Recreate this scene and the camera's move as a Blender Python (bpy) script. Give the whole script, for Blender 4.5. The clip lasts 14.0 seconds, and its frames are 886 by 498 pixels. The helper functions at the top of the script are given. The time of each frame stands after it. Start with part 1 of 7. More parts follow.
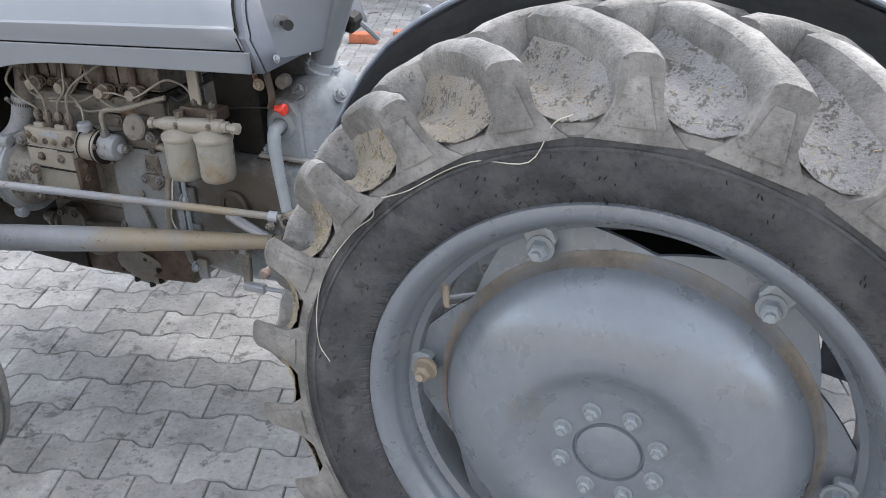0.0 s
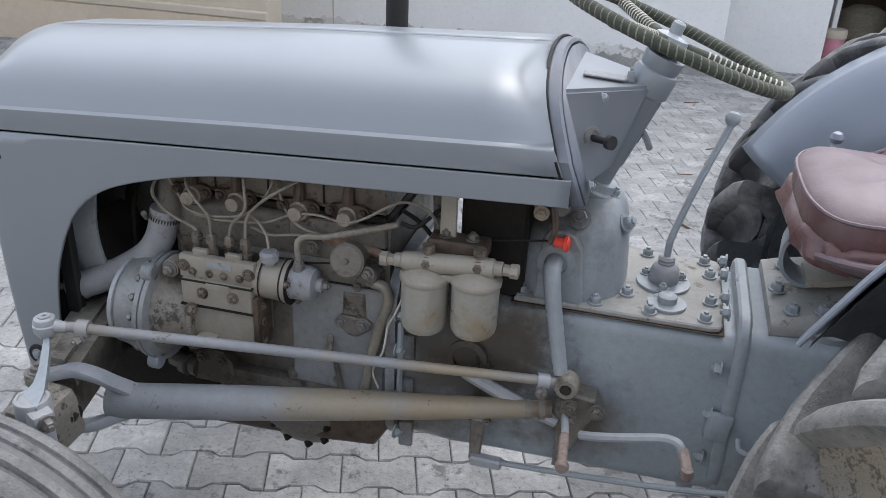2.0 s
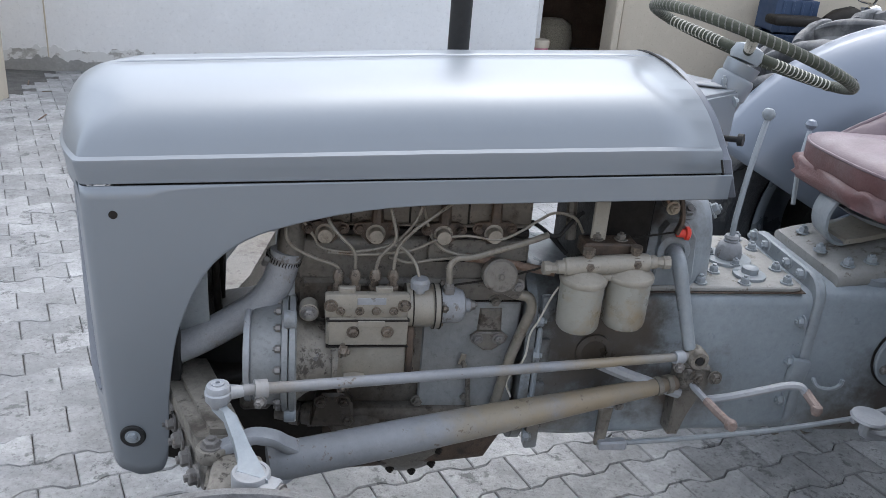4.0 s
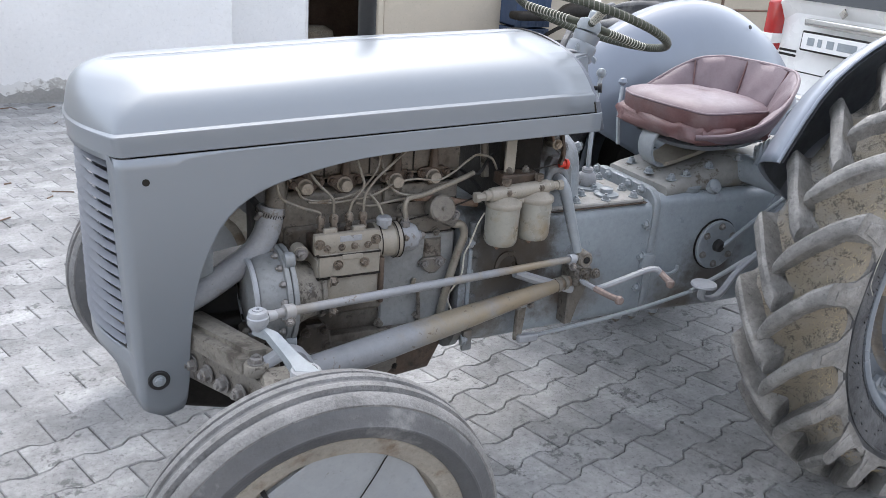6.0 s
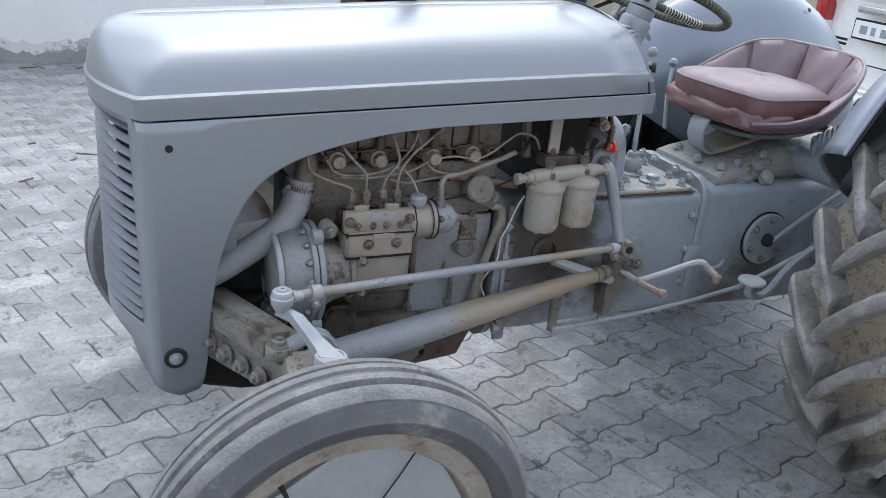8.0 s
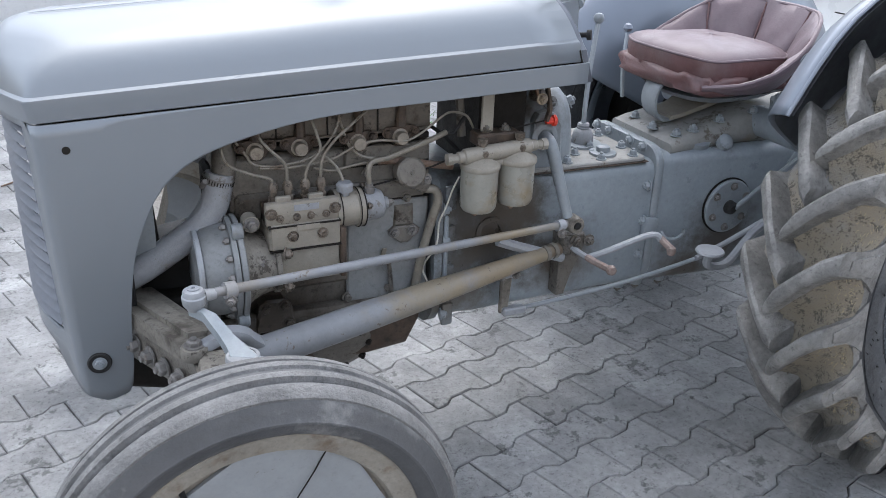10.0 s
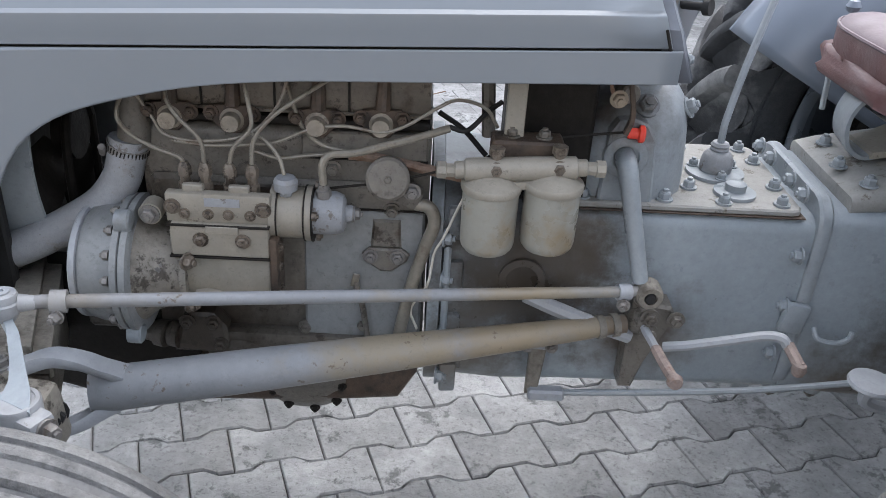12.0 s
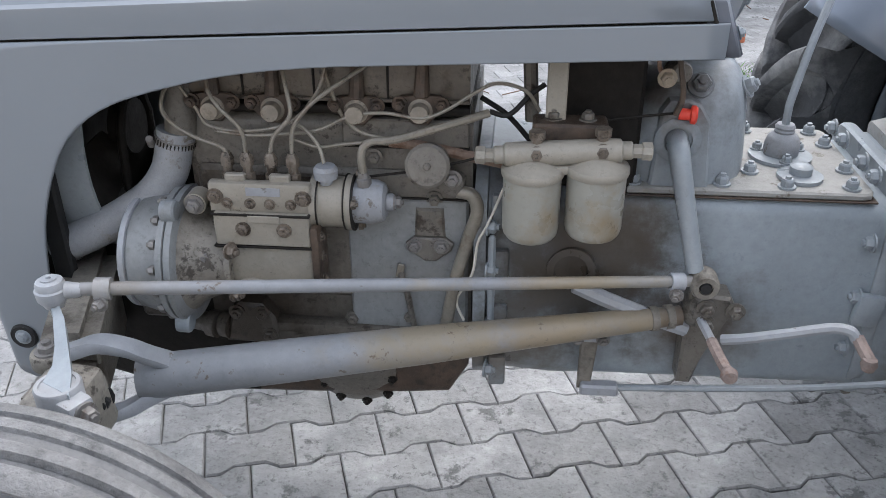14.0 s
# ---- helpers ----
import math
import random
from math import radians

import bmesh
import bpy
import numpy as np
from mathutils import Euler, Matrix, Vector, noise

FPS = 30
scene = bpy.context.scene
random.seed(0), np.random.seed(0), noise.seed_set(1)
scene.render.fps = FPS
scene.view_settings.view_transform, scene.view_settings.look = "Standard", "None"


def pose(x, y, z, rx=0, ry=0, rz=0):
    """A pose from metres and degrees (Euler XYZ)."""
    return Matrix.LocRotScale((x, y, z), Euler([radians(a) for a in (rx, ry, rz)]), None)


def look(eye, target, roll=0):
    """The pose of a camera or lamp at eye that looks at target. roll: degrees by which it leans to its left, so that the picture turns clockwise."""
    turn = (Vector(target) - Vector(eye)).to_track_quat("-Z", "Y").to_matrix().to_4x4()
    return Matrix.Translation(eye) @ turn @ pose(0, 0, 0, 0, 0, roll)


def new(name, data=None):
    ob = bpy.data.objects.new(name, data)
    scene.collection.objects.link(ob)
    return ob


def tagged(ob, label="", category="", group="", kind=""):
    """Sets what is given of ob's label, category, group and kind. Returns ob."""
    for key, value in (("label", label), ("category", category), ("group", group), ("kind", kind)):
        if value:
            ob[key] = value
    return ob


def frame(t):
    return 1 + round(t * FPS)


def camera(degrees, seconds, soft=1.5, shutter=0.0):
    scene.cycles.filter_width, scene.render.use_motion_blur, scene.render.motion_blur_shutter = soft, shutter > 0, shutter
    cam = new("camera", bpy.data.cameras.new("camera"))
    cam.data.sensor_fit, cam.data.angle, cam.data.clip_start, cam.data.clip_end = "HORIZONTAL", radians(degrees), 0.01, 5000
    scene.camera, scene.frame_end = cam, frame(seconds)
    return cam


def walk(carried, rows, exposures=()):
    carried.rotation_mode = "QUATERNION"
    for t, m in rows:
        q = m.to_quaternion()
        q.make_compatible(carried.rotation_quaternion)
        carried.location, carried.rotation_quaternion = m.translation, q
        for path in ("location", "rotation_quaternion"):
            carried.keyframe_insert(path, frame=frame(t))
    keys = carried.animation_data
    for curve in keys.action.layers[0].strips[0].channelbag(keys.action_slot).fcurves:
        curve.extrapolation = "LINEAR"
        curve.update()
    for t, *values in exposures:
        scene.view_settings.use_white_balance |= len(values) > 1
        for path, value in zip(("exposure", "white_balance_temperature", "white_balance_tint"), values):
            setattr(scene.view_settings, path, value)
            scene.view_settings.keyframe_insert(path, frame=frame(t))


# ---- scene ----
cam = camera(54.9, 14.0, 0.85)
PATH = [
    (0, (0.169, -1.786, 1.575), (-0.505, -0.158, 0.629), -1.1),
    (0.5, (-0.073, -1.708, 1.597), (-0.629, -0.011, 0.696), -1.4),
    (1, (-0.284, -1.648, 1.582), (-0.733, 0.102, 0.724), -0.6),
    (1.5, (-0.555, -1.56, 1.562), (-0.979, 0.183, 0.679), 0.0),
    (2, (-0.789, -1.557, 1.575), (-1.222, 0.191, 0.705), 2.6),
    (2.5, (-1.038, -1.623, 1.604), (-1.364, 0.158, 0.756), 1.5),
    (2.7, (-1.124, -1.633, 1.599), (-1.414, 0.157, 0.755), 1.8),
    (4.8, (-1.931, -1.784, 1.514), (-1.252, -0.053, 0.777), 6.5),
    (5, (-1.973, -1.849, 1.511), (-1.255, -0.131, 0.783), 6.7),
    (5.5, (-2.092, -1.949, 1.525), (-1.333, -0.243, 0.807), 4.8),
    (6, (-2.214, -1.981, 1.517), (-1.356, -0.326, 0.793), 4.0),
    (6.5, (-2.211, -1.927, 1.516), (-1.345, -0.276, 0.793), 4.7),
    (7, (-2.228, -1.875, 1.489), (-1.378, -0.221, 0.754), 7.7),
    (7.5, (-2.222, -1.863, 1.485), (-1.414, -0.192, 0.741), 7.2),
    (8, (-2.194, -1.864, 1.482), (-1.385, -0.208, 0.705), 6.0),
    (8.2, (-2.177, -1.874, 1.482), (-1.37, -0.23, 0.678), 5.0),
    (10.3, (-1.92, -1.891, 1.487), (-1.175, -0.23, 0.66), 2.2),
    (10.5, (-1.878, -1.836, 1.469), (-1.135, -0.171, 0.646), 2.3),
    (11, (-1.732, -1.593, 1.428), (-1.042, 0.06, 0.539), 5.9),
    (11.5, (-1.479, -1.468, 1.385), (-1.066, 0.258, 0.464), 4.1),
    (12, (-1.254, -1.421, 1.393), (-1.196, 0.333, 0.434), 3.6),
    (12.5, (-1.188, -1.408, 1.37), (-1.244, 0.344, 0.407), 0.9),
    (13, (-1.16, -1.401, 1.363), (-1.302, 0.347, 0.401), -0.2),
    (13.5, (-1.162, -1.401, 1.359), (-1.327, 0.347, 0.4), -0.3),
    (14, (-1.169, -1.403, 1.359), (-1.336, 0.346, 0.403), -0.2),
]

EXPOSURES = [(0.0, 1.26, 6700, 10), (1.0, 1.03, 6700, 10), (1.5, 0.99, 6620, 10), (2.0, 0.74, 6500, 10), (2.7, 0.74, 6480, 10), (4.8, 0.92, 6250, 9), (5.6, 1.0, 6250, 9), (6.1, 1.2, 6600, 11), (6.5, 1.24, 6750, 12), (6.9, 1.02, 6500, 10), (7.5, 0.95, 6350, 9), (8.2, 0.92, 6230, 9), (11.0, 1.06, 6400, 10), (12.5, 1.10, 6480, 10), (14.0, 1.12, 6480, 10)]
walk(cam, [(t, look(eye, target, roll)) for t, eye, target, roll in PATH], EXPOSURES)

# ---- light ----
world = bpy.data.worlds.new("sky")
scene.world = world
world.use_nodes = True
wn = world.node_tree.nodes
sky = wn.new("ShaderNodeTexSky")
sky.sky_type = "NISHITA"
sky.sun_disc = False
sky.sun_elevation = radians(62)
sky.sun_rotation = radians(20)
sky.dust_density = 2.0
haze = wn.new("ShaderNodeHueSaturation")
haze.inputs["Saturation"].default_value = 0.40
world.node_tree.links.new(sky.outputs[0], haze.inputs["Color"])
world.node_tree.links.new(haze.outputs[0], wn["Background"].inputs[0])
wn["Background"].inputs[1].default_value = 0.27
sun = new("sun", bpy.data.lights.new("sun", "SUN"))
sun.data.energy = 0.2
sun.data.angle = radians(80)
sun.data.color = (1.0, 0.94, 0.86)
sun.matrix_world = look((1.6, 4.4, 8.8), (0, 0, 0))

# ---- materials ----


def material(name, base, rough=0.5, metal=0.0, vary=0.25, scale=6.0, grain=60.0, bump=0.15, stain=None, stain_at=0.6, stain_soft=0.12, stain_scale=3.0, coat=0.0, random_tone=0.0, island_tone=0.0, spec=0.5, fleck=0.0, fleck_scale=130.0, patches=(), rough_vary=1.0, grime=None):
    """A painted or worn surface: two scales of tone, stains with their own outline, fine relief."""
    m = bpy.data.materials.new(name)
    m.use_nodes = True
    t = m.node_tree
    n, k = t.nodes, t.links
    p = n["Principled BSDF"]
    place = n.new("ShaderNodeNewGeometry").outputs["Position"]

    def noise_at(s, detail=6.0, roughness=0.6):
        q = n.new("ShaderNodeTexNoise")
        q.inputs["Scale"].default_value = s
        q.inputs["Detail"].default_value = detail
        q.inputs["Roughness"].default_value = roughness
        k.new(place, q.inputs["Vector"])
        return q.outputs["Fac"]

    def ramp(src, lo, hi, a, b):
        q = n.new("ShaderNodeMapRange")
        q.inputs[1].default_value, q.inputs[2].default_value, q.inputs[3].default_value, q.inputs[4].default_value = lo, hi, a, b
        k.new(src, q.inputs[0])
        return q.outputs[0]

    def scaled(color_socket, fac):
        q = n.new("ShaderNodeVectorMath")
        q.operation = "SCALE"
        k.new(color_socket, q.inputs[0])
        k.new(fac, q.inputs["Scale"])
        return q.outputs[0]

    rgb = n.new("ShaderNodeRGB")
    rgb.outputs[0].default_value = (*base, 1)
    col = rgb.outputs[0]
    col = scaled(col, ramp(noise_at(scale), 0.3, 0.7, 1 - vary, 1 + vary))
    col = scaled(col, ramp(noise_at(grain, 4.0, 0.7), 0.3, 0.7, 1 - vary * 0.6, 1 + vary * 0.6))
    if random_tone:
        oi = n.new("ShaderNodeObjectInfo")
        col = scaled(col, ramp(oi.outputs["Random"], 0.0, 1.0, 1 - random_tone, 1 + random_tone))
    if island_tone:
        ge = n.new("ShaderNodeNewGeometry")
        col = scaled(col, ramp(ge.outputs["Random Per Island"], 0.0, 1.0, 1 - island_tone, 1 + island_tone))
    r = ramp(noise_at(scale * 2.3), 0.3, 0.7, max(rough - 0.1 * rough_vary, 0.02), min(rough + 0.12 * rough_vary, 1.0))
    if stain:
        mix = n.new("ShaderNodeMix")
        mix.data_type = "RGBA"
        k.new(ramp(noise_at(stain_scale, 8.0, 0.65), stain_at, stain_at + stain_soft, 0.0, 0.85), mix.inputs[0])
        k.new(col, mix.inputs[6])
        mix.inputs[7].default_value = (*stain, 1)
        col = mix.outputs[2]
    for centre, reach, tint in patches:
        # a tinted patch round a point, its outline broken up by noise
        dist = n.new("ShaderNodeVectorMath")
        dist.operation = "DISTANCE"
        k.new(place, dist.inputs[0])
        dist.inputs[1].default_value = centre
        wob = n.new("ShaderNodeMath")
        wob.operation = "MULTIPLY_ADD"
        k.new(noise_at(14.0, 8.0, 0.7), wob.inputs[0])
        wob.inputs[1].default_value = reach * 1.6
        k.new(dist.outputs["Value"], wob.inputs[2])
        mix = n.new("ShaderNodeMix")
        mix.data_type = "RGBA"
        k.new(ramp(wob.outputs[0], reach * 1.05, reach * 1.75, 0.85, 0.0), mix.inputs[0])
        k.new(col, mix.inputs[6])
        mix.inputs[7].default_value = (*tint, 1)
        col = mix.outputs[2]
    if grime:
        # sooty specks and smears with crisp outlines, over a coarse mask
        tint, at_, size = grime
        coarse = ramp(noise_at(size * 0.22, 4.0, 0.6), 0.38, 0.62, -0.10, 0.10)
        fine = noise_at(size, 9.0, 0.72)
        add = n.new("ShaderNodeMath")
        k.new(coarse, add.inputs[0])
        k.new(fine, add.inputs[1])
        mix = n.new("ShaderNodeMix")
        mix.data_type = "RGBA"
        k.new(ramp(add.outputs[0], at_, at_ + 0.07, 0.0, 0.8), mix.inputs[0])
        k.new(col, mix.inputs[6])
        mix.inputs[7].default_value = (*tint, 1)
        col = mix.outputs[2]
    if fleck:
        col = scaled(col, ramp(noise_at(fleck_scale, 3.0, 0.8), 0.55, 0.68, 1.0, 1 - fleck))
        col = scaled(col, ramp(noise_at(fleck_scale * 0.37, 2.0, 0.5), 0.60, 0.70, 1.0, 1 + fleck * 0.35))
    k.new(col, p.inputs["Base Color"])
    k.new(r, p.inputs["Roughness"])
    p.inputs["Metallic"].default_value = metal
    p.inputs["Coat Weight"].default_value = coat
    p.inputs["Coat Roughness"].default_value = 0.12
    p.inputs["Specular IOR Level"].default_value = spec
    if bump:
        b = n.new("ShaderNodeBump")
        b.inputs["Strength"].default_value = bump
        b.inputs["Distance"].default_value = 0.004
        k.new(noise_at(grain * 1.7, 5.0, 0.65), b.inputs["Height"])
        k.new(b.outputs[0], p.inputs["Normal"])
    return m


PAINT = material("grey_paint", (0.226, 0.247, 0.270), 0.34, 0.25, 0.03, 2.0, 3.2, 0.05, coat=0.04, spec=0.5, rough_vary=0.25)
CAST = material("cast_grey_paint", (0.262, 0.290, 0.310), 0.34, 0.0, 0.12, 5.0, 70.0, 0.12, stain=(0.10, 0.075, 0.05), stain_at=0.65, stain_scale=4.0, fleck=0.08, fleck_scale=90.0, patches=(((-0.93, -0.13, 0.99), 0.15, (0.05, 0.036, 0.024)), ((-1.64, -0.25, 0.70), 0.14, (0.07, 0.052, 0.036))), grime=((0.09, 0.075, 0.06), 0.70, 60.0))
GEARM = material("oil_stained_casting", (0.275, 0.312, 0.338), 0.34, 0.0, 0.12, 5.0, 70.0, 0.12, stain=(0.10, 0.075, 0.05), stain_at=0.66, stain_scale=4.0, fleck=0.08, fleck_scale=90.0, patches=(((-1.115, -0.175, 0.715), 0.25, (0.035, 0.027, 0.019)), ((-1.08, -0.165, 0.62), 0.20, (0.05, 0.039, 0.028)), ((-0.99, -0.155, 0.70), 0.13, (0.07, 0.056, 0.042)), ((-0.86, -0.155, 0.55), 0.13, (0.085, 0.06, 0.04)), ((-1.19, -0.18, 0.50), 0.16, (0.12, 0.105, 0.085))), grime=((0.09, 0.075, 0.06), 0.75, 60.0))
CASEM = material("oil_stained_rear_casting", (0.275, 0.310, 0.336), 0.34, 0.0, 0.12, 5.0, 70.0, 0.12, stain=(0.10, 0.075, 0.05), stain_at=0.66, stain_scale=4.0, fleck=0.08, fleck_scale=90.0, patches=(((-0.336, -0.166, 0.545), 0.16, (0.06, 0.042, 0.028)), ((-0.45, -0.155, 0.44), 0.13, (0.10, 0.08, 0.06))), grime=((0.09, 0.075, 0.06), 0.75, 60.0))
# Two dark brown patches: round the timing neck and lower on the block.
DUSTY = material("dusty_engine_paint", (0.142, 0.130, 0.112), 0.40, 0.0, 0.22, 7.0, 90.0, 0.25, stain=(0.045, 0.03, 0.02), stain_at=0.56, stain_scale=13.0, fleck=0.35, fleck_scale=70.0, patches=(((-1.64, -0.25, 0.70), 0.20, (0.045, 0.033, 0.022)), ((-1.62, -0.17, 0.60), 0.24, (0.04, 0.029, 0.02))), grime=((0.028, 0.021, 0.016), 0.60, 60.0))
DUSTYSIDE = material("dusty_grey_cover_paint", (0.21, 0.218, 0.22), 0.40, 0.0, 0.15, 6.0, 90.0, 0.2, stain=(0.075, 0.06, 0.048), stain_at=0.64, stain_scale=9.0, fleck=0.2, fleck_scale=70.0, grime=((0.045, 0.035, 0.027), 0.71, 60.0))
HEADM = material("brown_dusted_head_paint", (0.128, 0.110, 0.089), 0.40, 0.0, 0.25, 7.0, 90.0, 0.25, stain=(0.05, 0.034, 0.022), stain_at=0.55, stain_scale=11.0, fleck=0.3, fleck_scale=70.0, grime=((0.026, 0.018, 0.012), 0.59, 60.0))
CAPM = material("beige_injector_caps", (0.26, 0.228, 0.185), 0.42, 0.0, 0.25, 20.0, 120.0, 0.2, stain=(0.09, 0.06, 0.04), stain_at=0.55, stain_scale=35.0, grime=((0.05, 0.035, 0.022), 0.63, 90.0))
BROWN = material("oily_brown_iron", (0.075, 0.052, 0.037), 0.5, 0.0, 0.35, 20.0, 120.0, 0.3, stain=(0.02, 0.015, 0.012), stain_at=0.5, stain_scale=30.0)
AXLEM = material("dusty_axle_iron", (0.20, 0.184, 0.157), 0.6, 0.0, 0.25, 9.0, 90.0, 0.3, stain=(0.06, 0.05, 0.04), stain_at=0.54, stain_scale=12.0, fleck=0.3, fleck_scale=80.0, grime=((0.04, 0.032, 0.025), 0.57, 40.0))
DUSTTOP = material("pale_dusty_casting", (0.275, 0.272, 0.258), 0.75, 0.0, 0.2, 6.0, 80.0, 0.3, stain=(0.24, 0.205, 0.155), stain_at=0.60, stain_scale=7.0, fleck=0.15, fleck_scale=80.0, grime=((0.10, 0.08, 0.06), 0.60, 34.0))
OILY = material("oil_darkened_fittings", (0.15, 0.125, 0.10), 0.42, 0.2, 0.3, 25.0, 120.0, 0.25, stain=(0.05, 0.033, 0.022), stain_at=0.54, stain_scale=45.0, grime=((0.02, 0.014, 0.01), 0.55, 80.0))
PINKRUST = material("bare_rusted_handle", (0.235, 0.185, 0.165), 0.7, 0.0, 0.25, 25.0, 120.0, 0.3, stain=(0.15, 0.08, 0.05), stain_at=0.56, stain_scale=35.0)
PUMP = material("dusty_pump_paint", (0.27, 0.248, 0.208), 0.40, 0.0, 0.15, 9.0, 90.0, 0.15, stain=(0.10, 0.06, 0.035), stain_at=0.66, stain_scale=16.0, fleck=0.22, fleck_scale=90.0, grime=((0.055, 0.035, 0.022), 0.67, 60.0))
ROD = material("worn_grey_rod_paint", (0.31, 0.325, 0.345), 0.42, 0.0, 0.12, 5.0, 60.0, 0.08, stain=(0.21, 0.18, 0.14), stain_at=0.54, stain_soft=0.2, stain_scale=2.6, fleck=0.1, fleck_scale=80.0, grime=((0.10, 0.075, 0.05), 0.66, 60.0))
RRODM = material("browned_radius_rod_paint", (0.225, 0.235, 0.25), 0.42, 0.0, 0.12, 5.0, 60.0, 0.08, stain=(0.21, 0.18, 0.14), stain_at=0.54, stain_soft=0.2, stain_scale=2.6, fleck=0.1, fleck_scale=80.0, patches=(((-1.02, -0.255, 0.69), 0.16, (0.26, 0.225, 0.165)), ((-1.10, -0.25, 0.585), 0.20, (0.265, 0.21, 0.135)), ((-0.98, -0.225, 0.595), 0.10, (0.25, 0.205, 0.14)), ((-1.30, -0.28, 0.575), 0.17, (0.265, 0.22, 0.15)), ((-0.90, -0.21, 0.60), 0.05, (0.12, 0.085, 0.055))), grime=((0.10, 0.07, 0.045), 0.66, 60.0))
BOLTM = material("dusty_bolt_metal", (0.20, 0.19, 0.18), 0.5, 0.3, 0.2, 30.0, 150.0, 0.2, stain=(0.10, 0.078, 0.06), stain_at=0.57, stain_scale=40.0)
GREASE = material("oily_black_iron", (0.016, 0.014, 0.012), 0.55, 0.0, 0.3, 10.0, 80.0, 0.3, spec=0.2)
DARK = material("dark_iron", (0.022, 0.022, 0.022), 0.6, 0.0, 0.25, 8.0, 60.0, 0.2, spec=0.3)
RUBBER = material("old_tyre_rubber", (0.050, 0.053, 0.058), 0.55, 0.0, 0.3, 14.0, 130.0, 0.5, stain=(0.15, 0.152, 0.156), stain_at=0.47, stain_soft=0.3, stain_scale=9.0, grime=((0.028, 0.029, 0.031), 0.58, 22.0), fleck=0.35, fleck_scale=100.0)
TREAD = material("muddy_tread_rubber", (0.155, 0.152, 0.145), 0.45, 0.0, 0.3, 12.0, 90.0, 0.7, stain=(0.32, 0.313, 0.298), stain_at=0.45, stain_soft=0.2, stain_scale=11.0, fleck=0.35, fleck_scale=110.0, grime=((0.055, 0.052, 0.048), 0.66, 70.0))
CUP = material("dusty_pocket_rubber", (0.225, 0.228, 0.23), 0.8, 0.0, 0.25, 7.0, 150.0, 1.0, stain=(0.30, 0.298, 0.292), stain_at=0.50, stain_soft=0.15, stain_scale=8.0, patches=(((-0.42, -0.78, 1.10), 0.50, (0.285, 0.248, 0.19)), ((-0.57, -0.76, 0.74), 0.42, (0.27, 0.23, 0.17)), ((-0.52, -0.70, 0.45), 0.40, (0.25, 0.215, 0.16))), grime=((0.075, 0.068, 0.058), 0.54, 190.0))
# Far tyre: the shade it stands in is put into this dark rubber.
FARSHADED = material("shade_darkened_far_rubber", (0.05, 0.052, 0.056), 0.55, 0.0, 0.3, 9.0, 80.0, 0.3, stain=(0.27, 0.268, 0.262), stain_at=0.49, stain_soft=0.2, stain_scale=7.0)
RIB = material("chalky_tyre_ribs", (0.168, 0.168, 0.167), 0.6, 0.0, 0.3, 12.0, 110.0, 0.8, stain=(0.09, 0.091, 0.092), stain_at=0.57, stain_soft=0.10, stain_scale=16.0, fleck=0.25, fleck_scale=90.0, grime=((0.09, 0.09, 0.09), 0.68, 60.0))
MUD = material("dried_straw_mud", (0.38, 0.335, 0.255), 0.95, 0.0, 0.3, 60.0, 260.0, 1.0, stain=(0.14, 0.11, 0.08), stain_at=0.54, stain_soft=0.06, stain_scale=130.0)
FRONTRUB = material("dusty_front_rubber", (0.080, 0.082, 0.086), 0.50, 0.0, 0.2, 7.0, 90.0, 0.25, stain=(0.24, 0.24, 0.238), stain_at=0.54, stain_soft=0.12, stain_scale=7.0, fleck=0.2, fleck_scale=90.0)
WHEELP = material("wheel_grey_paint", (0.205, 0.232, 0.263), 0.30, 0.3, 0.1, 5.0, 60.0, 0.05, coat=0.15, stain=(0.20, 0.19, 0.17), stain_at=0.62, stain_scale=5.0, fleck=0.05, fleck_scale=70.0)
FENDER = material("fender_grey_paint", (0.175, 0.20, 0.24), 0.32, 0.2, 0.05, 3.0, 3.2, 0.15, coat=0.2, rough_vary=0.3)
# Fender grey darkened by the shade underneath, plus tan dust stains.
UNDER = material("shaded_fender_underside", (0.11, 0.118, 0.128), 0.7, 0.0, 0.3, 4.0, 40.0, 0.2, stain=(0.15, 0.13, 0.11), stain_at=0.6)
LEATHER = material("faded_maroon_leather", (0.150, 0.108, 0.120), 0.46, 0.0, 0.12, 7.0, 120.0, 0.2, stain=(0.195, 0.158, 0.168), stain_at=0.48, stain_soft=0.3, stain_scale=5.0, fleck=0.08, fleck_scale=90.0)
MAROON = material("dark_maroon_leather", (0.125, 0.062, 0.060), 0.42, 0.0, 0.18, 9.0, 120.0, 0.25, stain=(0.17, 0.12, 0.122), stain_at=0.52, stain_soft=0.2, stain_scale=8.0)
PIPEM = material("pale_fuel_pipe", (0.225, 0.205, 0.17), 0.34, 0.2, 0.2, 20.0, 120.0, 0.1, stain=(0.11, 0.07, 0.045), stain_at=0.55, stain_scale=18.0, grime=((0.06, 0.04, 0.026), 0.66, 70.0))
HOSEM = material("dusty_hose", (0.27, 0.28, 0.295), 0.6, 0.0, 0.12, 10.0, 100.0, 0.3, stain=(0.2, 0.175, 0.14), stain_at=0.58, stain_scale=12.0, fleck=0.12, fleck_scale=90.0, grime=((0.11, 0.09, 0.07), 0.64, 50.0))
REDM = material("red_plastic", (0.75, 0.06, 0.035), 0.4, 0.0, 0.08, 30.0, 90.0, 0.02)
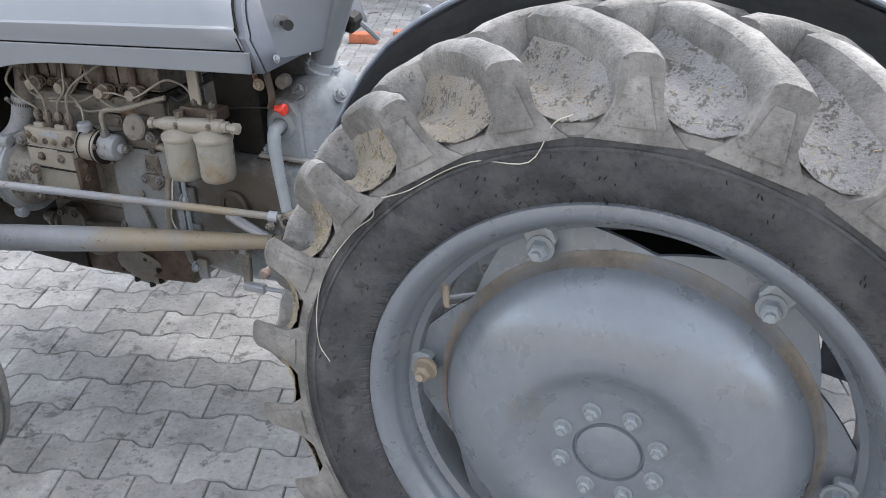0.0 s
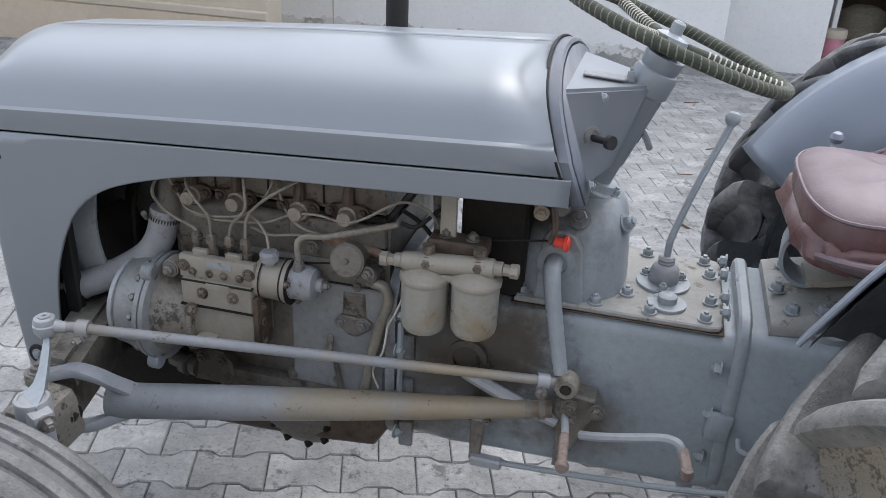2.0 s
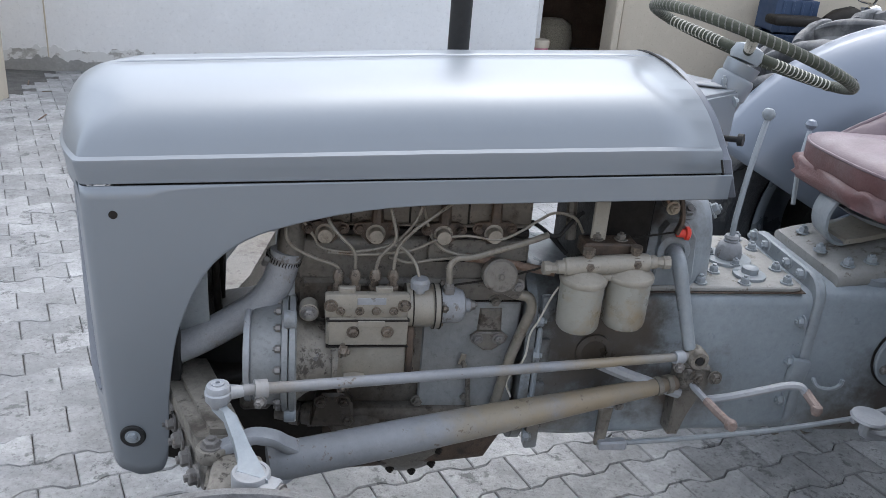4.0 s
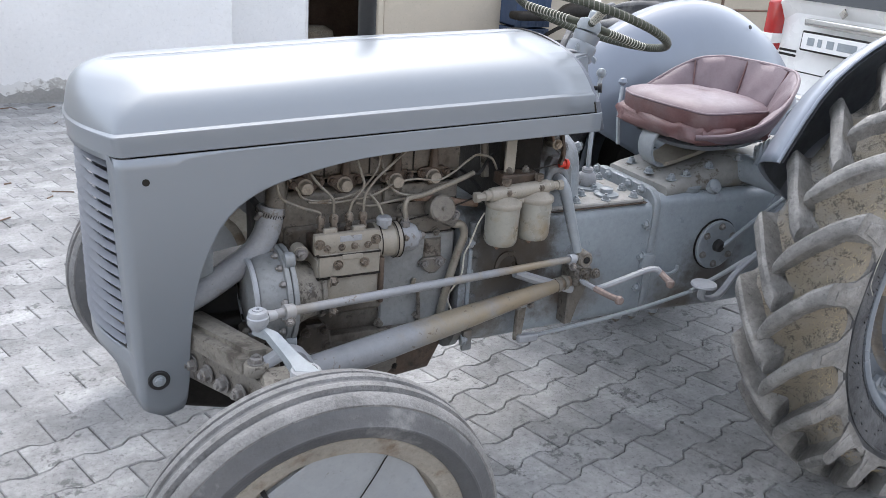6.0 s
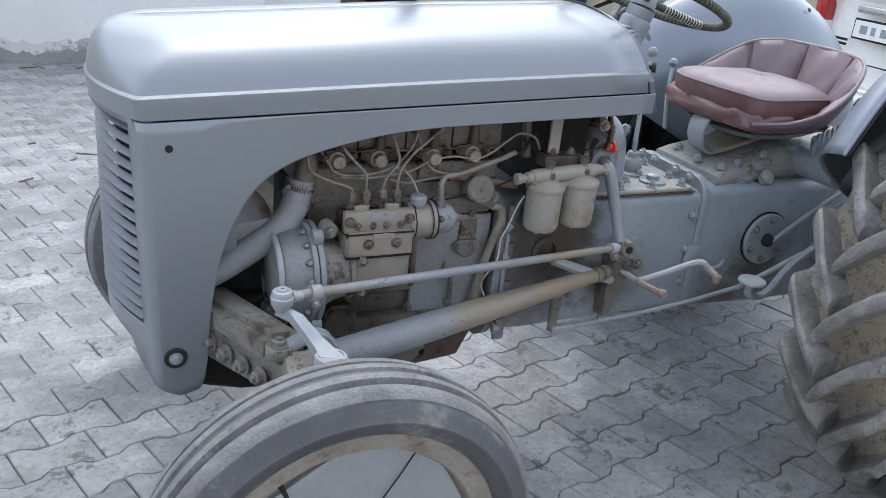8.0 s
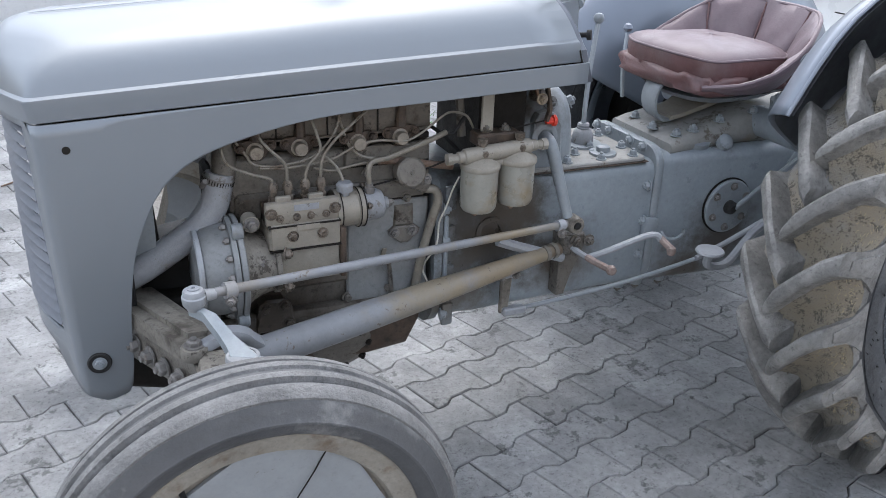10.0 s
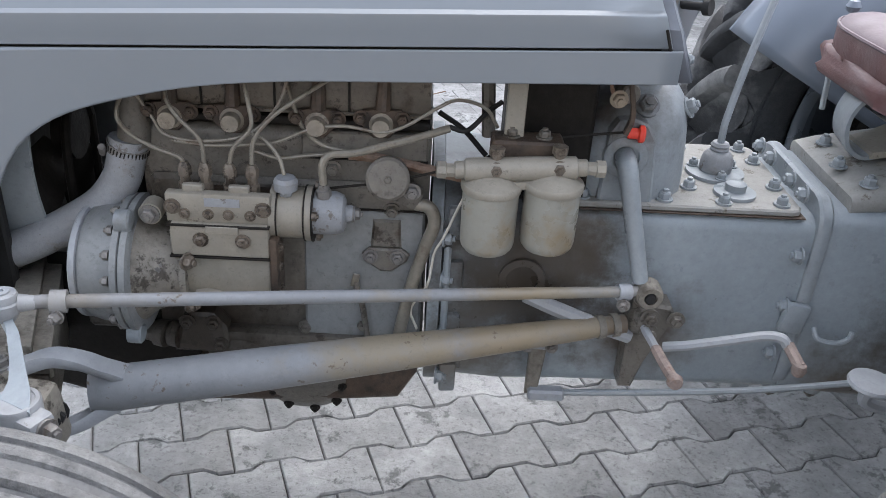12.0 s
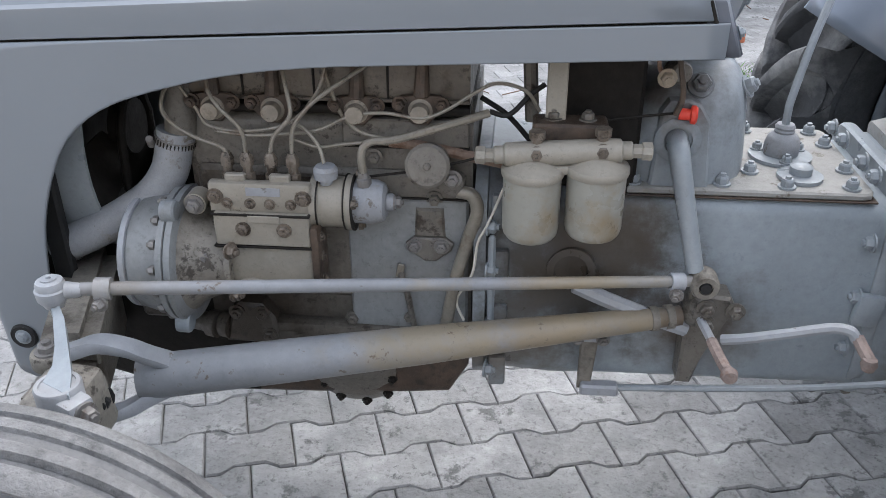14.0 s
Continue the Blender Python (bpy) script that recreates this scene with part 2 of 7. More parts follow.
PAVER = material("grey_concrete_paver", (0.252, 0.255, 0.257), 0.85, 0.0, 0.25, 5.0, 45.0, 1.0, stain=(0.162, 0.167, 0.172), stain_at=0.50, stain_soft=0.2, stain_scale=4.0, random_tone=0.2, fleck=0.38, fleck_scale=75.0, grime=((0.095, 0.097, 0.098), 0.60, 26.0))
PAVERF = material("grey_concrete_paver_field", (0.252, 0.255, 0.257), 0.85, 0.0, 0.25, 5.0, 45.0, 1.0, stain=(0.162, 0.167, 0.172), stain_at=0.50, stain_soft=0.2, stain_scale=4.0, island_tone=0.2, fleck=0.38, fleck_scale=75.0, grime=((0.095, 0.097, 0.098), 0.60, 26.0))
PAVED = material("paved_ground", (0.29, 0.285, 0.275), 0.9, 0.0, 0.2, 2.5, 50.0, 0.5, stain=(0.19, 0.18, 0.165), stain_at=0.55, stain_soft=0.25, stain_scale=1.2)
JOINT = material("sandy_joint", (0.085, 0.083, 0.079), 0.95, 0.0, 0.3, 8.0, 120.0, 0.5, fleck=0.4, fleck_scale=90.0)
WHITEWALL = material("white_limewash", (0.72, 0.72, 0.72), 0.9, 0.0, 0.04, 1.5, 30.0, 0.2, stain=(0.60, 0.58, 0.55), stain_at=0.66, stain_scale=1.6, fleck=0.1, fleck_scale=25.0)
CREAM = material("cream_wall_paint", (0.47, 0.415, 0.335), 0.85, 0.0, 0.06, 1.5, 30.0, 0.2, fleck=0.15, fleck_scale=30.0)
BEHIND = material("tan_wall_behind", (0.50, 0.42, 0.33), 0.85, 0.0, 0.1, 1.0, 20.0, 0.2)
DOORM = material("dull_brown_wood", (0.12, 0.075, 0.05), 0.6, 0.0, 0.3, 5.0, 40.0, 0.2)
VANW = material("white_car_paint", (0.78, 0.78, 0.77), 0.25, 0.0, 0.03, 2.0, 20.0, 0.01, coat=0.5)
GLASSD = material("dark_car_glass", (0.015, 0.018, 0.02), 0.06, 0.0, 0.05, 2.0, 20.0, 0.0)
STRAP = material("green_white_cord", (0.052, 0.058, 0.040), 0.75, 0.0, 0.3, 20.0, 150.0, 0.3)
RUST = material("rust", (0.185, 0.165, 0.14), 0.8, 0.0, 0.3, 15.0, 90.0, 0.3, stain=(0.19, 0.205, 0.225), stain_at=0.44, stain_soft=0.2, stain_scale=11.0)
RIMRUST = material("rust_stained_rim_paint", (0.27, 0.25, 0.215), 0.7, 0.0, 0.2, 9.0, 90.0, 0.3, stain=(0.15, 0.105, 0.07), stain_at=0.55, stain_soft=0.15, stain_scale=14.0, fleck=0.2, fleck_scale=80.0)
RUSTY = material("rusty_iron", (0.24, 0.17, 0.13), 0.8, 0.0, 0.3, 25.0, 120.0, 0.3, stain=(0.13, 0.07, 0.04), stain_at=0.5, stain_scale=25.0)
BOWL = material("filter_bowl_paint", (0.275, 0.268, 0.235), 0.30, 0.0, 0.08, 8.0, 60.0, 0.05, stain=(0.23, 0.16, 0.075), stain_at=0.50, stain_soft=0.2, stain_scale=9.0, fleck=0.1, fleck_scale=80.0, grime=((0.13, 0.085, 0.04), 0.68, 40.0))
BRASSY = material("tan_pipe_paint", (0.30, 0.25, 0.19), 0.6, 0.0, 0.2, 14.0, 90.0, 0.2, stain=(0.15, 0.09, 0.05), stain_at=0.6, stain_scale=20.0)
DASHM = material("dash_grey_paint", (0.135, 0.147, 0.172), 0.42, 0.1, 0.1, 6.0, 60.0, 0.05)
CHROME = material("chrome", (0.62, 0.61, 0.58), 0.15, 1.0, 0.05, 6.0, 40.0, 0.02)
REDLENS = material("red_lens", (0.36, 0.015, 0.015), 0.12, 0.0, 0.08, 12.0, 60.0, 0.02, coat=0.6)
CLEARLENS = material("clear_lens", (0.72, 0.72, 0.70), 0.12, 0.0, 0.05, 12.0, 60.0, 0.02, coat=0.6)
BLUEPLASTIC = material("blue_plastic", (0.03, 0.055, 0.11), 0.5, 0.0, 0.1, 5.0, 60.0, 0.05)
PINKPLASTIC = material("faded_pink_plastic", (0.55, 0.24, 0.30), 0.5, 0.0, 0.1, 5.0, 60.0, 0.05)
BRICKM = material("orange_clay_brick", (0.45, 0.15, 0.08), 0.9, 0.0, 0.2, 15.0, 90.0, 0.4, stain=(0.5, 0.42, 0.36), stain_at=0.6, stain_scale=20.0)
FDISC = material("pale_scratched_disc_paint", (0.275, 0.292, 0.305), 0.42, 0.0, 0.08, 4.0, 60.0, 0.06, stain=(0.23, 0.215, 0.185), stain_at=0.60, stain_scale=6.0, fleck=0.08, fleck_scale=70.0, grime=((0.12, 0.105, 0.085), 0.72, 40.0))
GROOVEM = material("dusty_tyre_groove", (0.135, 0.136, 0.138), 0.6, 0.0, 0.25, 14.0, 110.0, 0.4, stain=(0.07, 0.071, 0.073), stain_at=0.56, stain_scale=20.0)
GRASSM = material("grass_green", (0.10, 0.22, 0.045), 0.7, 0.0, 0.3, 20.0, 90.0, 0.0)
STRAWM = material("pale_straw", (0.36, 0.30, 0.195), 0.8, 0.0, 0.2, 30.0, 150.0, 0.1)
DAMP = material("damp_peeling_limewash", (0.38, 0.37, 0.35), 0.9, 0.0, 0.3, 6.0, 60.0, 0.5, stain=(0.66, 0.66, 0.65), stain_at=0.44, stain_soft=0.06, stain_scale=9.0)
WRAP = material("grey_cord_wrap", (0.17, 0.165, 0.145), 0.75, 0.0, 0.3, 20.0, 150.0, 0.3)
CORD = material("pale_cord", (0.52, 0.50, 0.44), 0.75, 0.0, 0.2, 20.0, 150.0, 0.3)

# ---- mesh helpers ----


def thing(name, at=(0, 0, 0), label="", category="", group="", kind=""):
    return tagged(_placed(new(name), at), label, category, group, kind)


def _placed(ob, at):
    ob.location = at
    return ob


def part(name, bm, mat, parent=None, label="", sharp=35.0, origin=None):
    """Links a bmesh, in world coordinates, as one mesh object under a thing or a part."""
    bmesh.ops.recalc_face_normals(bm, faces=bm.faces)
    me = bpy.data.meshes.new(name)
    bm.to_mesh(me)
    bm.free()
    return piece(name, me, mat, parent, label, sharp)


def piece(name, me, mat, parent=None, label="", sharp=35.0):
    if mat and not me.materials:
        me.materials.append(mat)
    me.polygons.foreach_set("use_smooth", [True] * len(me.polygons))
    me.set_sharp_from_angle(angle=radians(sharp))
    ob = new(name, me)
    if parent:
        ob.parent = parent
        at = Vector((0, 0, 0))
        up = parent
        while up:
            at += up.location
            up = up.parent
        ob.location = -at
    if label:
        ob["label"] = label
    return ob


def box(bm, c, s, rot=(0, 0, 0), bevel=0.0, seg=1):
    m = pose(*c, *rot) @ Matrix.Diagonal((*s, 1))
    made = bmesh.ops.create_cube(bm, size=1.0, matrix=m)
    if bevel:
        es = {e for v in made["verts"] for e in v.link_edges}
        bmesh.ops.bevel(bm, geom=list(es), offset=bevel, segments=seg, profile=0.5, affect="EDGES")
    return bm


def basis(d):
    """A matrix whose z runs along d."""
    return Vector(d).to_track_quat("Z", "Y").to_matrix().to_4x4()


def lathe(bm, profile, centre=(0, 0, 0), axis=(0, 0, 1), seg=32, arc=None, start=0.0):
    """Turns (radius, height) pairs about an axis through centre."""
    m = Matrix.Translation(centre) @ basis(axis)
    full = arc is None
    count = seg if full else seg + 1
    rings = []
    for i in range(count):
        a = start + (2 * math.pi if full else arc) * i / seg
        rings.append([bm.verts.new(m @ Vector((r * math.cos(a), r * math.sin(a), h))) for r, h in profile])
    for i in range(seg):
        a, b = rings[i], rings[(i + 1) % count]
        for j in range(len(profile) - 1):
            if profile[j][0] < 1e-6 and profile[j + 1][0] < 1e-6:
                continue
            bm.faces.new((a[j], b[j], b[j + 1], a[j + 1]))
    bmesh.ops.remove_doubles(bm, verts=bm.verts, dist=1e-5)
    return bm


def rod(bm, a, b, r0, r1=None, seg=14):
    a, b = Vector(a), Vector(b)
    r1 = r0 if r1 is None else r1
    n = (b - a).length
    c = min(r0, r1, n / 2) * 0.18
    return lathe(bm, [(0, 0), (r0 - c, 0), (r0, c), (r1, n - c), (r1 - c, n), (0, n)], a, b - a, seg)


def smooth_path(pts, steps=6):
    p = [Vector(q) for q in pts]
    p = [2 * p[0] - p[1], *p, 2 * p[-1] - p[-2]]
    out = []
    for i in range(1, len(p) - 2):
        for s in range(steps):
            t = s / steps
            a, b, c, d = p[i - 1], p[i], p[i + 1], p[i + 2]
            out.append(0.5 * (2 * b + (c - a) * t + (2 * a - 5 * b + 4 * c - d) * t * t + (3 * b - a - 3 * c + d) * t ** 3))
    return out + [p[-2]]


def tube(bm, pts, r, seg=10, steps=6, closed=False, radii=None):
    path = smooth_path(pts, steps) if steps > 1 else [Vector(q) for q in pts]
    rings, side = [], None
    n = len(path)
    for i, q in enumerate(path):
        if closed:
            d = path[(i + 1) % n] - path[i - 1]
        else:
            d = path[min(i + 1, n - 1)] - path[max(i - 1, 0)]
        d.normalize()
        if side is None:
            side = d.orthogonal().normalized()
        side = (side - d * side.dot(d)).normalized()
        up = d.cross(side)
        rr = r if radii is None else radii(i / (n - 1))
        rings.append([bm.verts.new(q + rr * (math.cos(a) * side + math.sin(a) * up)) for a in (2 * math.pi * j / seg for j in range(seg))])
    for i in range(n if closed else n - 1):
        a, b = rings[i], rings[(i + 1) % n]
        for j in range(seg):
            bm.faces.new((a[j], a[(j + 1) % seg], b[(j + 1) % seg], b[j]))
    if not closed:
        bm.faces.new(rings[0][::-1])
        bm.faces.new(rings[-1])
    return bm


def loft(bm, rings, cap=True, closed=True):
    """Joins rings of points (all of one length) by faces."""
    vs = [[bm.verts.new(q) for q in ring] for ring in rings]
    n = len(vs[0])
    for a, b in zip(vs, vs[1:]):
        for j in range(n if closed else n - 1):
            bm.faces.new((a[j], a[(j + 1) % n], b[(j + 1) % n], b[j]))
    if cap and closed:
        bm.faces.new(vs[0][::-1])
        bm.faces.new(vs[-1])
    return bm


def prism(bm, outline, a, b, axis="y", bevel=0.0):
    """A plate with an outline in the plane across axis, from a to b along it."""
    put = {"y": lambda u, v, w: (u, w, v), "x": lambda u, v, w: (w, u, v), "z": lambda u, v, w: (u, v, w)}[axis]
    n0 = len(bm.edges)
    lo = [bm.verts.new(put(u, v, a)) for u, v in outline]
    hi = [bm.verts.new(put(u, v, b)) for u, v in outline]
    n = len(outline)
    faces = [bm.faces.new(lo), bm.faces.new(hi[::-1])]
    faces += [bm.faces.new((lo[i], hi[i], hi[(i + 1) % n], lo[(i + 1) % n])) for i in range(n)]
    if bevel:
        es = {e for f in faces[:2] for e in f.edges}
        bmesh.ops.bevel(bm, geom=list(es), offset=bevel, segments=1, profile=0.5, affect="EDGES")
    return bm


def hexbolt(at, way, r=0.011, h=0.010, mat=None, parent=None, name="bolt", washer=True):
    bm = bmesh.new()
    at, way = Vector(at), Vector(way).normalized()
    if washer:
        lathe(bm, [(0, 0), (r * 1.45, 0), (r * 1.45, h * 0.25), (0, h * 0.25)], at, way, 14)
    lathe(bm, [(0, h * 0.2), (r * 1.05, h * 0.2), (r * 1.05, h * 0.95), (r * 0.85, h * 1.15), (0, h * 1.15)], at, way, 6)
    lathe(bm, [(0, h), (r * 0.5, h), (r * 0.5, h * 1.5), (0, h * 1.55)], at, way, 8)
    return part(name, bm, mat or BOLTM, parent, sharp=25)


def shell(ob, thickness, offset=-1.0):
    m = ob.modifiers.new("thickness", "SOLIDIFY")
    m.thickness, m.offset = thickness, offset
    return ob

# ---- the yard ----


def slab(name, c, s, mat, label, bevel=0.01, kind="structure", category="wall"):
    bm = box(bmesh.new(), c, s, bevel=bevel)
    return tagged(part(name, bm, mat), label, category, "", kind)


def ground_z(y, x=-1.4):
    """The yard falls away gently behind the tractor, and rises a little towards its rear wheels."""
    u = max(0.0, min(1.0, (y - 1.0) / 2.0))
    return -0.045 * max(0.0, y - 0.5) + 0.028 * (max(-2.6, min(0.6, x)) + 1.4) * (1 - u * u * (3 - 2 * u))


bm = bmesh.new()
loft(bm, [[Vector((x, y, ground_z(min(y, 8.0), x) - 0.010)) for x in (-150, -20, -2.6, -1.4, 0.6, 20, 150)] for y in (-150, -12, 0.5, 1, 1.4, 1.8, 2.2, 2.6, 3, 4, 8, 150)], cap=False, closed=False)
tagged(part("ground", bm, JOINT), "sandy bedding ground of the paved yard", "ground", "", "structure")

slab("wall_north", (-2.55, 6.55, 1.3), (4.5, 0.3, 3.4), WHITEWALL, "white limewashed yard wall with a stained foot")
rnd = random.Random(31)
edge_ = [(-4.8 + 0.0225 * i, -0.075 + 0.018 * math.sin(i * 0.21) + 0.012 * math.sin(i * 0.83) + rnd.uniform(-0.014, 0.014)) for i in range(201)]
for pts_, mat_, y_, lab_ in (([(x, z) for x, z in edge_], DAMP, 6.3975, "damp peeling grey foot of the white wall"), ([(x, z - 0.085 - rnd.uniform(0, 0.012)) for x, z in edge_], PAVED, 6.394, "darker muddy splash line along the wall foot")):
    bm = prism(bmesh.new(), [(-4.8, -0.32)] + pts_ + [(-0.3, -0.32)], y_ - 0.003, 6.402, "y")
    tagged(part("wall_north_foot", bm, mat_), lab_, "trim", "", "structure")
slab("wall_joint", (-3.97, 6.398, 1.3), (0.012, 0.012, 3.3), CREAM, "thin grey joint line down the white wall", 0.001, category="trim")
slab("wall_west", (-9.0, 5.05, 1.3), (10.1, 0.3, 3.4), CREAM, "pale cream wall with a beige foot band")
slab("wall_west_band", (-9.0, 4.89, -0.03), (10.12, 0.03, 0.40), BEHIND, "dusty beige plaster band along the wall foot", category="trim")
slab("wall_west_tiles", (-9.0, 4.887, 0.205), (10.12, 0.045, 0.07), CREAM, "row of beige skirting tiles above the plaster band", category="trim")
slab("wall_panel", (0.16, 7.15, 1.3), (0.92, 0.3, 3.4), WHITEWALL, "off-white wall panel beside the dark doorway")
slab("wall_lintel", (1.05, 7.15, 2.35), (0.86, 0.3, 1.3), WHITEWALL, "white wall over the dark doorway")
slab("door_sill", (1.05, 7.10, -0.26), (0.86, 0.40, 0.08), BEHIND, "dusty concrete door sill", category="sill")
slab("wall_east", (6.5, 7.15, 1.3), (10.0, 0.3, 3.4), CREAM, "cream yard wall behind the parked car")
# Store room shell in dark brown, added so the doorway stays dark inside.
slab("wall_room_back", (1.0, 9.6, 1.3), (4.0, 0.2, 3.4), DOORM, "dark brown back wall keeping the store room doorway dark")
slab("wall_room_side", (-0.6, 8.4, 1.3), (0.2, 2.4, 3.4), DOORM, "dark brown side wall closing off the store room")
slab("wall_room_side_far", (2.6, 8.4, 1.3), (0.2, 2.4, 3.4), DOORM, "dark brown side wall closing off the store room")
# Unseen roof, added to keep sky light out of the store room.
slab("roof_room", (1.0, 8.4, 3.05), (4.0, 2.8, 0.1), DOORM, "unseen dark roof keeping light out of the store room", category="roof")
# Unseen wall opposite; its height is set to trim low southern sky light.
slab("wall_south", (-1.0, -8.0, 1.5), (30.0, 0.3, 3.6), BEHIND, "unseen tan building wall across the yard, cutting low sky light")

# ---- tractor ----
tractor = thing("tractor", (-0.85, 0, 0), "old grey farm tractor with open engine bay standing on pavers", "tractor")
SEAM0 = 1.091


def seam_z(x):
    return SEAM0 + 0.047 * (x + 0.9)


def nose_outline(w, xf, depth=0.065, rc=0.022, xr=-0.905, side=18, corner=16):
    """Half a plan outline, from the rear along one side, round a tight corner, to the middle of the bowed nose."""
    rc = min(rc, w * 0.4)
    xs = xf + depth + rc
    out = [(xr + (xs - xr) * (i / side) ** 0.8, w) for i in range(side)]
    bend = math.pi / 2 - math.atan(2 * depth / w)
    for i in range(7):
        a = bend * i / 6
        out.append((xs - rc * math.sin(a), w - rc * (1 - math.cos(a))))
    x0, y0 = out[-1]
    for i in range(1, corner - 5):
        u = 1 - i / (corner - 6)
        out.append((xf + (x0 - xf) * u * u, y0 * u))
    return out


def bonnet():
    # height over the seam, half width, front end
    levels = [(-0.002, 0.2610, -2.123), (0.0, 0.2640, -2.125), (0.024, 0.2660, -2.128), (0.0445, 0.2685, -2.131), (0.0475, 0.2680, -2.1305), (0.0500, 0.2645, -2.128), (0.0525, 0.2605, -2.1265), (0.060, 0.2575, -2.126), (0.078, 0.2505, -2.124), (0.096, 0.2405, -2.121),
              (0.114, 0.226, -2.117), (0.130, 0.206, -2.110), (0.143, 0.180, -2.101), (0.153, 0.148, -2.090), (0.161, 0.112, -2.076), (0.1665, 0.072, -2.060), (0.170, 0.03, -2.045), (0.1705, 0.002, -2.035)]
    bm = bmesh.new()
    rings = []
    for h, w, xf in levels:
        half = nose_outline(w, xf, 0.065 * min(1.0, 0.3 + w / 0.3), 0.022 + 1.1 * max(0.0, 0.258 - w), -0.903 - 0.36 * (h + 0.041))
        row = half + [(x, -y) for x, y in reversed(half[:-1])]
        ring = []
        for x, y in row:
            k = 0.955 - 0.085 * max(0.0, min(1.1, (-1.45 - x) / 0.65))
            ring.append(Vector((x, -y, seam_z(x) + h * k)))
        rings.append(ring)
    loft(bm, rings, cap=False, closed=False)
    bmesh.ops.remove_doubles(bm, verts=bm.verts, dist=0.0008)
    ob = part("bonnet", bm, PAINT, tractor, "smooth grey sheet-metal bonnet with a raised side crease", sharp=24)
    return shell(ob, 0.004)


bonnet_ob = bonnet()
ARCH = [(-0.90, 1.040), (-1.31, 1.022), (-1.455, 1.015), (-1.585, 1.000), (-1.71, 0.970), (-1.785, 0.940), (-1.84, 0.896), (-1.874, 0.842), (-1.905, 0.763), (-1.920, 0.69),
        (-1.931, 0.60), (-1.936, 0.50), (-1.943, 0.462), (-1.956, 0.442), (-2.0, 0.434), (-2.045, 0.458), (-2.075, 0.50), (-2.095, 0.55), (-2.2, 0.555)]


def finer(table, steps=5):
    """The same outline with rounded corners."""
    return [(q.x, q.z) for q in smooth_path([(x, 0, z) for x, z in table], steps)]


ARCH = finer(ARCH)


def along(table, x):
    for (x0, y0), (x1, y1) in zip(table, table[1:]):
        if (x0 - x) * (x1 - x) <= 0:
            return y0 + (y1 - y0) * (x - x0) / (x1 - x0)
    return table[-1][1] if abs(x - table[-1][0]) < abs(x - table[0][0]) else table[0][1]


def cowl():
    xs = sorted({*[-0.903 - i * 0.035 for i in range(20)], *[-1.6 - i * 0.02 for i in range(15)], *[-1.89 - i * 0.005 for i in range(14)], -1.98, -1.995}, reverse=True)
    half = [(x, 0.262) for x in xs] + nose_outline(0.262, -2.120)[18:]
    row = half + [(x, -y) for x, y in reversed(half[:-1])]
    bm = bmesh.new()
    rows = 24
    grid = []
    for x, y in row:
        zt, zb = seam_z(x) - 0.004, along(ARCH, x)
        front = abs(y) < 0.226
        if front:
            zs = [zt, 1.052, 1.024] + [1.024 - (1.024 - 0.60) * i / 18 for i in range(1, 19)] + [0.59, 0.57, zb]
            zs = zs[:rows + 1] if len(zs) > rows + 1 else zs + [zb] * (rows + 1 - len(zs))
        else:
            zs = [zt + (zb - zt) * i / rows for i in range(rows + 1)]
        lean = lambda z: 1.0 - 0.05 * max(0.0, (0.75 - z) / 0.3) ** 2
        grid.append([bm.verts.new((x + 0.018 * max(0.0, 1.0 - (z - 0.43) / 0.6) * max(0.0, min(1.0, (-2.0 - x) / 0.06)), -y * lean(z), z)) for z in zs])
    for i in range(len(grid) - 1):
        for j in range(rows):
            x, y = row[i]
            x2, y2 = row[i + 1]
            zmid = (grid[i][j].co.z + grid[i][j + 1].co.z) / 2
            if max(abs(y), abs(y2)) < 0.226 and 0.60 < zmid < 1.024:
                continue
            q = (grid[i][j], grid[i + 1][j], grid[i + 1][j + 1], grid[i][j + 1])
            if len({tuple(round(c, 5) for c in v.co) for v in q}) > 2:
                try:
                    bm.faces.new(q)
                except ValueError:
                    pass
    bmesh.ops.remove_doubles(bm, verts=bm.verts, dist=0.0006)
    bmesh.ops.delete(bm, geom=[v for v in bm.verts if not v.link_faces], context="VERTS")
    ob = part("front_cowl", bm, PAINT, tractor, "grey front cowl with arched side cut-outs", sharp=50)
    return shell(ob, 0.005)


cowl_ob = cowl()
# A dark strip added behind each seam gives the gap its shade.
for s in (-1, 1):
    bm = bmesh.new()
    loft(bm, [[(x, s * y, seam_z(x) + z) for y, z in ((0.250, -0.020), (0.2565, -0.020), (0.2565, 0.014), (0.250, 0.014))] for x in [-0.92 - 0.045 * i for i in range(25)]])
    part("seam_strip", bm, GREASE, cowl_ob, "dark strip added behind the bonnet seam for the gap's shade")
for i in range(16):
    z = 1.010 - 0.0262 * i
    bm = bmesh.new()
    half = [p for p in nose_outline(0.262, -2.120)[18:] if p[1] <= 0.236]
    line = half + [(x, -y) for x, y in reversed(half[:-1])]
    loft(bm, [[Vector((x + 0.004 + dx, -y, z + dz)) for dx, dz in ((0.0, -0.0045), (0.002, -0.006), (0.015, 0.0035), (0.013, 0.005))] for x, y in line])
    part("grille_slat", bm, DASHM, cowl_ob)
# A dark disc on the surface stands in for the shade inside the hole.
bm = bmesh.new()
lathe(bm, [(0.0, 0.0), (0.0075, 0.0), (0.0075, 0.0015), (0.0, 0.0015)], (-2.002, -0.2665, 0.985), (0, -1, 0), 16)
part("bolt_hole", bm, GREASE, cowl_ob, "small dark disc for the shade inside a bolt hole")
# The recess is a raised dark disc, its shade put into the colour.
bm = bmesh.new()
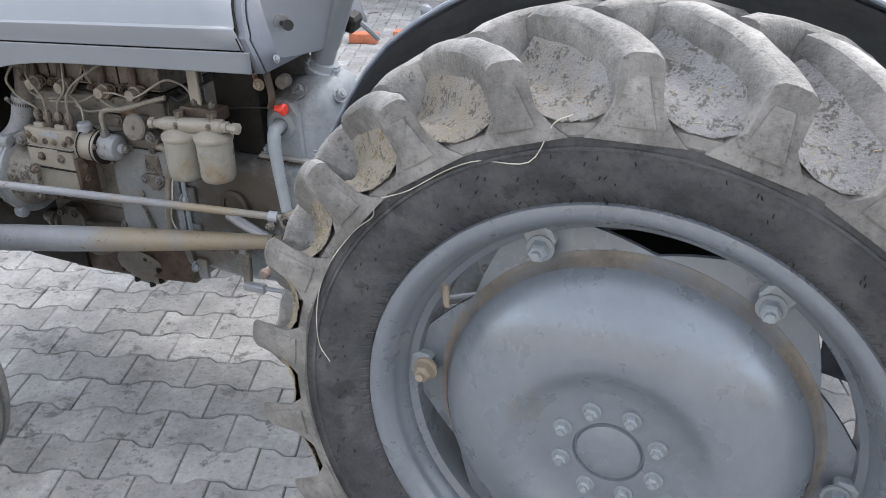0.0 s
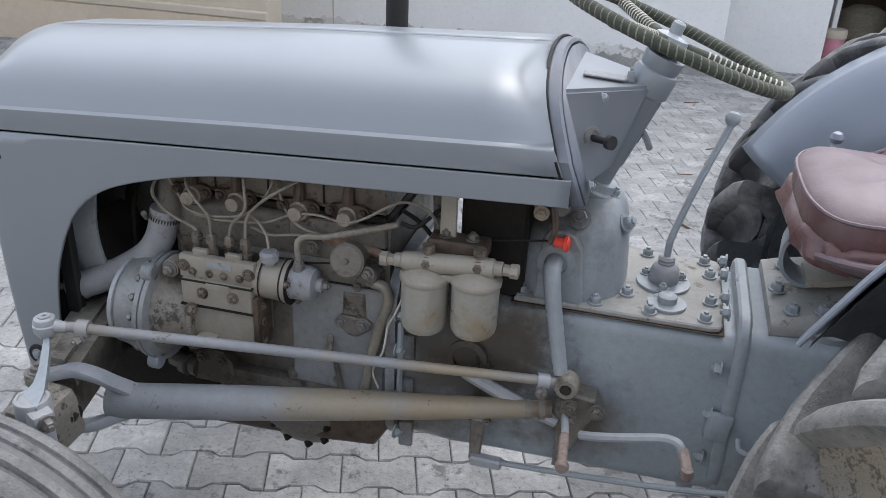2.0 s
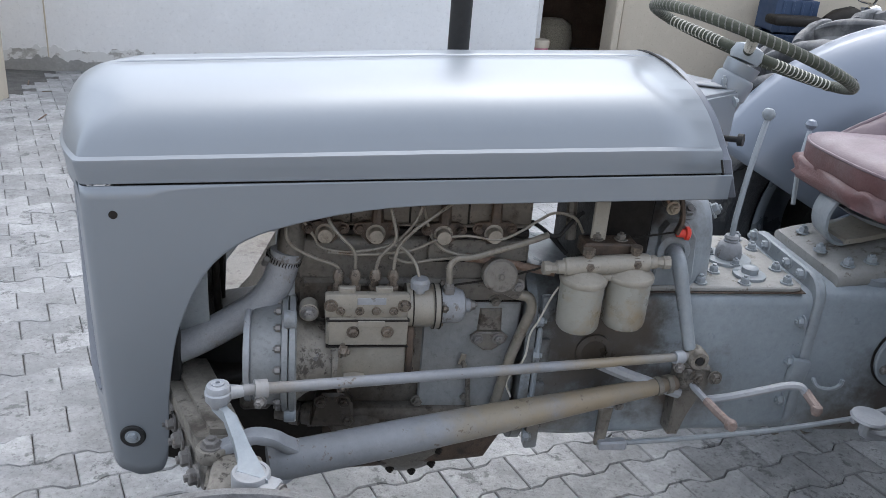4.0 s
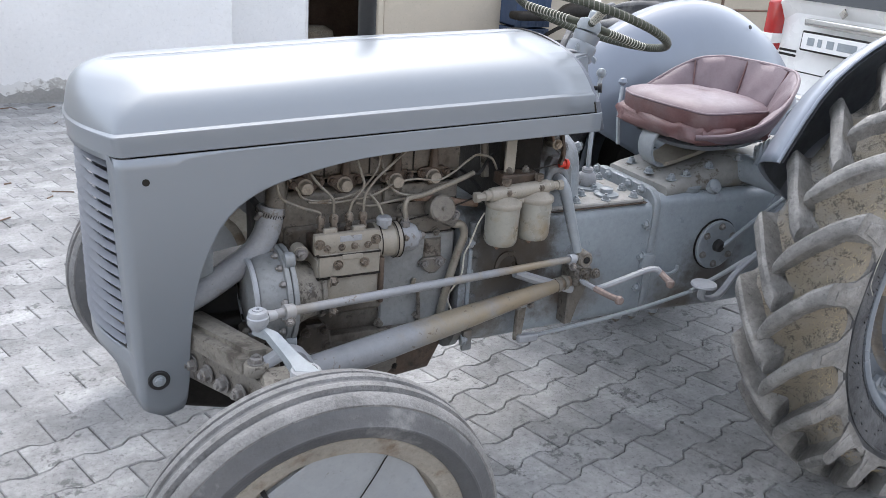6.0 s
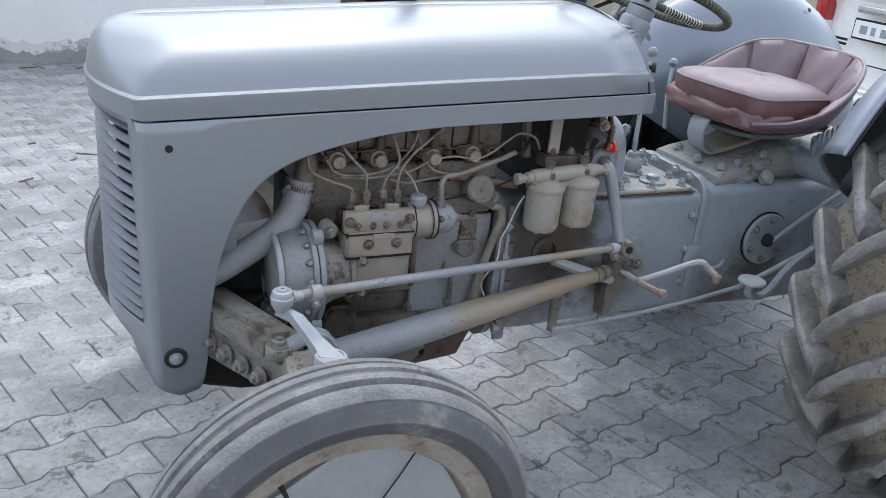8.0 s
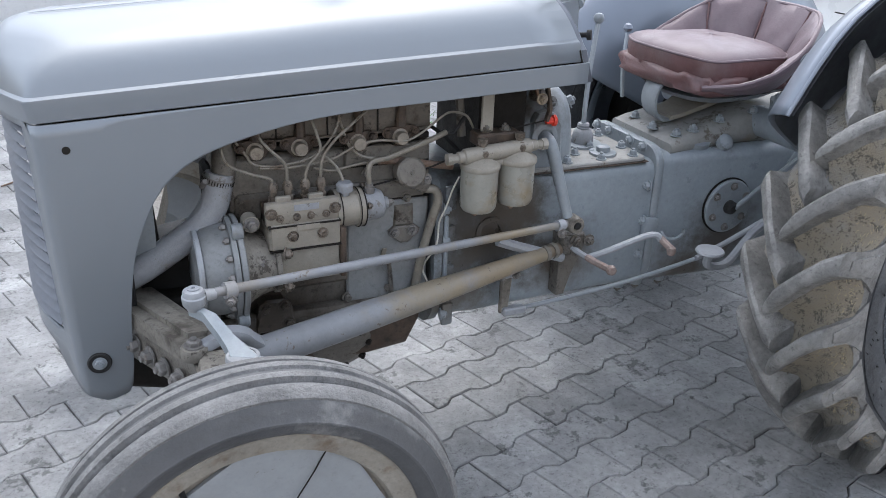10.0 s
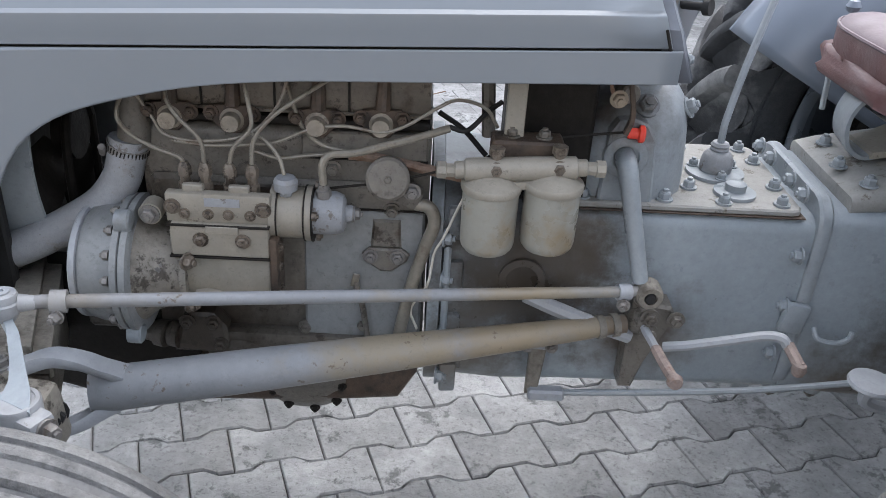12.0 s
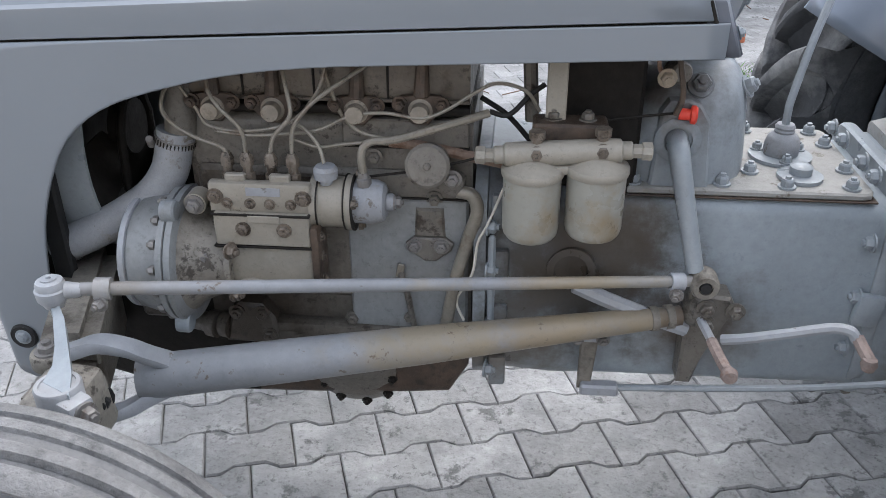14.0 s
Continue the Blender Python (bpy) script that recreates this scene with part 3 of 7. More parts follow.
lathe(bm, [(0.0, 0.004), (0.020, 0.004), (0.021, 0.005), (0.023, 0.0035), (0.024, 0.0)], (-2.0, -0.261, 0.531), (0, -1, 0), 24)
part("bolt_recess", bm, DARK, cowl_ob)
hexbolt((-2.0, -0.264, 0.531), (0, -1, 0), 0.010, 0.006, CAST, cowl_ob)
bm = box(bmesh.new(), (-1.985, 0, 0.80), (0.07, 0.40, 0.48), bevel=0.01)
radiator = part("radiator", bm, GREASE, tractor, "black radiator core behind the grille")
bm = bmesh.new()
for s in (-1, 1):
    box(bm, (-1.93, s * 0.205, 0.80), (0.035, 0.02, 0.44), bevel=0.004)
box(bm, (-1.93, 0, 1.03), (0.06, 0.40, 0.05), bevel=0.01)
part("radiator_frame", bm, DARK, radiator)

# ---- wheels ----


def turned_y(bm, profile, cx, cz, a0, a1, seg, closed=False):
    """Turns (radius, y) pairs about the axle at (cx, cz)."""
    rings = []
    for i in range(seg if closed else seg + 1):
        a = a0 + (a1 - a0) * i / seg
        rings.append([bm.verts.new((cx + r * math.cos(a), y, cz + r * math.sin(a))) for r, y in profile])
    for i in range(seg):
        a, b = rings[i], rings[(i + 1) % len(rings)]
        for j in range(len(profile) - 1):
            bm.faces.new((a[j], b[j], b[j + 1], a[j + 1]))
    return bm


RX, RZ = 0.015, 0.668


def spike(bm, a, b, r):
    """A thin three-sided stalk."""
    side = (b - a).orthogonal().normalized() * r
    up = (b - a).normalized().cross(side)
    ring = lambda c: [bm.verts.new(c + math.cos(q) * side + math.sin(q) * up) for q in (0.0, 2.1, 4.2)]
    p, q = ring(a), ring(b)
    for i in range(3):
        bm.faces.new((p[i], p[(i + 1) % 3], q[(i + 1) % 3], q[i]))
    bm.faces.new(p[::-1])
    bm.faces.new(q)




def rear_wheel(s, k=1.0):
    """s: 1 on the seen side, -1 on the other; k: size."""
    cz = 0.685 if s > 0 else 0.672
    f = lambda d: s * ((-0.655 if s > 0 else -0.625) - d * k)  # d: outward from the tyre's middle

    def at(r, a, d):
        return Vector((RX + k * r * math.cos(a), f(d), cz + k * r * math.sin(a)))

    def turn(bm, prof, seg):
        return turned_y(bm, [(k * r, f(d)) for r, d in prof], RX, cz, 0, 2 * math.pi, seg, True)

    out = Vector((0, -s, 0))
    # the far wheel takes the shade-darkened rubber in place of TREAD and CUP
    far = s < 0
    bm = turn(bmesh.new(), [(0.384, 0.094), (0.390, 0.104), (0.397, 0.112), (0.403, 0.1155), (0.411, 0.1165), (0.418, 0.114), (0.421, 0.108), (0.418, 0.100), (0.388, 0.086), (0.374, 0.066), (0.364, 0.03), (0.364, -0.03), (0.375, -0.09), (0.412, -0.112), (0.405, -0.112), (0.36, -0.08), (0.352, -0.03), (0.352, 0.030), (0.356, 0.052), (0.368, 0.060), (0.371, 0.072), (0.378, 0.078), (0.381, 0.088), (0.384, 0.094)], 112)
    rim = part("rear_wheel", bm, WHEELP, tractor, "large rear wheel with a grey rim and ribbed muddy tyre", sharp=40)
    side = [(0.408, 0.098), (0.425, 0.112), (0.45, 0.128), (0.48, 0.137), (0.496, 0.140), (0.507, 0.141), (0.5085, 0.1445), (0.513, 0.1445), (0.5145, 0.1415), (0.520, 0.1415), (0.526, 0.141)]
    bm = turn(bmesh.new(), side, 144)
    tyre = part("tyre", bm, FARSHADED if far else RUBBER, rim, "dark scuffed rubber tyre", sharp=30)
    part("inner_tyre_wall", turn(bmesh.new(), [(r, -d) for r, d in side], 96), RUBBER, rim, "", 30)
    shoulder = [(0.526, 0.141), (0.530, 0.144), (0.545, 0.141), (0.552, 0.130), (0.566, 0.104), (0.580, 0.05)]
    part("tread_base", turn(bmesh.new(), shoulder + [(0.585, 0.0)] + [(r, -d) for r, d in reversed(shoulder)], 144), FARSHADED if far else TREAD, rim, "dusty tan tread shoulder", 30)
    # raised tread bars, two staggered rows
    count = 22
    wear = random.Random(8)
    PH = radians(90.0)
    flare = (0.074, 0.052, 0.032, 0.025, 0.022)
    for row in (1, -1):
        for i in range(count):
            a0 = PH + 2 * math.pi * (i + (0 if row == 1 else 0.5)) / count
            rings = []
            jit = [wear.uniform(-1, 1) for _ in range(9)]
            for n in range(9):
                u = n / 8
                d = row * (0.137 - 0.150 * u)
                a = a0 + 0.27 * u ** 1.2
                top = 0.634 + 0.036 * (1 - (1 - u) ** 2.2) + 0.0015 * jit[8 - n] - 0.006 * max(0.0, u - 0.9) / 0.1
                low = 0.528 + 0.050 * min(1.0, u * 2.6)
                e = max(0.0, 1 - u * 3.2) ** 1.5
                wt = 0.025 - 0.003 * math.sin(math.pi * u) - 0.008 * max(0.0, u - 0.9) / 0.1 + jit[n] * 0.002
                wb = 0.036 - 0.004 * u
                q = []
                levels = []
                for m_, fl in zip((0.0, 0.16, 0.38, 0.66, 0.93), flare):
                    w = wb + (wt - wb) * m_
                    levels.append((low + (top - low) * m_, w + (max(w, fl) - w) * e))
                for r, wd in [(r, -w) for r, w in levels] + [(top - 0.003, -levels[-1][1] + 0.004), (top + 0.001, -levels[-1][1] + 0.011), (top + 0.002, 0.0), (top + 0.001, levels[-1][1] - 0.011), (top - 0.003, levels[-1][1] - 0.004)] + [(r, w) for r, w in reversed(levels)]:
                    lift = 1 - (r - low) / (top - low)
                    q.append(at(r, a + wd / 0.60, d + row * 0.012 * lift * e))
                rings.append(q)
            part("tread_bar", loft(bmesh.new(), rings), FARSHADED if far else TREAD, rim, sharp=32)
    # raised pads on the end of each bar
    for i in range(count):
        a0 = PH + 2 * math.pi * i / count
        ring = lambda d, g: [at(r, a0 + 0.006 + w / 0.58, d + 0.115 * (0.634 - r)) for r, w in ((0.545 + g, -0.029 + g), (0.608 - g, -0.012 + g), (0.608 - g, 0.012 - g), (0.545 + g, 0.027 - g))]
        part("shoulder_pad", loft(bmesh.new(), [ring(0.136, 0.0), ring(0.1395, 0.0), ring(0.1405, 0.002)]), FARSHADED if far else TREAD, rim)
    # cupped pockets between the bars, caked with dust and straw
    rnd = random.Random(5)

    def pocket(u, v):
        """A scalloped foot on the shoulder, then a channel that slants with the bars, its back wall steeper."""
        half = 0.118 * math.sqrt(max(0.0004, 1.0 - (1.0 - min(1.0, 0.03 + u * 2.6)) ** 2)) * (1.0 - 0.06 * u)
        if u < 0.5:
            r, d = 0.549 + 0.050 * u, 0.146 - 0.050 * u - 0.06 * u * u
        else:
            r, d = 0.574 + 0.040 * (u - 0.5), 0.106 - 0.21 * (u - 0.5)
        r += (0.048 * max(0.0, -v) ** 1.6 + 0.030 * max(0.0, v) ** 3) * min(1.0, u * 2.2)
        return r, v * half + 0.27 * max(0.0, (0.137 - d) / 0.15) ** 1.2, d

    for row in (1, -1):
        bm = bmesh.new()
        for i in range(count):
            am = PH + 2 * math.pi * (i + (0 if row == 1 else 0.5) + 0.5) / count
            grid = []
            for ui in range(16):
                line = []
                for vi in range(14):
                    r, a, d = pocket(ui / 15, vi / 13 * 2 - 1)
                    line.append(bm.verts.new(at(r + rnd.uniform(-0.0012, 0.0012), am + a, row * (d + rnd.uniform(-0.001, 0.001)))))
                grid.append(line)
            for p, q in zip(grid, grid[1:]):
                for j in range(13):
                    bm.faces.new((p[j], p[j + 1], q[j + 1], q[j]))
        ob = part("caked_mud", bm, FARSHADED if far else CUP, rim, "dried dust packed between the bars", sharp=60)
        ob["kind"] = "stuff"
    if not far:
        # straw stuck in the pockets
        bm = bmesh.new()
        for i in range(count):
            am = PH + 2 * math.pi * (i + 0.5) / count
            for _ in range(60 if 2 <= i <= 12 else 12):
                r, a, d = pocket(rnd.uniform(0.12, 0.62), rnd.uniform(-0.9, 0.5))
                c = at(r + 0.001, am + a, d)
                w = Vector((rnd.uniform(-1, 1), rnd.uniform(-0.4, 0.4), rnd.uniform(-1, 1))).normalized() * rnd.uniform(0.002, 0.006)
                spike(bm, c - w, c + w, 0.0007)
        ob = part("stuck_straw", bm, STRAWM, rim, "chopped pale straw stuck in the mud", sharp=60)
        ob["kind"] = "stuff"
        # short moulded ribs round the bead
        bm = bmesh.new()
        for i in range(170):
            a = 2 * math.pi * i / 170
            rod(bm, at(0.4215, a, 0.1115), at(0.434, a, 0.1205), 0.0017, 0.0012, 4)
        ob = part("bead_ribs", bm, RUBBER, rim, "fine moulded ribs beside the rim")
        ob["kind"] = "stuff"
        # moulding hairs on the tyre wall
        bm = bmesh.new()
        for i in range(150):
            r, a = rnd.uniform(0.425, 0.505), rnd.uniform(0, 2 * math.pi)
            d = 0.112 + (0.141 - 0.112) * min(1.0, (r - 0.425) / 0.06) - 0.001
            c = at(r, a, d)
            spike(bm, c, c + out * 0.006 + Vector((rnd.uniform(-0.002, 0.002), 0, -0.003)), 0.0011)
        ob = part("rubber_hairs", bm, DARK, rim, "short moulding hairs on the tyre wall")
        ob["kind"] = "stuff"
    # oversized black drum, put in so the gaps round the disc look shaded
    drum = turn(bmesh.new(), [(0.001, -0.02), (0.255, -0.02), (0.262, -0.03), (0.262, -0.14), (0.24, -0.15), (0.001, -0.15)], 56)
    part("brake_drum", drum, GREASE, rim, "oversized black drum added for the shade behind the wheel centre")
    # pressed wheel centre
    dish = [(0.0, 0.128), (0.020, 0.131), (0.040, 0.129), (0.050, 0.124), (0.0525, 0.118), (0.0545, 0.118), (0.057, 0.123), (0.105, 0.122), (0.124, 0.124), (0.140, 0.132), (0.156, 0.142), (0.170, 0.146), (0.19, 0.142), (0.225, 0.128), (0.256, 0.110), (0.282, 0.086), (0.297, 0.058), (0.302, 0.044), (0.308, 0.040)]
    bm = bmesh.new()
    n = 180
    rings = []
    for i in range(n):
        a = 2 * math.pi * i / n
        off = abs((math.degrees(a) - 54.4 + 30) % 60 - 30)
        edge = 0.364 if off < 11 else 0.358 - 0.046 * ((off - 11) / 19) ** 0.8
        rings.append([bm.verts.new(at(r, a, d)) for r, d in dish + [(edge, 0.036), (edge, 0.028), (0.29, 0.030)]])
    for i in range(n):
        p, q = rings[i], rings[(i + 1) % n]
        for j in range(len(p) - 1):
            bm.faces.new((p[j], q[j], q[j + 1], p[j + 1]))
    bmesh.ops.remove_doubles(bm, verts=bm.verts, dist=1e-5)
    part("wheel_disc", bm, WHEELP, rim, "domed grey pressed-steel wheel centre with a rusty edge", sharp=40)
    bm = turn(bmesh.new(), [(0.2955, 0.0625), (0.2995, 0.0535), (0.3035, 0.0450), (0.308, 0.0418), (0.313, 0.0405), (0.313, 0.0395), (0.302, 0.0430)], 96)
    part("rust_line", bm, RUST, rim, "rusty edge of the wheel centre")
    for i in range(8):
        a = radians(22 + 45 * i)
        hexbolt(at(0.080, a, 0.122), out, 0.0105 * k, 0.013, CAST, rim, "wheel_nut")
    for i in range(6):
        a = radians(54.4 + 60 * i)
        c = at(0.350, a, 0.045)
        part("rim_lug", box(bmesh.new(), c, (0.046, 0.026, 0.04), (0, -math.degrees(a) + 90, 0), 0.006), CAST, rim)
        hexbolt(at(0.336, a, 0.058), out, 0.0145, 0.022, BRASSY if i == 2 else CAST, rim, "rim_bolt")
    part("valve_stem", rod(bmesh.new(), at(0.362, radians(146), 0.05), at(0.338, radians(147), 0.085), 0.007, 0.0045, 10), BRASSY, rim, "small tan valve stem")
    if s > 0:
        tube(bm := bmesh.new(), [at(r, radians(a), 0.147 if r > 0.52 else 0.143) for r, a in ((0.558, 98.3), (0.546, 101.2), (0.497, 106.1), (0.514, 114.0), (0.517, 120.0), (0.517, 127.8), (0.533, 133.6), (0.519, 136.6), (0.524, 141.0), (0.527, 150.0), (0.521, 158.5), (0.505, 168.0), (0.48, 172.0))], 0.0009, 6, 5)
        part("loose_thread", bm, CORD, rim, "pale thread caught on the tyre wall")
    return rim


rear_near = rear_wheel(1, 0.972)
rear_far = rear_wheel(-1, 0.95)

FX, FZ, FYC = -1.775, 0.376, -0.722


def front_wheel(s):
    yc = s * FYC
    f = lambda d: yc - s * d
    bm = bmesh.new()
    prof = [(0.222, f(0.052)), (0.244, f(0.058)), (0.255, f(0.064)), (0.261, f(0.060)), (0.255, f(0.052)), (0.232, f(0.045)), (0.212, f(0.02)), (0.212, f(-0.03)), (0.258, f(-0.06)), (0.207, f(-0.03)), (0.205, f(0.02)), (0.222, f(0.052))]
    turned_y(bm, [(r * 1.075, y) for r, y in prof], FX, FZ, 0, 2 * math.pi, 72, True)
    rim = part("front_wheel", bm, RIMRUST, tractor, "narrow front wheel with a pale grey disc and dusty ribbed tyre", sharp=40)
    bm = bmesh.new()
    wall = [(0.273, 0.057), (0.280, 0.069), (0.292, 0.077), (0.304, 0.0795), (0.306, 0.0815), (0.310, 0.0815), (0.312, 0.0795), (0.325, 0.075), (0.340, 0.064)]
    turned_y(bm, [(r, f(d)) for r, d in wall], FX, FZ, 0, 2 * math.pi, 96, True)
    turned_y(bm, [(r, f(-d)) for r, d in wall], FX, FZ, 0, 2 * math.pi, 96, True)
    ribs = bmesh.new()
    half = [(0.340, 0.064), (0.344, 0.064), (0.352, 0.056), (0.3555, 0.048), (0.3560, 0.038), (0.349, 0.035), (0.348, 0.030), (0.350, 0.027), (0.3605, 0.024), (0.3625, 0.014), (0.361, 0.009), (0.354, 0.006), (0.353, 0.0)]
    turned_y(ribs, [(r, f(d)) for r, d in half] + [(r, f(-d)) for r, d in reversed(half[:-1])], FX, FZ, 0, 2 * math.pi, 96, True)
    part("tread", ribs, RIB, rim, "chalky worn tread ribs", 35)
    for d0, d1, r in ((0.0365, 0.0285, 0.3508), (0.0065, -0.0065, 0.3555), (-0.0285, -0.0365, 0.3508)):
        part("rib_groove", turned_y(bmesh.new(), [(r, f(d0)), (r - 0.002, f((d0 + d1) / 2)), (r, f(d1))], FX, FZ, 0, 2 * math.pi, 96, True), GROOVEM, rim, "grey groove between the ribs")
    part("tyre", bm, FRONTRUB, rim, "dusty worn front tyre with three ribs", sharp=35)
    bm = bmesh.new()
    turned_y(bm, [(0.272, f(0.056)), (0.254, f(0.051)), (0.241, f(0.045)), (0.230, f(0.036)), (0.19, f(0.028))], FX, FZ, 0, 2 * math.pi, 72, True)
    part("rim_well", bm, RIMRUST, rim, "rust-stained beige rim well round the disc", sharp=40)
    bm = bmesh.new()
    disc = [(r * 1.075, d) for r, d in ((0.226, 0.034), (0.227, 0.044), (0.222, 0.046), (0.208, 0.043), (0.165, 0.038), (0.11, 0.035), (0.085, 0.032), (0.06, 0.034), (0.055, 0.075), (0.035, 0.085), (0.001, 0.086))]
    rows = []
    for i in range(97):
        a = 2 * math.pi * i / 96
        reach = 0.244
        for mid, chord in ((122, 0.218), (28, 0.224), (208, 0.222), (302, 0.220)):
            c = math.cos(a - radians(mid))
            if c > 0.3:
                reach = min(reach, chord / c)
        rows.append([(FX + r * min(1.0, reach / 0.244 if r > 0.215 else 1.0) * math.cos(a), f(d), FZ + r * min(1.0, reach / 0.244 if r > 0.215 else 1.0) * math.sin(a)) for r, d in disc])
    loft(bm, rows, cap=False, closed=False)
    bmesh.ops.remove_doubles(bm, verts=bm.verts, dist=1e-5)
    part("wheel_disc", bm, FDISC, rim, "scratched pale grey front wheel disc", sharp=40)
    if s > 0:
        part("disc_crack", tube(bmesh.new(), [(-1.660, f(0.0455), 0.603), (-1.676, f(0.0445), 0.575), (-1.690, f(0.0430), 0.548), (-1.712, f(0.0415), 0.512), (-1.730, f(0.0400), 0.482)], 0.0014, 6, 4), GREASE, rim, "thin dark crack in the disc")
    va = radians(124)
    part("valve_stem", rod(bmesh.new(), (FX + 0.235 * math.cos(va), f(0.03), FZ + 0.235 * math.sin(va)), (FX + 0.221 * math.cos(va), f(0.066), FZ + 0.221 * math.sin(va)), 0.006, 0.004, 8), DARK, rim, "small dark tyre valve")
    return rim


front_wheel(1)
front_wheel(-1)

# ---- mudguards ----


def mudguard(s, k=1.0):
    # the seen guard's rim sits lower and further out than the other's
    prof = [(0.30, 0.335), (0.42, 0.343), (0.50, 0.354), (0.56, 0.370), (0.605, 0.390), (0.640, 0.413), (0.667, 0.440), (0.685, 0.468), (0.696, 0.498)]
    if s > 0:
        prof = [(0.30, 0.335), (0.42, 0.346), (0.50, 0.362), (0.56, 0.384), (0.612, 0.412), (0.655, 0.445), (0.686, 0.482), (0.704, 0.515), (0.716, 0.545)]
    re, ye = prof[-1]
    end = 148.5 if s > 0 else 152
    cz = 0.655 * k
    def droop(co):
        """The seen guard's front end runs in closer to the tyre."""
        if s < 0:
            return
        a = math.degrees(math.atan2(co.z - cz, co.x - RX))
        u = max(0.0, min(1.0, (a - 126) / 23))
        g = 1 - 0.045 * u * u * (3 - 2 * u)
        co.x, co.z = RX + (co.x - RX) * g, cz + (co.z - cz) * g

    bm = bmesh.new()
    turned_y(bm, [(k * r, -s * y) for r, y in prof], RX, cz, radians(-8), radians(end), 72)
    for v in bm.verts:
        droop(v.co)
    ob = part("mudguard", bm, FENDER, tractor, "domed grey sheet-metal rear mudguard", sharp=50)
    shell(ob, 0.006, 1.0)
    # a second sheet just inside carries that shade in its darker colour
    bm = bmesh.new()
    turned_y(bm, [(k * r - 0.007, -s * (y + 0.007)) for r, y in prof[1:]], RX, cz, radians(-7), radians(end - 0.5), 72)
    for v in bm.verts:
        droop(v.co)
    part("inner_lining", bm, UNDER, ob, "dusty mudguard underside, its shade put into a darker grey", sharp=50)
    bm = bmesh.new()
    tube(bm, [(RX + k * (re + 0.003) * math.cos(radians(a)), -s * (ye + 0.001), cz + k * (re + 0.003) * math.sin(radians(a))) for a in [-8 + (end + 8) * i / 32 for i in range(33)]], 0.0045, 8, 1)
    for v in bm.verts:
        droop(v.co)
    part("rolled_edge", bm, FENDER, ob)
    for a in (134, 112, 88, 62):
        q = radians(a)
        hexbolt((RX + k * 0.622 * math.cos(q), -s * 0.412, cz + k * 0.622 * math.sin(q)), (-0.5 * math.cos(q), -s * 0.85, -0.5 * math.sin(q)), 0.009, 0.007, CAST, ob)
    # small black discs on the sheet stand for the shade in open holes
    for a, r, y in ((118, 0.615, 0.388), (70, 0.655, 0.41)):
        q = radians(a)
        bm = lathe(bmesh.new(), [(0, 0), (0.008, 0), (0.008, 0.002), (0, 0.002)], (RX + k * r * math.cos(q), -s * (y - 0.002), cz + k * r * math.sin(q)), (0.5 * math.cos(q), s * 0.85, 0.5 * math.sin(q)), 12)
        part("rivet_hole", bm, GREASE, ob)
    return ob


mudguard(1)
mudguard(-1, 0.955)

# ---- engine, gearbox and rear housing ----


def rring(x, hw, z0, z1, rad, n=5):
    """A rounded rectangle across the tractor at x."""
    out = []
    for cy, cz, a0 in ((hw - rad, z1 - rad, 0), (-hw + rad, z1 - rad, 90), (-hw + rad, z0 + rad, 180), (hw - rad, z0 + rad, 270)):
        for i in range(n):
            a = radians(a0 + 90 * i / (n - 1))
            out.append((x, cy + rad * math.cos(a), cz + rad * math.sin(a)))
    return out


bm = bmesh.new()
loft(bm, [rring(-1.70, 0.155, 0.47, 0.905, 0.02), rring(-1.24, 0.155, 0.47, 0.905, 0.02)])
engine = part("engine_block", bm, DUSTY, tractor, "grimy grey diesel engine block")
bm = bmesh.new()
loft(bm, [rring(-1.69, 0.162, 0.910, 0.926, 0.006), rring(-1.245, 0.162, 0.910, 0.926, 0.006)])
part("head_gasket", bm, GREASE, engine)
bm = bmesh.new()
loft(bm, [rring(-1.69, 0.165, 0.93, 1.045, 0.015), rring(-1.245, 0.165, 0.93, 1.045, 0.015)])
part("cylinder_head", bm, HEADM, engine, "dusty grey cylinder head")
bm = box(bmesh.new(), (-1.47, -0.158, 0.70), (0.44, 0.02, 0.24), bevel=0.008)
part("side_cover", bm, DUSTY, engine)
bm = bmesh.new()
loft(bm, [rring(-1.74, 0.14, 0.37, 0.50, 0.03), rring(-1.70, 0.14, 0.33, 0.50, 0.03), rring(-1.53, 0.14, 0.336, 0.50, 0.03), rring(-1.375, 0.14, 0.345, 0.50, 0.03), rring(-1.28, 0.14, 0.355, 0.50, 0.03), rring(-1.245, 0.13, 0.41, 0.50, 0.03)])
part("oil_sump", bm, BROWN, engine, "oily dark sump under the engine")

bm = bmesh.new()
loft(bm, [rring(-1.235, 0.195, 0.41, 0.83, 0.10), rring(-1.215, 0.195, 0.41, 0.83, 0.10), rring(-1.213, 0.180, 0.42, 0.82, 0.09), rring(-1.10, 0.165, 0.42, 0.80, 0.05), rring(-1.0, 0.152, 0.425, 0.785, 0.03), rring(-0.575, 0.152, 0.43, 0.785, 0.03)])
gearbox = part("gearbox_case", bm, GEARM, tractor, "grey cast-iron clutch and gearbox case with oil stains")
bm = prism(bmesh.new(), [(-0.995, -0.146), (-0.632, -0.146), (-0.618, -0.141), (-0.612, -0.128), (-0.612, 0.128), (-0.618, 0.141), (-0.632, 0.146), (-0.995, 0.146)], 0.7865, 0.7985, "z", 0.003)
part("gearbox_lid", bm, DUSTTOP, gearbox, "flat bolted grey gearbox lid")
bm = bmesh.new()
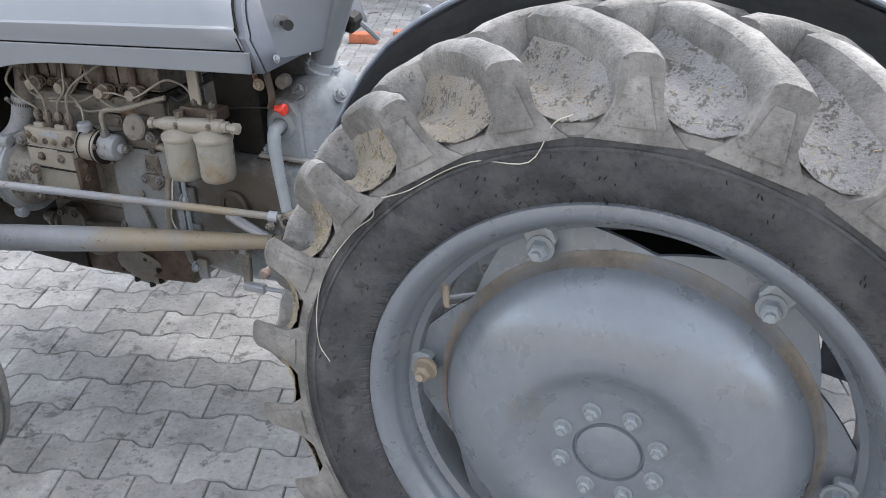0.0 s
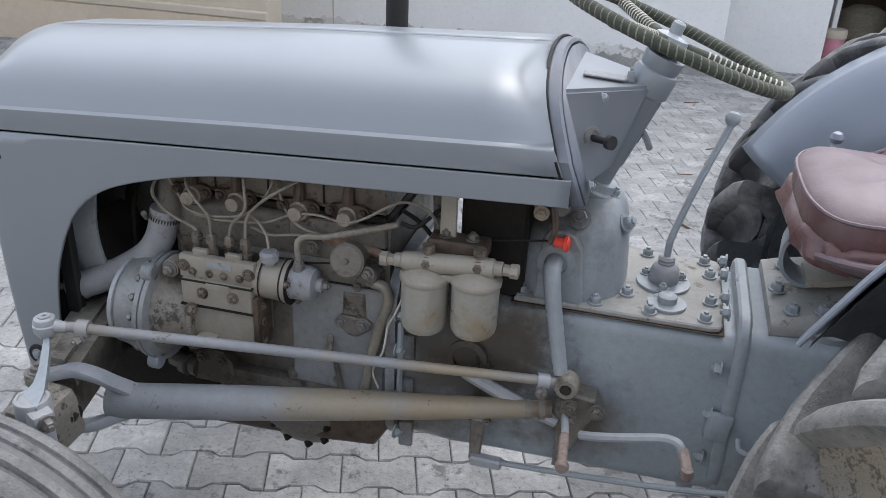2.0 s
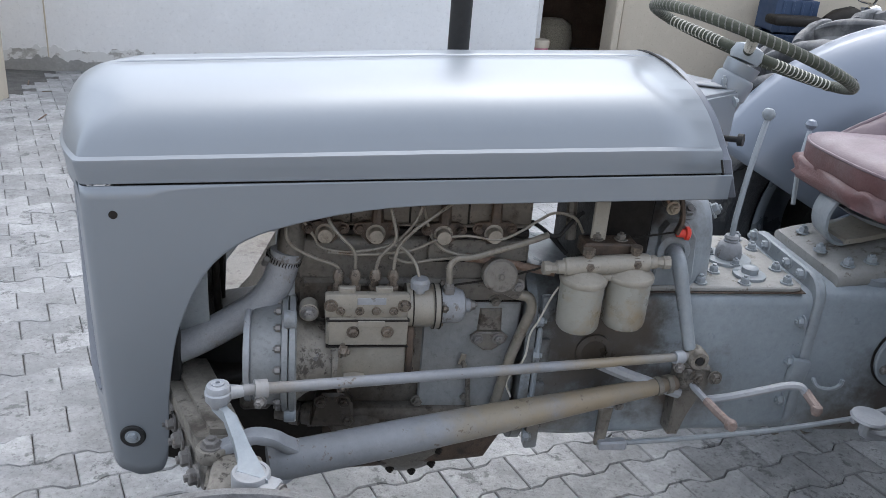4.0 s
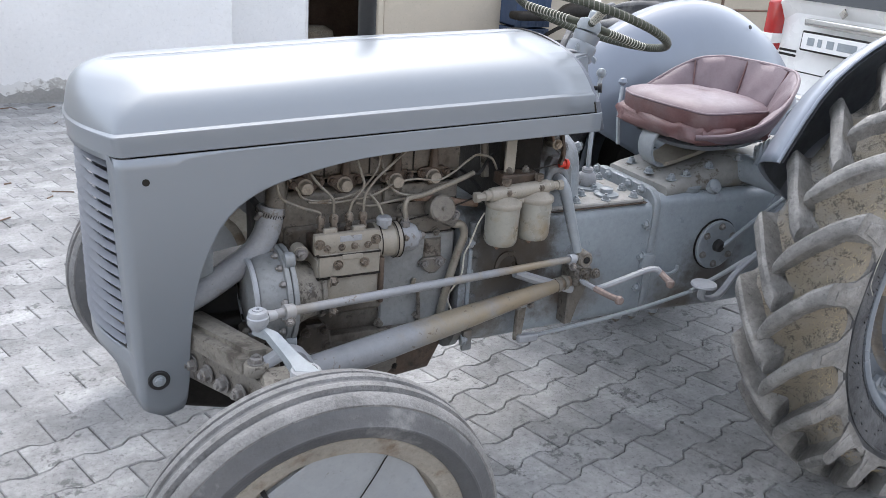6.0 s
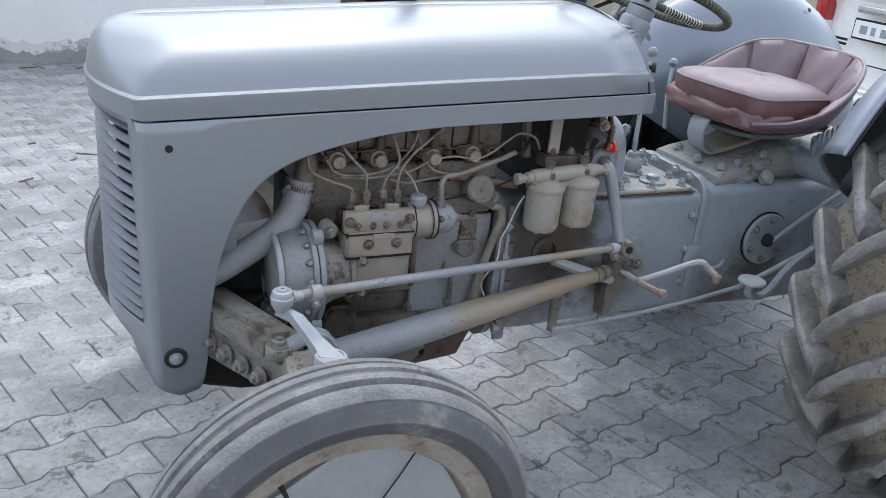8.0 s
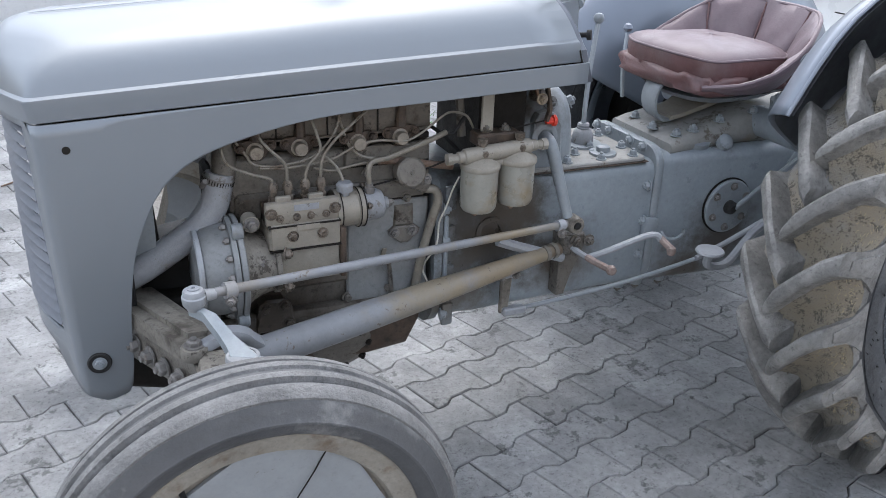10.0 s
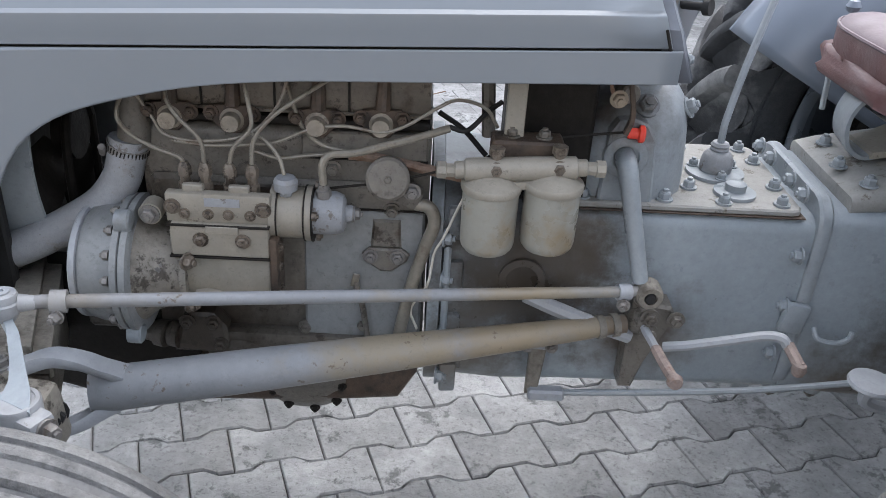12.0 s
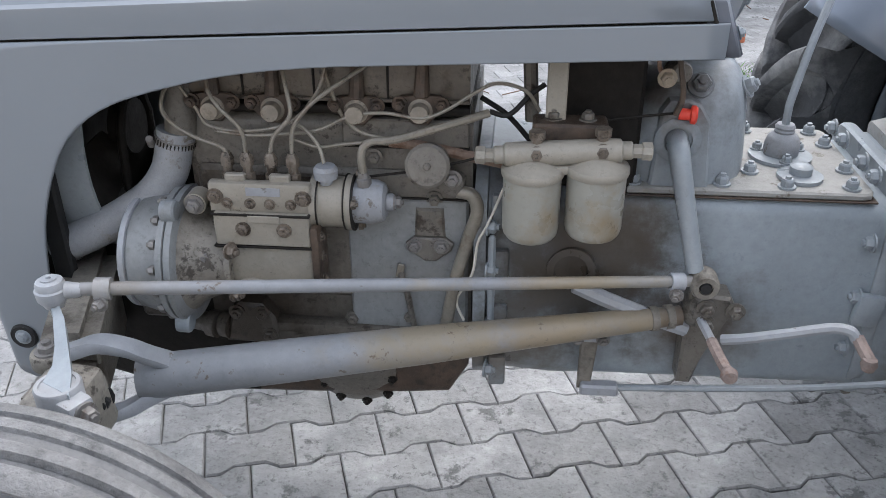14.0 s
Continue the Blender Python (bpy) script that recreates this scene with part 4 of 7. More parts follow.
loft(bm, [rring(-0.588, 0.158, 0.43, 0.818, 0.05), rring(-0.583, 0.161, 0.43, 0.822, 0.05), rring(-0.569, 0.161, 0.43, 0.822, 0.05), rring(-0.564, 0.158, 0.43, 0.818, 0.05)])
part("joint_flange", bm, CAST, gearbox)
bm = bmesh.new()
loft(bm, [rring(-0.576, 0.155, 0.425, 0.80, 0.03), rring(-0.30, 0.165, 0.42, 0.80, 0.03), rring(0.14, 0.165, 0.42, 0.80, 0.03)])
rearcase = part("rear_case", bm, CASEM, tractor, "grey cast-iron rear axle centre housing")
bm = bmesh.new()
loft(bm, [rring(-0.535, 0.140, 0.79, 0.822, 0.012), rring(-0.50, 0.140, 0.79, 0.836, 0.02), rring(-0.44, 0.138, 0.79, 0.852, 0.03), rring(-0.36, 0.136, 0.79, 0.872, 0.04), rring(-0.28, 0.138, 0.79, 0.890, 0.045), rring(0.12, 0.14, 0.79, 0.890, 0.045)])
part("lift_cover", bm, DUSTTOP, rearcase, "dusty grey hydraulic lift cover")
for s in (-1, 1):
    bm = bmesh.new()
    turned_y(bm, [(0.001, s * 0.15), (0.17, s * 0.15), (0.17, s * 0.17), (0.155, s * 0.175), (0.14, s * 0.20), (0.09, s * 0.35), (0.075, s * 0.45), (0.095, s * 0.47), (0.095, s * 0.50), (0.001, s * 0.50)], RX, RZ, 0, 2 * math.pi, 40, True)
    tp = part("axle_trumpet", bm, CAST, rearcase)
    bm = rod(bmesh.new(), (-0.225, s * 0.10, 0.858), (-0.225, s * 0.285, 0.858), 0.041, 0.041, 24)
    part("lift_shaft", bm, CAST, rearcase)

# steering gear casting
bm = bmesh.new()


def oval(x0, x1, hw, z, n=20, e=2.6):
    cx, hx = (x0 + x1) / 2, (x1 - x0) / 2
    out = []
    for i in range(n):
        a = 2 * math.pi * i / n
        c, s = math.cos(a), math.sin(a)
        out.append((cx + hx * math.copysign(abs(c) ** (2 / e), c), hw * math.copysign(abs(s) ** (2 / e), s), z))
    return out


loft(bm, [oval(-1.03, -0.795, 0.132, 0.782), oval(-1.03, -0.797, 0.131, 0.83), oval(-1.027, -0.80, 0.129, 0.87), oval(-1.015, -0.803, 0.122, 0.905), oval(-0.995, -0.808, 0.108, 0.932), oval(-0.965, -0.815, 0.088, 0.953), oval(-0.935, -0.825, 0.064, 0.967), oval(-0.915, -0.835, 0.046, 0.976)])
steerbox = part("steering_box", bm, CAST, gearbox, "rounded grey steering box casting")
part("box_side_plate", prism(bmesh.new(), [(-0.962, 0.786), (-0.955, 0.915), (-0.942, 0.936), (-0.915, 0.940), (-0.895, 0.932), (-0.878, 0.905), (-0.868, 0.786)], -0.137, -0.105, "y", 0.004), CAST, gearbox, "flat side plate of the steering box")
part("column_collar", lathe(bmesh.new(), [(0, 0), (0.044, 0), (0.046, 0.006), (0.046, 0.018), (0.040, 0.022), (0.036, 0.036), (0, 0.036)], (-0.884, 0, 0.968), (0.087, 0, 0.223), 26), CAST, gearbox, "bolted collar under the steering column")
for a in (100, 220, 340):
    q = radians(a)
    hexbolt((-0.876 + 0.036 * math.cos(q), 0.036 * math.sin(q), 0.988 - 0.014 * math.cos(q)), (0.36, 0, 0.93), 0.009, 0.012, CAST, gearbox, "collar_bolt")
NEAR = (0, -1, 0)
UP = (0, 0, 1)


def pipe(name, pts, r, mat, parent, label="", seg=8, steps=6):
    return part(name, tube(bmesh.new(), pts, r, seg, steps), mat, parent, label)


def turned(name, prof, at, way, mat, parent, label="", seg=24, sharp=35):
    return part(name, lathe(bmesh.new(), prof, at, way, seg), mat, parent, label, sharp)


def strap(pts, widths, thick):
    """A flat bar bent along a line, its width across the tractor."""
    path = smooth_path(pts, 6)
    rings = []
    n = len(path)
    for i, q in enumerate(path):
        d = (path[min(i + 1, n - 1)] - path[max(i - 1, 0)]).normalized()
        side = Vector((0.15, 1, 0)).normalized()
        up = side.cross(d).normalized()
        w = widths[0] + (widths[1] - widths[0]) * i / (n - 1)
        rings.append([q + side * a * w + up * b * thick for a, b in ((-1, -0.6), (-0.85, -1), (0.85, -1), (1, -0.6), (1, 0.6), (0.85, 1), (-0.85, 1), (-1, 0.6))])
    return loft(bmesh.new(), rings)


# gearbox lid bolts, filler plug and change lever
part("lid_gasket", box(bmesh.new(), (-0.805, 0, 0.7858), (0.392, 0.299, 0.003), (0, 0, 0), 0.0008), BROWN, gearbox, "oily brown gasket under the lid")
for x, y in ((-0.985, -0.128), (-0.845, -0.125), (-0.79, -0.070), (-0.745, -0.128), (-0.645, -0.125), (-0.635, -0.055), (-0.635, 0.06), (-0.645, 0.12), (-0.76, 0.12), (-0.86, 0.142)):
    hexbolt((x, y, 0.799), UP, 0.0098, 0.013, CAST, gearbox, "lid_bolt")
turned("filler_plug", [(0, 0), (0.036, 0), (0.036, 0.006), (0.018, 0.008), (0.018, 0.020), (0.012, 0.024), (0, 0.024)], (-0.715, -0.088, 0.799), UP, CAST, gearbox)
turned("lever_plate", [(0, 0), (0.052, 0), (0.052, 0.006), (0, 0.008)], (-0.725, 0.0, 0.799), UP, CAST, gearbox)
for a in (30, 150, 270):
    hexbolt((-0.725 + 0.040 * math.cos(radians(a)), 0.040 * math.sin(radians(a)), 0.805), UP, 0.008, 0.010, CAST, gearbox, "plate_bolt")
turned("lever_boot", [(0, 0), (0.027, 0), (0.029, 0.006), (0.029, 0.020), (0.026, 0.032), (0.021, 0.039), (0.016, 0.041), (0.017, 0.044), (0.015, 0.047), (0.017, 0.051), (0.014, 0.056), (0, 0.056)], (-0.725, 0.0, 0.803), UP, HOSEM, gearbox, "turned pale grey gear lever boot")
pipe("gear_lever", [(-0.725, 0, 0.85), (-0.725, 0.001, 0.878), (-0.721, 0.008, 0.903), (-0.694, 0.045, 0.985), (-0.668, 0.076, 1.050), (-0.645, 0.102, 1.106)], 0.0068, CAST, gearbox, "slim bent grey gear lever")
turned("lever_knob", [(0, -0.014), (0.008, -0.013), (0.014, -0.005), (0.015, 0.002), (0.011, 0.011), (0.005, 0.014), (0, 0.0145)], (-0.645, 0.102, 1.115), (0.2, 0.2, 1), CAST, gearbox, "round grey lever knob", 18)
# the raised rib of the joint flange, its boss and hook
for z in (0.52, 0.62, 0.72):
    hexbolt((-0.603, -0.155, z), (-1, 0, 0), 0.011, 0.012, CAST, gearbox, "flange_bolt")
for y in (-0.11, -0.05, 0.05, 0.11):
    hexbolt((-0.603, y, 0.815), (-1, 0, 0), 0.011, 0.012, CAST, gearbox, "flange_bolt")
part("flange_boss", box(bmesh.new(), (-0.588, -0.163, 0.60), (0.045, 0.02, 0.06), (0, 8, 0), 0.008, 2), CAST, gearbox)
pipe("hook", [(-0.55, -0.168, 0.585), (-0.545, -0.185, 0.572), (-0.515, -0.19, 0.568), (-0.495, -0.19, 0.578), (-0.492, -0.19, 0.592)], 0.005, CAST, gearbox)
for x in (-0.62, -0.56, -0.48):
    turned("drain_boss", [(0, 0), (0.016, 0), (0.02, 0.02), (0.02, 0.04), (0, 0.04)], (x, -0.10, 0.398), UP, CAST, rearcase)
    hexbolt((x, -0.10, 0.402), (0, 0, -1), 0.011, 0.012, DUSTY, rearcase)

# rear case fittings
turned("cover_gasket", [(0, 0), (0.082, 0), (0.082, 0.003), (0, 0.003)], (-0.336, -0.166, 0.636), NEAR, GREASE, rearcase, seg=40)
plate = turned("round_cover", [(0, 0.003), (0.077, 0.003), (0.078, 0.010), (0.074, 0.013), (0, 0.014)], (-0.336, -0.166, 0.636), NEAR, CAST, rearcase, "round bolted grey side cover", 40)
for i in range(6):
    a = radians(25 + 60 * i)
    hexbolt((-0.336 + 0.060 * math.cos(a), -0.180, 0.636 + 0.060 * math.sin(a)), NEAR, 0.008, 0.008, BOLTM, rearcase)
turned("cover_hub", [(0, 0), (0.020, 0), (0.018, 0.014), (0.010, 0.020), (0, 0.020)], (-0.336, -0.180, 0.636), NEAR, DARK, rearcase)
pipe("brake_rod", [(-0.33, -0.195, 0.636), (-0.24, -0.20, 0.70), (-0.15, -0.21, 0.765), (-0.10, -0.22, 0.80)], 0.007, CAST, rearcase, steps=3)
for i in range(10):
    a = radians(100 + 16 * i)
    hexbolt((RX + 0.155 * math.cos(a), -0.172, 0.645 + 0.155 * math.sin(a)), NEAR, 0.010, 0.010, CAST, rearcase, "trumpet_bolt")
for x, y in ((-0.50, -0.11), (-0.45, -0.115), (-0.37, -0.12), (-0.52, -0.03), (-0.50, 0.08), (-0.26, -0.125)):
    hexbolt((x, y, 0.836 if x < -0.46 else 0.846 if x < -0.40 else 0.868 if x < -0.3 else 0.885), UP, 0.011, 0.013, CAST, rearcase, "cover_bolt")
turned("cover_boss", [(0, 0), (0.045, 0), (0.043, 0.018), (0.02, 0.022), (0, 0.022)], (-0.43, -0.10, 0.815), (0, -0.5, 1), CAST, rearcase)
turned("cover_plug", [(0, 0), (0.022, 0), (0.022, 0.02), (0.012, 0.024), (0, 0.024)], (-0.36, -0.135, 0.808), (0, -0.8, 0.6), CAST, rearcase)
part("cover_web", box(bmesh.new(), (-0.205, -0.135, 0.855), (0.03, 0.05, 0.075), (0, 20, 0), 0.012, 2), CAST, rearcase)
for s in (-1, 1):
    part("mudguard_bracket", box(bmesh.new(), (-0.10, s * 0.31, 0.80), (0.36, 0.02, 0.10), (0, -24, 0), 0.006), FENDER, tractor, "grey bracket that carries the mudguard")
# coil spring behind the seat
pts = []
for i in range(9 * 10 + 1):
    a = 2 * math.pi * i / 10
    u = i / 90
    pts.append((-0.245 + 0.095 * u + 0.028 * math.sin(a) * 0.6, -0.172 - 0.050 * u + 0.028 * math.sin(a) * 0.6, 0.908 + 0.068 * u + 0.028 * math.cos(a)))
pipe("coil_spring", pts, 0.0085, CAST, rearcase, "grey coil spring", 6, 1)

# pedal, step plate and linkage on the seen side
step = turned("step_plate", [(0, 0), (0.034, 0), (0.037, 0.004), (0.035, 0.009), (0, 0.011)], (-0.530, -0.345, 0.595), UP, ROD, tractor, "worn round foot step on a bent arm")
pipe("step_arm", [(-0.53, -0.345, 0.59), (-0.527, -0.34, 0.56), (-0.48, -0.335, 0.545), (-0.43, -0.32, 0.553), (-0.36, -0.30, 0.60), (-0.26, -0.28, 0.645)], 0.011, ROD, step, steps=4)
pipe("step_rod", [(-0.53, -0.30, 0.56), (-0.42, -0.29, 0.59), (-0.30, -0.28, 0.63)], 0.007, ROD, step, steps=3)
link = pipe("brake_linkage", [(-1.04, -0.205, 0.445), (-0.85, -0.21, 0.458), (-0.66, -0.225, 0.485), (-0.50, -0.24, 0.52), (-0.42, -0.26, 0.55)], 0.0060, CAST, tractor, "thin grey brake rod along the gearbox", steps=3)
part("rod_end", box(bmesh.new(), (-1.015, -0.207, 0.446), (0.065, 0.024, 0.022), (0, 0, 0), 0.004), ROD, link)
part("rod_bracket", prism(bmesh.new(), [(-1.052, 0.545), (-1.022, 0.545), (-1.030, 0.44), (-1.052, 0.44)], -0.205, -0.190, "y", 0.003), AXLEM, link)
part("bracket_cap", box(bmesh.new(), (-1.037, -0.195, 0.548), (0.055, 0.03, 0.018), (0, 0, 0), 0.004), ROD, link)
for x in (-1.058, -1.016):
    hexbolt((x, -0.21, 0.548), NEAR, 0.008, 0.009, BOLTM, link)
pedal = pipe("clutch_pedal", [(-0.835, -0.245, 0.583), (-0.80, -0.26, 0.598), (-0.74, -0.275, 0.622), (-0.69, -0.285, 0.640), (-0.666, -0.295, 0.643), (-0.655, -0.30, 0.630)], 0.0085, ROD, tractor, "bent grey pedal shaft with a rusty foot peg")
pipe("foot_peg", [(-0.655, -0.298, 0.634), (-0.65, -0.315, 0.625), (-0.645, -0.335, 0.617)], 0.0095, PINKRUST, pedal, steps=2)
turned("peg_knob", [(0, -0.013), (0.009, -0.010), (0.0125, 0.0), (0.010, 0.009), (0, 0.013)], (-0.646, -0.335, 0.613), UP, PINKRUST, pedal, "rusty knob", 16)

# Black block added to fill the dark void under the bonnet's rear.
part("battery_box", box(bmesh.new(), (-1.045, -0.01, 0.915), (0.125, 0.26, 0.25), bevel=0.006), GREASE, tractor, "black block filling the dark void under the bonnet's rear")

# steering gear on the seen side
turned("shaft_boss", [(0, 0), (0.036, 0), (0.036, 0.010), (0.030, 0.014), (0.022, 0.014), (0.022, 0.008), (0, 0.008)], (-0.925, -0.128, 0.876), NEAR, CAST, gearbox, "ring boss of the steering shaft", 28)
drop = part("drop_arm", tube(bmesh.new(), [(-0.927, -0.130, 0.878), (-0.927, -0.165, 0.872), (-0.922, -0.182, 0.845), (-0.910, -0.195, 0.79), (-0.897, -0.206, 0.735), (-0.886, -0.216, 0.690)], 0.0165, 14, 6, radii=lambda u: 0.0175 - 0.0045 * u), CAST, tractor, "curved grey steering drop arm")
turned("arm_eye", [(0, -0.02), (0.020, -0.02), (0.0225, -0.014), (0.0225, 0.014), (0.019, 0.02), (0.011, 0.02), (0.011, 0.015), (0, 0.015)], (-0.872, -0.224, 0.674), NEAR, AXLEM, drop, "drop arm eye with a dark bush", 22)
turned("arm_bush", [(0, 0), (0.0095, 0), (0.008, 0.006), (0, 0.007)], (-0.872, -0.240, 0.674), NEAR, DARK, drop)
dl = part("drag_link", lathe(bmesh.new(), [(0, 0), (0.0095, 0), (0.0100, 0.01), (0.0103, 0.35), (0.0098, 0.70), (0.0090, 0.92), (0.0, 0.925)], (-1.782, -0.416, 0.730), Vector((-0.892, -0.226, 0.677)) - Vector((-1.782, -0.416, 0.730)), 18), RRODM, tractor, "long grey steering drag link with worn paint")
for q, s in (((-1.752, -0.4095, 0.728), 1.0), ((-0.915, -0.231, 0.678), 0.85)):
    part("link_clamp", lathe(bmesh.new(), [(0.010, -0.011), (0.0165 * s, -0.011), (0.0165 * s, 0.011), (0.010, 0.011)], q, (0.974, 0.219, -0.07), 18), ROD, dl)
    hexbolt((q[0], q[1] - 0.012, q[2] - 0.017), (-0.3, -1, 0), 0.008, 0.012, BOLTM, dl, "clamp_bolt")
turned("ball_joint", [(0, -0.026), (0.013, -0.026), (0.0165, -0.019), (0.0215, -0.012), (0.0228, 0.003), (0.0205, 0.0055), (0.0205, 0.011), (0.0185, 0.016), (0.0115, 0.018), (0.0115, 0.0205), (0.004, 0.0205), (0.004, 0.017), (0, 0.017)], (-1.821, -0.425, 0.731), UP, ROD, dl, "round grey ball joint with a grease nipple", 26)
turned("joint_neck", [(0, 0), (0.013, 0), (0.010, 0.022), (0, 0.022)], (-1.802, -0.421, 0.730), (0.97, 0.22, -0.07), ROD, dl)
arm = part("steering_arm", loft(bmesh.new(), [[Vector(c) + Vector((dx * w, dy * w, dz)) for dx, dy, dz in ((-1, 0.5, -t), (1, -0.5, -t), (1, -0.5, t), (-1, 0.5, t))] for c, w, t in (((-1.821, -0.428, 0.704), 0.012, 0.010), ((-1.80, -0.455, 0.700), 0.0115, 0.010), ((-1.778, -0.50, 0.675), 0.0135, 0.010), ((-1.765, -0.53, 0.662), 0.018, 0.012), ((-1.757, -0.565, 0.655), 0.024, 0.014))]), CAST, tractor, "pale grey steering arm on the king pin", 40)
turned("king_pin", [(0, -0.20), (0.028, -0.20), (0.028, -0.02), (0.031, -0.018), (0.031, 0.012), (0.029, 0.015), (0.024, 0.015), (0.023, 0.013), (0, 0.014)], (-1.76, -0.555, 0.655), UP, ROD, arm, "king pin with a clamped collar", 24)
part("arm_clamp", box(bmesh.new(), (-1.738, -0.570, 0.645), (0.050, 0.040, 0.034), (0, 0, -28), 0.008, 2), ROD, arm)
hexbolt((-1.715, -0.580, 0.645), (0.85, -0.5, 0), 0.011, 0.016, BOLTM, arm)
turned("stub_axle", [(0, 0), (0.035, 0), (0.024, 0.16), (0, 0.16)], (-1.765, -0.545, 0.42), (0.2, -1, -0.3), ROD, arm)

# front axle beam, swept back to the wheels
bx = lambda y: -1.80 - 0.36 * max(0.0, 0.47 - abs(y))
axle = part("front_axle", loft(bmesh.new(), [[(bx(y) + dx * w, y, z + dz * h) for dx, dz in ((-1, -1), (1, -1), (1, 1), (-1, 1))] for y, z, w, h in ((0.0, 0.545, 0.045, 0.05), (-0.10, 0.547, 0.045, 0.047), (-0.20, 0.550, 0.045, 0.045), (-0.30, 0.560, 0.042, 0.042), (-0.44, 0.575, 0.038, 0.038), (-0.47, 0.578, 0.037, 0.037), (-0.53, 0.585, 0.036, 0.036))]), DUSTY, tractor, "dusty bolted front axle beam")
part("far_beam", loft(bmesh.new(), [[(bx(y) + dx * w, -y, z + dz * h) for dx, dz in ((-1, -1), (1, -1), (1, 1), (-1, 1))] for y, z, w, h in ((0.0, 0.545, 0.045, 0.05), (-0.30, 0.560, 0.042, 0.042), (-0.55, 0.585, 0.036, 0.036))]), DUSTY, axle)
part("axle_sleeve", loft(bmesh.new(), [[(bx(y) + dx * w, y, z + dz * h) for dx, dz in ((-1, -1), (1, -1), (1, 1), (-1, 1))] for y, z, w, h in ((-0.12, 0.598, 0.050, 0.018), (-0.42, 0.622, 0.044, 0.018), (-0.425, 0.618, 0.040, 0.012))]), AXLEM, axle, "dusty pale axle sleeve")
part("sleeve_rib", loft(bmesh.new(), [[(bx(y) + dx * w, y, z + dz * h) for dx, dz in ((-1, -1), (1, -1), (1, 1), (-1, 1))] for y, z, w, h in ((-0.10, 0.612, 0.022, 0.012), (-0.415, 0.640, 0.018, 0.012))]), AXLEM, axle)
part("beam_end", box(bmesh.new(), (-1.79, -0.50, 0.575), (0.085, 0.10, 0.11), (8, 0, -6), 0.014, 2), AXLEM, axle, "worn pale end of the axle beam")
part("front_bolster", loft(bmesh.new(), [rring(-1.97, 0.15, 0.39, 0.60, 0.02), rring(-1.84, 0.16, 0.36, 0.60, 0.02), rring(-1.64, 0.15, 0.345, 0.62, 0.02)]), GREASE, axle, "oily dark bolster under the engine")
for y, z in ((-0.25, 0.555), (-0.31, 0.556), (-0.37, 0.560), (-0.43, 0.566)):
    hexbolt((bx(y) - 0.045, y, z), (-1, -0.36, 0), 0.014, 0.016, BOLTM, axle, "axle_bolt")
hexbolt((-1.762, -0.47, 0.578), (0.5, -0.8, 0), 0.016, 0.016, DARK, axle, "axle_bolt")
part("axle_support", loft(bmesh.new(), [rring(-1.95, 0.09, 0.50, 0.66, 0.02), rring(-1.72, 0.13, 0.48, 0.68, 0.02)]), DARK, axle, "dark iron axle support under the radiator")

# radius rod
ra, rb = Vector((-1.742, -0.379, 0.548)), Vector((-0.895, -0.205, 0.600))
rr = part("radius_rod", lathe(bmesh.new(), [(0, 0.012), (0.026, 0.006), (0.033, 0), (0.0355, 0.03), (0.0345, 0.25), (0.031, 0.45), (0.024, 0.65), (0.019, 0.80), (0.0165, 0.835), (0.0165, 0.865), (0, 0.867)], ra, rb - ra, 26), RRODM, tractor, "thick tapered grey radius rod with sun-browned paint")
turned("fork_eye", [(0, -0.012), (0.024, -0.012), (0.026, -0.008), (0.026, 0.008), (0.024, 0.012), (0, 0.012)], (-1.832, -0.452, 0.632), UP, AXLEM, rr, "", 20)
hexbolt((-1.832, -0.452, 0.644), UP, 0.013, 0.012, BOLTM, rr, "fork_bolt")
part("rod_fork", strap([(-1.690, -0.368, 0.572), (-1.712, -0.390, 0.600), (-1.732, -0.415, 0.630), (-1.765, -0.433, 0.648), (-1.800, -0.445, 0.641), (-1.830, -0.452, 0.632)], (0.020, 0.014), 0.0100), ROD, rr, "bent upper fork of the radius rod")
part("rod_fork", strap([(-1.690, -0.368, 0.532), (-1.720, -0.388, 0.524), (-1.745, -0.408, 0.516), (-1.772, -0.432, 0.518), (-1.800, -0.452, 0.532)], (0.022, 0.016), 0.0105), ROD, rr, "bent lower fork of the radius rod")
for d in (0.0, 0.026):
    c = rb - (rb - ra).normalized() * (0.02 + d)
    part("rod_collar", lathe(bmesh.new(), [(0.016, -0.006), (0.0205, -0.006), (0.0205, 0.006), (0.016, 0.006)], c, rb - ra, 18), AXLEM, rr)
turned("rod_ball", [(0, -0.024), (0.015, -0.022), (0.022, -0.01), (0.023, 0.004), (0.016, 0.018), (0, 0.022)], (-0.872, -0.203, 0.607), (0.1, -0.6, 0.8), DUSTY, rr, "grimy rod end")
for q in ((-0.862, -0.225, 0.628), (-0.812, -0.21, 0.615), (-0.86, -0.228, 0.60)):
    hexbolt(q, NEAR, 0.011, 0.012, DUSTY, rr)
part("rod_plate", prism(bmesh.new(), [(-0.885, 0.64), (-0.818, 0.632), (-0.806, 0.610), (-0.855, 0.52), (-0.862, 0.46), (-0.885, 0.46)], -0.200, -0.150, "y", 0.005), DUSTY, rr, "grimy side bracket")
lever = pipe("hand_lever", [(-0.868, -0.225, 0.606), (-0.862, -0.27, 0.605), (-0.858, -0.33, 0.608), (-0.855, -0.372, 0.612)], 0.0072, ROD, tractor, "short worn lever with a rusty knob", steps=3)
pipe("lever_grip", [(-0.861, -0.285, 0.6055), (-0.858, -0.33, 0.608), (-0.855, -0.372, 0.612)], 0.0088, PINKRUST, lever, "bare rusted grip", steps=3)
